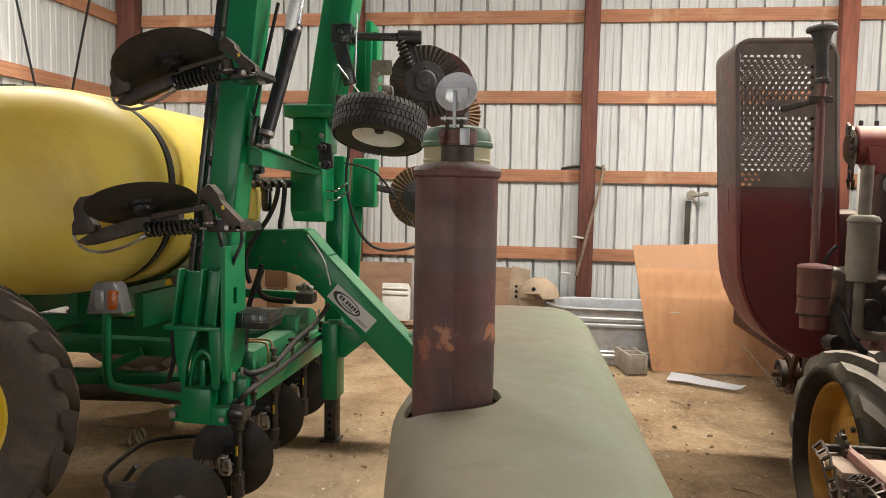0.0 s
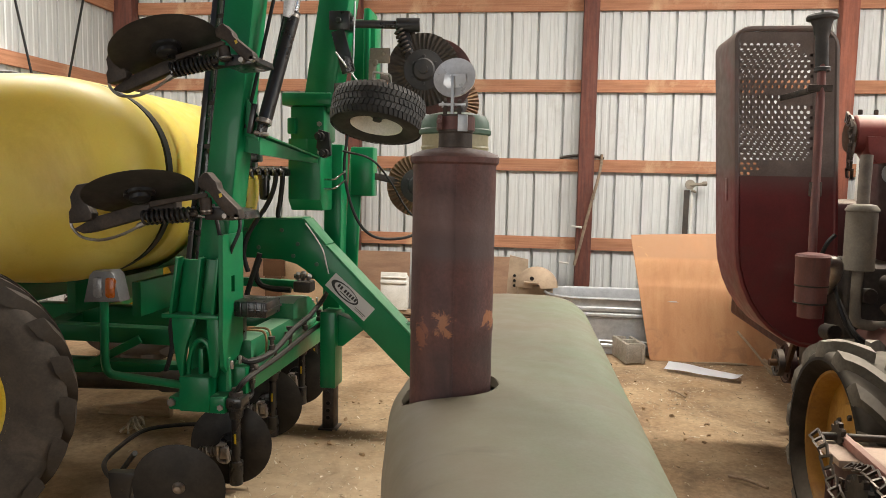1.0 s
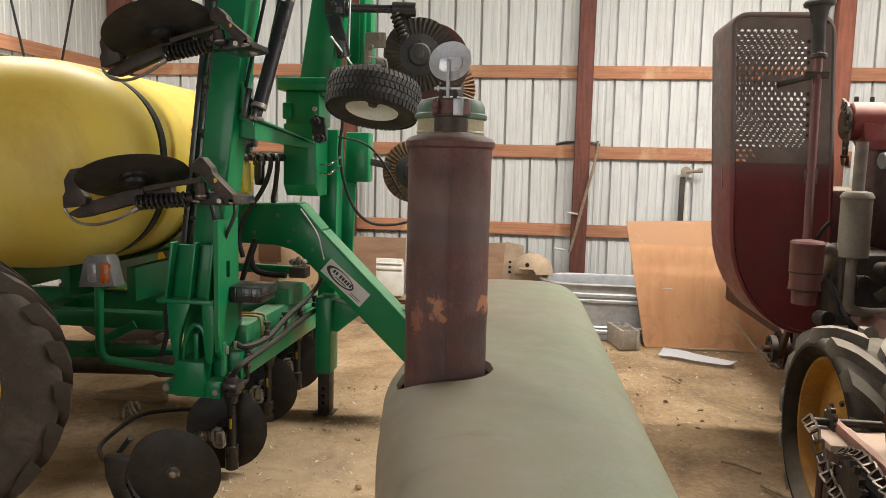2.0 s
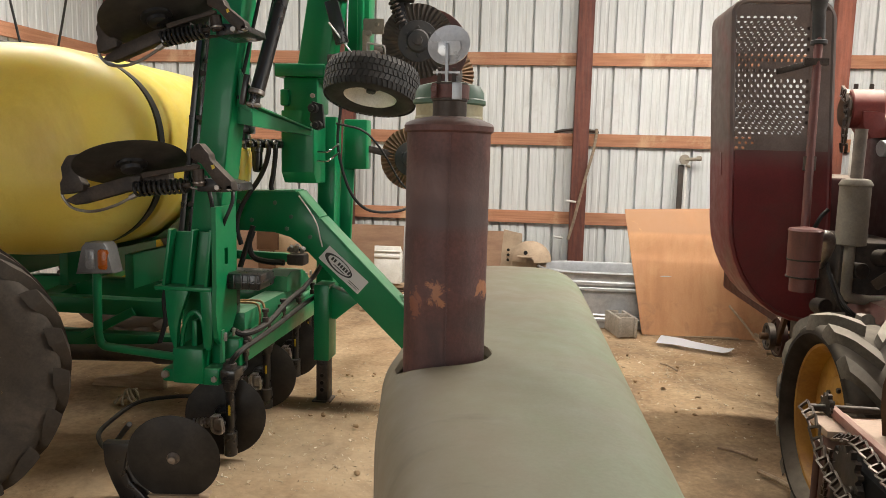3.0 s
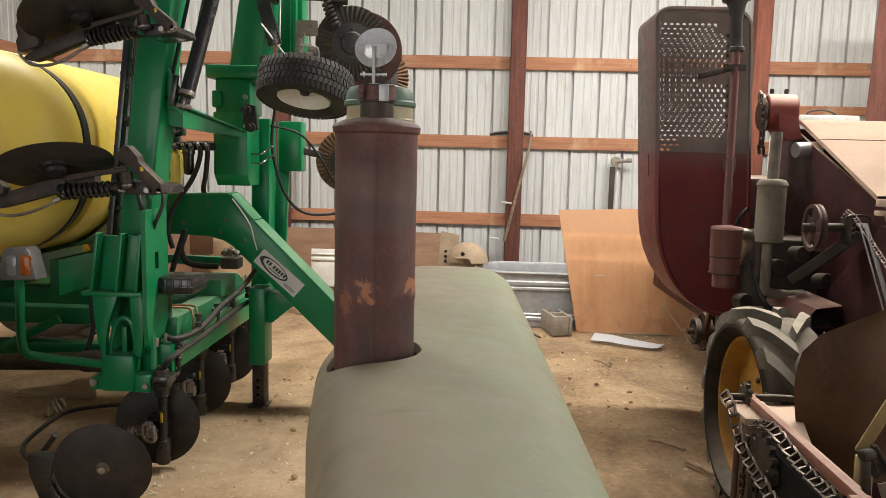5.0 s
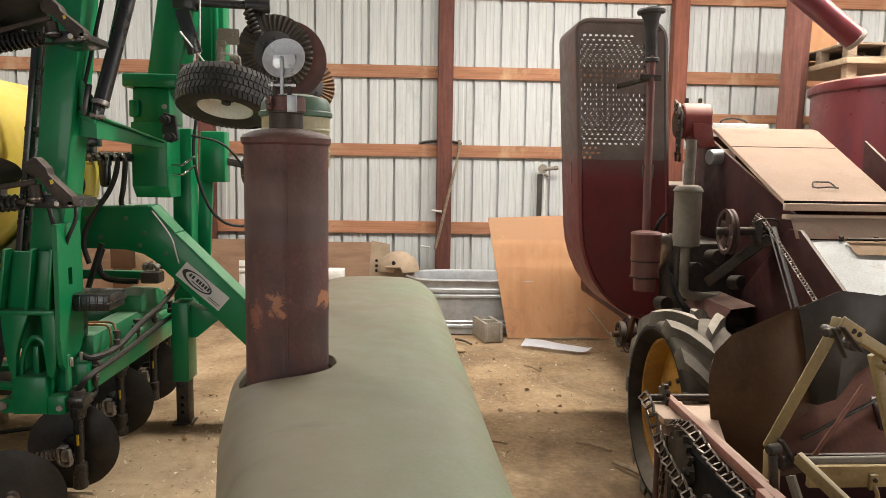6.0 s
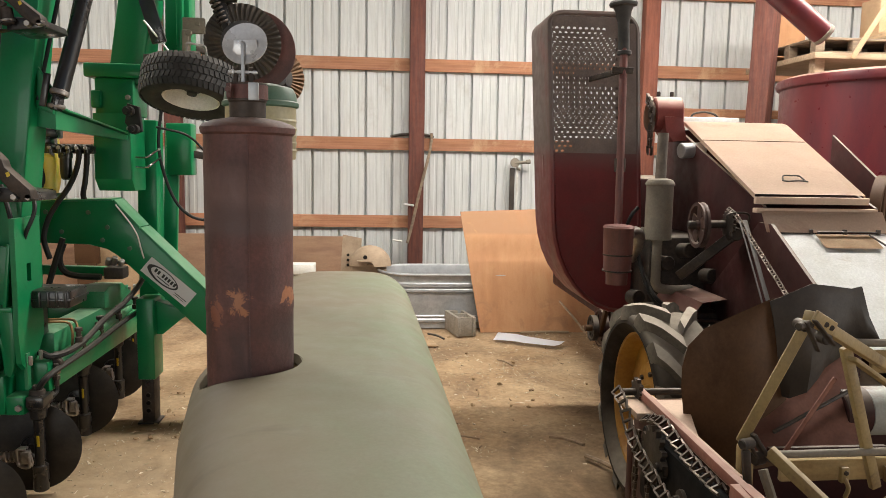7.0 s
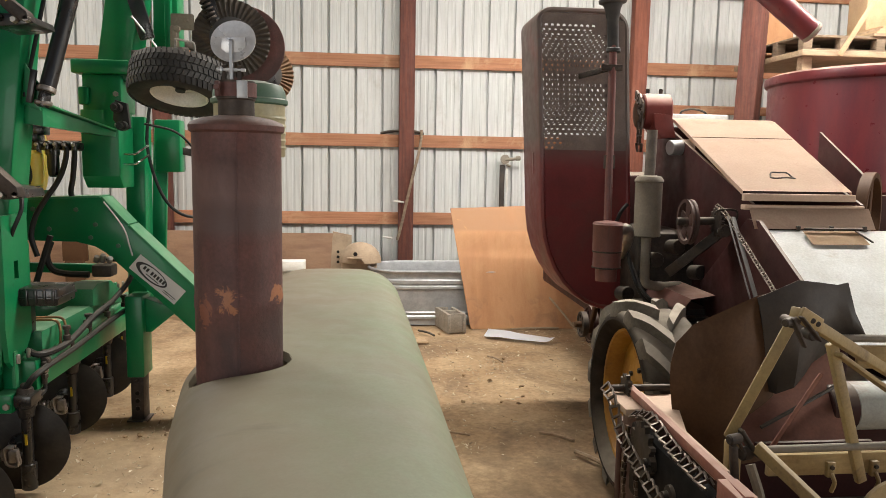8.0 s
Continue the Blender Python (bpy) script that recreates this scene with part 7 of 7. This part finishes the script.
for p, q, r in (((0.835, -6.585, 1.268), (0.835, -6.535, 1.268), 0.016), ((0.915, -6.56, 1.225), (0.915, -6.51, 1.225), 0.016), ((0.80, -6.60, 1.272), (0.85, -6.58, 1.274), 0.012), ((0.70, -6.53, 0.915), (0.74, -6.52, 0.918), 0.016), ((0.755, -6.5, 0.86), (0.79, -6.49, 0.862), 0.020)):
    bm = B()
    rod(bm, p, q, r)
    part("pivot_pin", bm, M["iron"], reel)
for p, q, w, h in (((0.845, -6.60, 1.29), (0.92, -6.58, 1.215), 0.008, 0.02), ((0.82, -6.60, 1.285), (0.87, -6.59, 1.20), 0.008, 0.02), ((0.715, -6.53, 0.90), (0.73, -6.53, 0.76), 0.022, 0.020), ((0.725, -6.52, 0.925), (0.76, -6.51, 0.87), 0.010, 0.012), ((0.742, -6.505, 0.941), (0.800, -6.500, 0.857), 0.012, 0.040)):
    bm = B()
    beam(bm, p, q, w, h)
    part("link", bm, M["iron"], reel, "greasy iron link")
bm = B()
rod(bm, (0.86, -6.40, 0.830), (3.2, -6.36, 0.845), 0.012)
part("reel_shaft", bm, M["beige"], comb, "dull steel reel shaft")
bm = B()
rod(bm, (1.395, -5.95, 1.066), (3.2, -5.95, 1.045), 0.015)
part("reel_shaft", bm, M["beige"], comb, "dull steel reel shaft")
bm = B()
beam(bm, (0.955, -6.30, 0.737), (3.2, -6.27, 0.742), 0.072, 0.022)
part("reel_bat", bm, M["bat"], comb, "yellow wooden reel bat")
bm = B()
beam(bm, (1.47, -5.97, 1.000), (3.2, -5.97, 0.985), 0.085, 0.022)
part("reel_bat", bm, M["bat"], comb, "yellow wooden reel bat")
for x in (1.161, 1.312, 1.52, 1.75):
    bm = B()
    box(bm, x - 0.014, x + 0.014, -6.328, -6.310, 0.700, 0.752, 0.004)
    lug = part("tine_clip", bm, M["yellow_iron"], comb)
    bm = B()
    bolt(bm, (x, -6.328, 0.735), (0, -1, 0), 0.008, 0.006)
    part("bolt", bm, M["iron"], lug)
    bm = B()
    sweep(bm, [(x, -6.325, 0.715), (x + 0.004, -6.34, 0.69), (x + 0.002, -6.33, 0.655)], 0.007)
    part("tine", bm, M["yellow_iron"], lug)
bm = B()
beam(bm, (0.955, -6.30, 0.775), (1.125, -6.29, 1.035), 0.016, 0.006)
part("stay_rod", bm, M["canvas"], comb, "rusty flat stay")
bm = B()
sweep(bm, [(0.90, -6.3, 0.74), (0.92, -6.35, 0.62), (0.93, -6.35, 0.45)], 0.016)
part("stay_rod", bm, M["beige"], comb)
bm = B()
rod(bm, (1.40, -5.88, 0.783), (1.505, -5.88, 0.783), 0.098, seg=28)
drum = part("canvas_roller", bm, M["red_dark"], comb, "dusty red roller")
bm = B()
rod(bm, (1.505, -5.88, 0.783), (3.3, -5.86, 0.783), 0.092, seg=28)
part("roller_sleeve", bm, M["sleeve"], drum, "pale grey-green roller sleeve")
bm = B()
q = [bm.verts.new(p) for p in ((1.0, -6.06, 0.70), (1.47, -6.03, 0.68), (1.46, -5.83, 0.99), (1.06, -5.83, 0.89))]
f = bm.faces.new(q)
bmesh.ops.solidify(bm, geom=[f], thickness=0.008)
bmesh.ops.recalc_face_normals(bm, faces=bm.faces[:])
sheet = part("canvas_sheet", bm, M["canvas"], comb, "sloping dusty red canvas sheet")
bm = B()
beam(bm, (1.085, -6.025, 0.757), (1.43, -5.93, 0.880), 0.005, 0.014, up=(0, -0.8, 0.5))
part("strap", bm, M["iron"], sheet)
bm = B()
beam(bm, (1.04, -6.075, 0.700), (1.50, -6.045, 0.690), 0.045, 0.02)
part("sheet_rail", bm, M["red_dark"], sheet)
bm = B()
lathe(bm, [(0.0, 0), (0.14, 0), (0.145, 0.006), (0.14, 0.012), (0.0, 0.012)], frame_of((1.15, -6.62, 0.68), (1.17, -6.72, 0.69)), 30, caps=False)
part("reel_disc", bm, M["yellow_iron"], comb)

# ---- things along the back wall and on the floor ----
# stock tank
bm = B()


def trough_ring(z, o):
    pts = []
    x0, x1, y0, y1 = -0.32 - o, 1.30 + o, -1.00 - o, -0.26 + o
    r = (y1 - y0) / 2
    for i in range(25):
        a = math.radians(-90 + 7.5 * i)
        pts.append((x1 - r + r * math.cos(a), (y0 + y1) / 2 + r * math.sin(a), z))
    for i in range(25):
        a = math.radians(90 + 7.5 * i)
        pts.append((x0 + r + r * math.cos(a), (y0 + y1) / 2 + r * math.sin(a), z))
    return [bm.verts.new(p) for p in pts]


secs = [(0.92 * z, o) for z, o in ((0.02, -0.02), (0.0, 0.0), (0.06, 0.0), (0.075, 0.014), (0.10, 0.014), (0.115, 0.002), (0.14, 0.012), (0.155, 0.0), (0.40, 0.0), (0.415, 0.016), (0.44, 0.016), (0.455, 0.002), (0.475, 0.018), (0.505, 0.018), (0.52, 0.004), (0.585, 0.004), (0.59, 0.02), (0.607, 0.026), (0.622, 0.02), (0.622, 0.006), (0.60, -0.004), (0.05, -0.01))]
rings = [trough_ring(z, o) for z, o in secs]
skin(bm, rings, False)
bm.faces.new(rings[-1])
trough = single("stock_tank", bm, M["galv"], "oval galvanised stock tank with rolled rim, standing empty", "stock tank")
bm = B()
rings = [trough_ring(0.92 * 0.607 + 0.011 * math.sin(a), 0.020 + 0.011 * math.cos(a)) for a in (k * math.pi / 4 for k in range(8))]
skin(bm, rings + rings[:1], False)
part("rim", bm, M["galv"], trough, "rolled bright rim")

# plywood sheet leaning on the tank
bm = B()
q = [bm.verts.new(p) for p in ((0.70, -1.20, 0.0), (1.93, -1.20, 0.0), (1.62, -0.86, 1.25), (0.505, -0.86, 1.205))]
f = bm.faces.new(q)
bmesh.ops.subdivide_edges(bm, edges=bm.edges[:], cuts=8, use_grid_fill=True)
for v in bm.verts:
    v.co.y += 0.02 * math.sin((v.co.x - 0.6) * 2.6) - 0.03 * max(0, v.co.z - 0.95)
r = bmesh.ops.solidify(bm, geom=bm.faces[:], thickness=0.014)
bmesh.ops.recalc_face_normals(bm, faces=bm.faces[:])
single("plywood_sheet", bm, M["ply"], "orange-brown plywood sheet leaning against the stock tank", "plywood")
bm = B()
q = [bm.verts.new(p) for p in ((1.55, -0.75, 0.0), (2.75, -0.70, 0.0), (2.70, -0.16, 0.98), (1.50, -0.16, 0.98))]
f = bm.faces.new(q)
bmesh.ops.solidify(bm, geom=[f], thickness=0.014)
bmesh.ops.recalc_face_normals(bm, faces=bm.faces[:])
single("plywood_sheet", bm, M["board"], "brown board leaning on the wall behind the plywood", "plywood")

# hollow concrete block
bm = B()
m = pose(0.440, -1.380, 0, 0, 0, 13)
box(bm, 0, 0.19, 0, 0.03, 0, 0.19, 0.004, m)
box(bm, 0, 0.19, 0.18, 0.21, 0, 0.19, 0.004, m)
box(bm, 0, 0.19, 0.36, 0.39, 0, 0.19, 0.004, m)
box(bm, 0.0, 0.032, 0.028, 0.362, 0, 0.19, 0.003, m)
box(bm, 0.158, 0.19, 0.028, 0.362, 0, 0.19, 0.003, m)
box(bm, 0.0, 0.03, -0.022, 0.002, 0, 0.19, 0.004, m)
box(bm, 0.16, 0.19, -0.022, 0.002, 0, 0.19, 0.004, m)
single("concrete_block", bm, M["concrete"], "hollow grey concrete block on the dirt", "concrete block")

# curled paper
bm = B()
g = []
for i in range(15):
    u = i / 14
    x, y = 0.82 + 0.56 * u, -1.42 - 0.42 * u
    w = 0.125 * (1 - 0.5 * u)
    zz = 0.012 + 0.03 * max(0, math.sin(u * 6.5 + 0.2)) * u + 0.018 * u
    g.append([bm.verts.new((x + 0.05 * k, y + w * k * 1.3, zz + 0.006 * abs(k))) for k in (-1, -0.3, 0.4, 1)])
for a, b in zip(g, g[1:]):
    for k in range(3):
        bm.faces.new((a[k], a[k + 1], b[k + 1], b[k]))
bmesh.ops.solidify(bm, geom=bm.faces[:], thickness=0.0012)
bmesh.ops.recalc_face_normals(bm, faces=bm.faces[:])
single("paper_strip", bm, M["paper"], "curled strip of white paper on the dirt", "paper")

# sticks and scraps
def stick(p, q, r, label, material="lumber", name="stick"):
    bm = B()
    a, b = Vector(p), Vector(q)
    mid = a.lerp(b, 0.5) + Vector((0.01, 0.012, 0.004))
    sweep(bm, [a, mid, b], r, 7, 4)
    single(name, bm, M[material], label, "stick", "sticks on the floor")


stick((1.50, -1.22, 0.33), (1.72, -1.62, 0.015), 0.011, "thin pale stick leaning on the plywood")
stick((1.60, -1.72, 0.17), (1.84, -1.98, 0.025), 0.026, "pale broken stick beside the combine")
stick((1.66, -1.90, 0.05), (1.80, -1.86, 0.02), 0.010, "short pale stick on the dirt")
stick((0.70, -2.28, 0.012), (0.80, -2.48, 0.012), 0.008, "short brown stick on the dirt")
stick((0.88, -4.42, 0.016), (1.03, -4.72, 0.016), 0.014, "pale stick on the dirt beside the tyre")
stick((0.74, -4.10, 0.014), (0.92, -4.25, 0.014), 0.010, "pale stick on the dirt")
stick((0.16, -1.30, 0.014), (0.30, -1.52, 0.014), 0.011, "dark stick beside the block", "iron")
stick((1.10, -1.26, 0.012), (1.60, -1.24, 0.014), 0.012, "pale lath along the foot of the plywood")
stick((0.05, -4.05, 0.012), (0.30, -4.12, 0.012), 0.007, "thin twig on the dirt")
bm = B()
box(bm, -0.07, 0.07, -0.06, 0.06, 0.0, 0.012, 0.002, pose(0.15, -1.72, 0.0, 0, 4, 12))
single("board_scrap", bm, M["tan"], "small yellow board scrap on the dirt", "scrap")
bm = B()
box(bm, -0.05, 0.05, -0.03, 0.03, 0, 0.006, 0.001, pose(-1.03, -4.62, 0.004, 0, 3, 30))
single("paper_scrap", bm, M["paper"], "white paper scrap on the dirt", "scrap")

bm = B()
box(bm, -0.15, 0.15, -0.035, 0.035, 0.0, 0.014, 0.002, pose(-2.08, -5.215, 0.0, 0, 0, 8))
single("board_scrap", bm, M["lumber"], "pale lath on the dirt below the coulter disc", "scrap")
bm = B()
plate(bm, [(-3.50, 0.0), (-2.95, 0.0), (-2.955, 0.13), (-3.0, 0.142), (-3.07, 0.135), (-3.15, 0.098), (-3.30, 0.078), (-3.47, 0.050)], -3.72, -3.66, bevel=0.006)
single("timber_plank", bm, M["lumber"], "split weathered timber plank lying on its edge on the dirt", "plank")
# pick mattock hung at the post, pegs, iron bar
pick = thing("pick_mattock", (0.1, 0.1, 0.78), "old pick mattock with a bent wooden handle hung on a girt", "pick")
bm = B()
sweep(bm, [(-0.21, 0.168, 1.995), (-0.10, 0.168, 2.02), (0.05, 0.168, 2.03), (0.18, 0.165, 2.025), (0.29, 0.16, 2.00)], 0.016, 8, 5)
part("head", bm, M["iron"], pick)
bm = B()
sweep(bm, [(0.262, 0.13, 2.04), (0.258, 0.10, 1.95), (0.225, 0.0, 1.78), (0.16, -0.035, 1.52), (0.10, -0.04, 1.26), (0.045, -0.03, 1.0), (-0.01, -0.02, 0.78)], 0.017, 10, 5)
part("handle", bm, M["pallet"], pick, "grey worn handle")
for x, z in ((0.01, 1.215), (-0.12, 0.80)):
    bm = B()
    rod(bm, (x - 0.06, 0.02, z + 0.01), (x + 0.05, -0.04, z), 0.012)
    single("peg", bm, M["white_trim"], "pale wooden peg in the post", "peg", "pegs")
bar = thing("iron_bar", (1.22, 0.1, 0), "flat iron bar with a crank handle leaning on the wall", "tool")
bm = B()
box(bm, 1.185, 1.245, 0.105, 0.118, 0.0, 1.66, 0.003)
part("flat", bm, M["iron"], bar)
bm = B()
box(bm, 1.262, 1.285, 0.108, 0.118, 0.6, 1.68, 0.003)
part("strip", bm, M["white_trim"], bar)
bm = B()
lathe(bm, [(0.0, 0), (0.05, 0), (0.055, 0.01), (0.055, 0.03), (0.0, 0.035)], frame_of((1.24, 0.11, 1.72), (1.25, 0.02, 1.73)), 20, caps=False)
rod(bm, (1.24, 0.09, 1.715), (1.40, 0.07, 1.735), 0.018)
rod(bm, (1.37, 0.07, 1.735), (1.42, 0.07, 1.737), 0.026)
rod(bm, (1.26, 0.09, 1.66), (1.31, 0.085, 1.64), 0.014)
part("crank", bm, M["beige"], bar)

# tan cast shield with bolt holes
bm = B()
plate(bm, [(-0.78, 0.0), (-0.52, 0.0), (-0.52, 0.88), (-0.72, 0.92)], -0.52, -0.50, bevel=0.004)
secs = []
for i in range(13):
    a = math.pi * i / 12
    secs.append([bm.verts.new((-0.425 + 0.225 * -math.cos(a) * k, -0.62 - 0.14 * (1 - k) ** 0.5 * 1.0, 0.60 + 0.22 * math.sin(a) * k)) for k in (1.0, 0.92, 0.75, 0.5, 0.2)])
for a, b in zip(secs, secs[1:]):
    for j in range(4):
        bm.faces.new((a[j], b[j], b[j + 1], a[j + 1]))
box(bm, -0.63, -0.25, -0.66, -0.54, 0.0, 0.62, 0.03)
box(bm, -0.56, -0.40, -0.772, -0.70, 0.655, 0.668, 0.004)
shield_ob = single("cast_shield", bm, M["seat_tan"], "tan rounded cast shield standing against the wall", "machine part")
holes = [(-0.665, 0.70), (-0.665, 0.645), (-0.665, 0.59), (-0.475, 0.705)]
for i, (x, z) in enumerate(holes):
    bm = B()
    y = -0.522 if i < 3 else -0.762
    lathe(bm, [(0.0, 0), (0.016 if i < 3 else 0.022, 0), (0.016 if i < 3 else 0.022, 0.003)], frame_of((x, y, z), (x, y - 0.01, z)), 16, caps=False)
    part("bolt_hole_disc", bm, M["slot"], shield_ob)

# boards against the wall
for x0, x1, h, y, mt, lab in ((-2.66, -1.90, 0.88, -0.06, "board", "brown board leaning on the wall"), (-1.45, -0.735, 0.865, -0.10, "board", "brown board leaning on the wall beside the shield"), (-4.5, -3.62, 1.06, -0.06, "board", "brown board on the wall behind the applicator"), (-3.50, -2.80, 1.03, -0.05, "tan", "tan board on the wall behind the applicator")):
    bm = B()
    box(bm, x0, x1, 0.0, 0.016, 0, h, 0.003, pose(0, y - 0.10, 0, -7, 0, 0))
    single("leaning_board", bm, M[mt], lab, "board", "boards along the wall")
bm = B()
box(bm, -3.62, -3.36, -0.24, -0.20, 0.55, 0.86, 0.004)
box(bm, -3.6, -3.4, -0.24, -0.20, 0.0, 0.55, 0.004)
single("dark_crate", bm, M["shield"], "dark brown crate in front of the boards", "crate")
# lumber pile with white trim on it
for i in range(7):
    bm = B()
    x0 = -2.25 + 0.03 * (i % 3)
    box(bm, x0, x0 + 1.1 - 0.08 * (i % 4), -0.78 + 0.13 * (i % 2), -0.67 + 0.13 * (i % 2), 0.045 * i, 0.045 * i + 0.043, 0.003)
    single("plank", bm, M["lumber"], "weathered plank in a low pile", "plank", "plank pile")
for i in range(3):
    bm = B()
    box(bm, -2.085, -1.80, -0.80 + 0.05 * i, -0.775 + 0.05 * i, 0.318, 0.72 - 0.03 * i, 0.004)
    box(bm, -2.085, -1.80, -0.812 + 0.05 * i, -0.80 + 0.05 * i, 0.60, 0.63, 0.003)
    box(bm, -2.085, -1.80, -0.812 + 0.05 * i, -0.80 + 0.05 * i, 0.66, 0.675, 0.003)
    single("trim_panel", bm, M["white_trim"], "white ribbed trim panel stood on planks", "panel", "trim panels")
bm = B()
box(bm, -1.70, -1.66, -0.2, -0.16, 0.0, 1.05, 0.004, pose(0, 0, 0, -6, 0, 0))
single("white_lath", bm, M["white_trim"], "narrow white lath leaning on the wall", "lath")
bm = B()
box(bm, -1.32, -1.0, -1.0, -0.85, 0.0, 0.62, 0.01)
box(bm, -1.34, -0.98, -1.02, -0.83, 0.56, 0.66, 0.008)
single("wooden_box", bm, M["white_trim"], "pale painted wooden box by the wall", "box")

# white box on the combine's body, with a wire handle
cooler = thing("white_box", (2.15, -2.7, 1.62), "white metal box with a wire handle on the combine", "box")
bm = B()
box(bm, 1.93, 2.37, -3.05, -2.55, 1.622, 2.075, 0.015)
part("body", bm, M["white_trim"], cooler)
bm = B()
sweep(bm, [(2.01, -3.0, 2.07), (2.03, -3.0, 2.10), (2.11, -3.0, 2.115), (2.19, -3.0, 2.10), (2.23, -3.0, 2.07)], 0.008)
part("handle", bm, M["iron"], cooler)

# loft rack with pallets
rack = thing("storage_rack", (4.6, -1.2, 0), "rough wooden storage rack behind the grain bin", "rack")
for x in (3.82, 5.5):
    for y in (-1.6, -0.5):
        bm = B()
        box(bm, x - 0.05, x + 0.05, y - 0.05, y + 0.05, 0, 2.74, 0.005)
        part("leg", bm, M["lumber"], rack)
bm = B()
box(bm, 3.72, 5.6, -1.72, -0.4, 2.74, 2.795, 0.005)
part("deck", bm, M["lumber"], rack)


def pallet(x, y, z, tag):
    th = thing("pallet", (x + 0.6, y + 0.5, z), tag, "pallet", "pallets on the rack")
    for i in range(3):
        bm = B()
        box(bm, x, x + 1.2, y + 0.46 * i, y + 0.46 * i + 0.09, z, z + 0.02, 0.003)
        part("bottom_slat", bm, M["pallet"], th)
    for i in range(4):
        for j in range(3):
            bm = B()
            box(bm, x + 0.37 * i, x + 0.37 * i + 0.09, y + 0.46 * j, y + 0.46 * j + 0.09, z + 0.02, z + 0.125, 0.003)
            part("block", bm, M["pallet"], th)
    for i in range(7):
        bm = B()
        box(bm, x, x + 1.2, y + 0.155 * i, y + 0.155 * i + 0.145, z + 0.125, z + 0.147, 0.003)
        part("slat", bm, M["pallet"], th)


pallet(3.76, -1.66, 2.798, "grey weathered wooden pallet")
pallet(5.0, -1.68, 2.798, "grey weathered wooden pallet with boards on it")
for i in range(4):
    bm = B()
    box(bm, 4.45 + 0.05 * i, 6.0, -1.68 + 0.03 * i, -0.8, 2.947 + 0.03 * i, 2.975 + 0.03 * i, 0.003)
    single("stacked_board", bm, M["tan" if i % 2 else "lumber"], "thin board stacked on the pallets", "board", "boards on the pallets")
bm = B()
beam(bm, (4.08, -1.74, 2.745), (4.40, -1.76, 3.30), 0.05, 0.012)
single("strap", bm, M["tan"], "tan strap hanging over the boards", "strap")
bm = B()
box(bm, 3.80, 4.30, -0.55, -0.53, 2.80, 3.5, 0.004)
single("orange_board", bm, M["ply"], "orange board with blue stains standing on the rack", "board")
bm = B()
box(bm, 4.62, 4.95, -1.3, -1.0, 3.068, 3.42, 0.01)
single("carton", bm, M["tan"], "brown cardboard carton on the boards", "carton")

# litter on the floor: straw, chips, clods
random.seed(7)
verts, faces = [], []


def flake(x, y, L, w, a, lift):
    c, s_ = math.cos(a), math.sin(a)
    b = len(verts)
    bend = random.uniform(0.0, 0.010)
    for u, v, z in ((-1, -1, 0), (1, -1, 0), (1, 1, 0), (-1, 1, 0), (-1, -1, 1), (1, -1, 1), (1, 1, 1), (-1, 1, 1)):
        px_, py_ = u * L / 2, v * w / 2 * (0.5 if u > 0 else 1)
        verts.append((x + px_ * c - py_ * s_, y + px_ * s_ + py_ * c, 0.001 + lift * z + (bend if u > 0 else 0) + 0.0))
    for f in ((0, 3, 2, 1), (4, 5, 6, 7), (0, 1, 5, 4), (1, 2, 6, 5), (2, 3, 7, 6), (3, 0, 4, 7)):
        faces.append(tuple(b + i for i in f))


for i in range(2900):
    k = random.random()
    if k < 0.35:
        x, y = random.gauss(-1.45, 0.6), random.gauss(-4.2, 0.8)
    elif k < 0.6:
        x, y = random.gauss(0.5, 0.55), random.gauss(-2.6, 0.8)
    elif k < 0.75:
        x, y = random.gauss(1.5, 0.5), random.gauss(-1.7, 0.4)
    else:
        x, y = random.uniform(-5, 3.0), random.uniform(-6.5, -0.2)
    L = random.choice((0.006, 0.007, 0.008, 0.010, 0.010, 0.012, 0.015, 0.02, 0.035)) * random.uniform(0.6, 1.2)
    flake(x, y, L, min(L * random.uniform(0.15, 0.6), 0.016), random.uniform(0, 6.3), random.uniform(0.001, 0.004))
clumps = [(random.gauss(-1.4, 0.5), random.gauss(-4.1, 0.7)) if k % 2 else (random.gauss(0.5, 0.55), random.gauss(-2.9, 1.1)) for k in range(38)]
for i in range(420):
    cx, cy = clumps[(i * i) % 38]
    spread = 0.05 + 0.10 * (i % 7) / 7
    x, y = random.gauss(cx, spread * 1.6), random.gauss(cy, spread)
    L = 0.007 + 0.026 * random.random() ** 3
    flake(x, y, L, L * random.uniform(0.25, 0.7), random.uniform(0, 6.3), random.uniform(0.002, 0.005))
me = bpy.data.meshes.new("straw_litter")
me.from_pydata(verts, [], faces)
finish(me, M["chip"], False)
ob = new("straw_litter", me)
tagged(ob, "pale straw and wood chips scattered over the dirt", "litter", kind="stuff")
bm = B()
for i in range(70):
    x, y = (random.gauss(0.5, 0.7), random.gauss(-3.0, 1.0)) if i % 2 else (random.gauss(-1.5, 0.6), random.gauss(-3.8, 1.0))
    r = random.uniform(0.006, 0.022)
    rr = bmesh.ops.create_icosphere(bm, subdivisions=1, radius=r, matrix=pose(x, y, r * 0.3, random.uniform(0, 90), 0, random.uniform(0, 360)) @ Matrix.Diagonal((1.3, 0.9, 0.6, 1)))
    for v in rr["verts"]:
        v.co += Vector((random.uniform(-1, 1), random.uniform(-1, 1), random.uniform(-1, 1))) * r * 0.25
single("dirt_clods", bm, M["dirt"], "dark crumbs of dry dirt on the floor", "clods", kind="stuff")
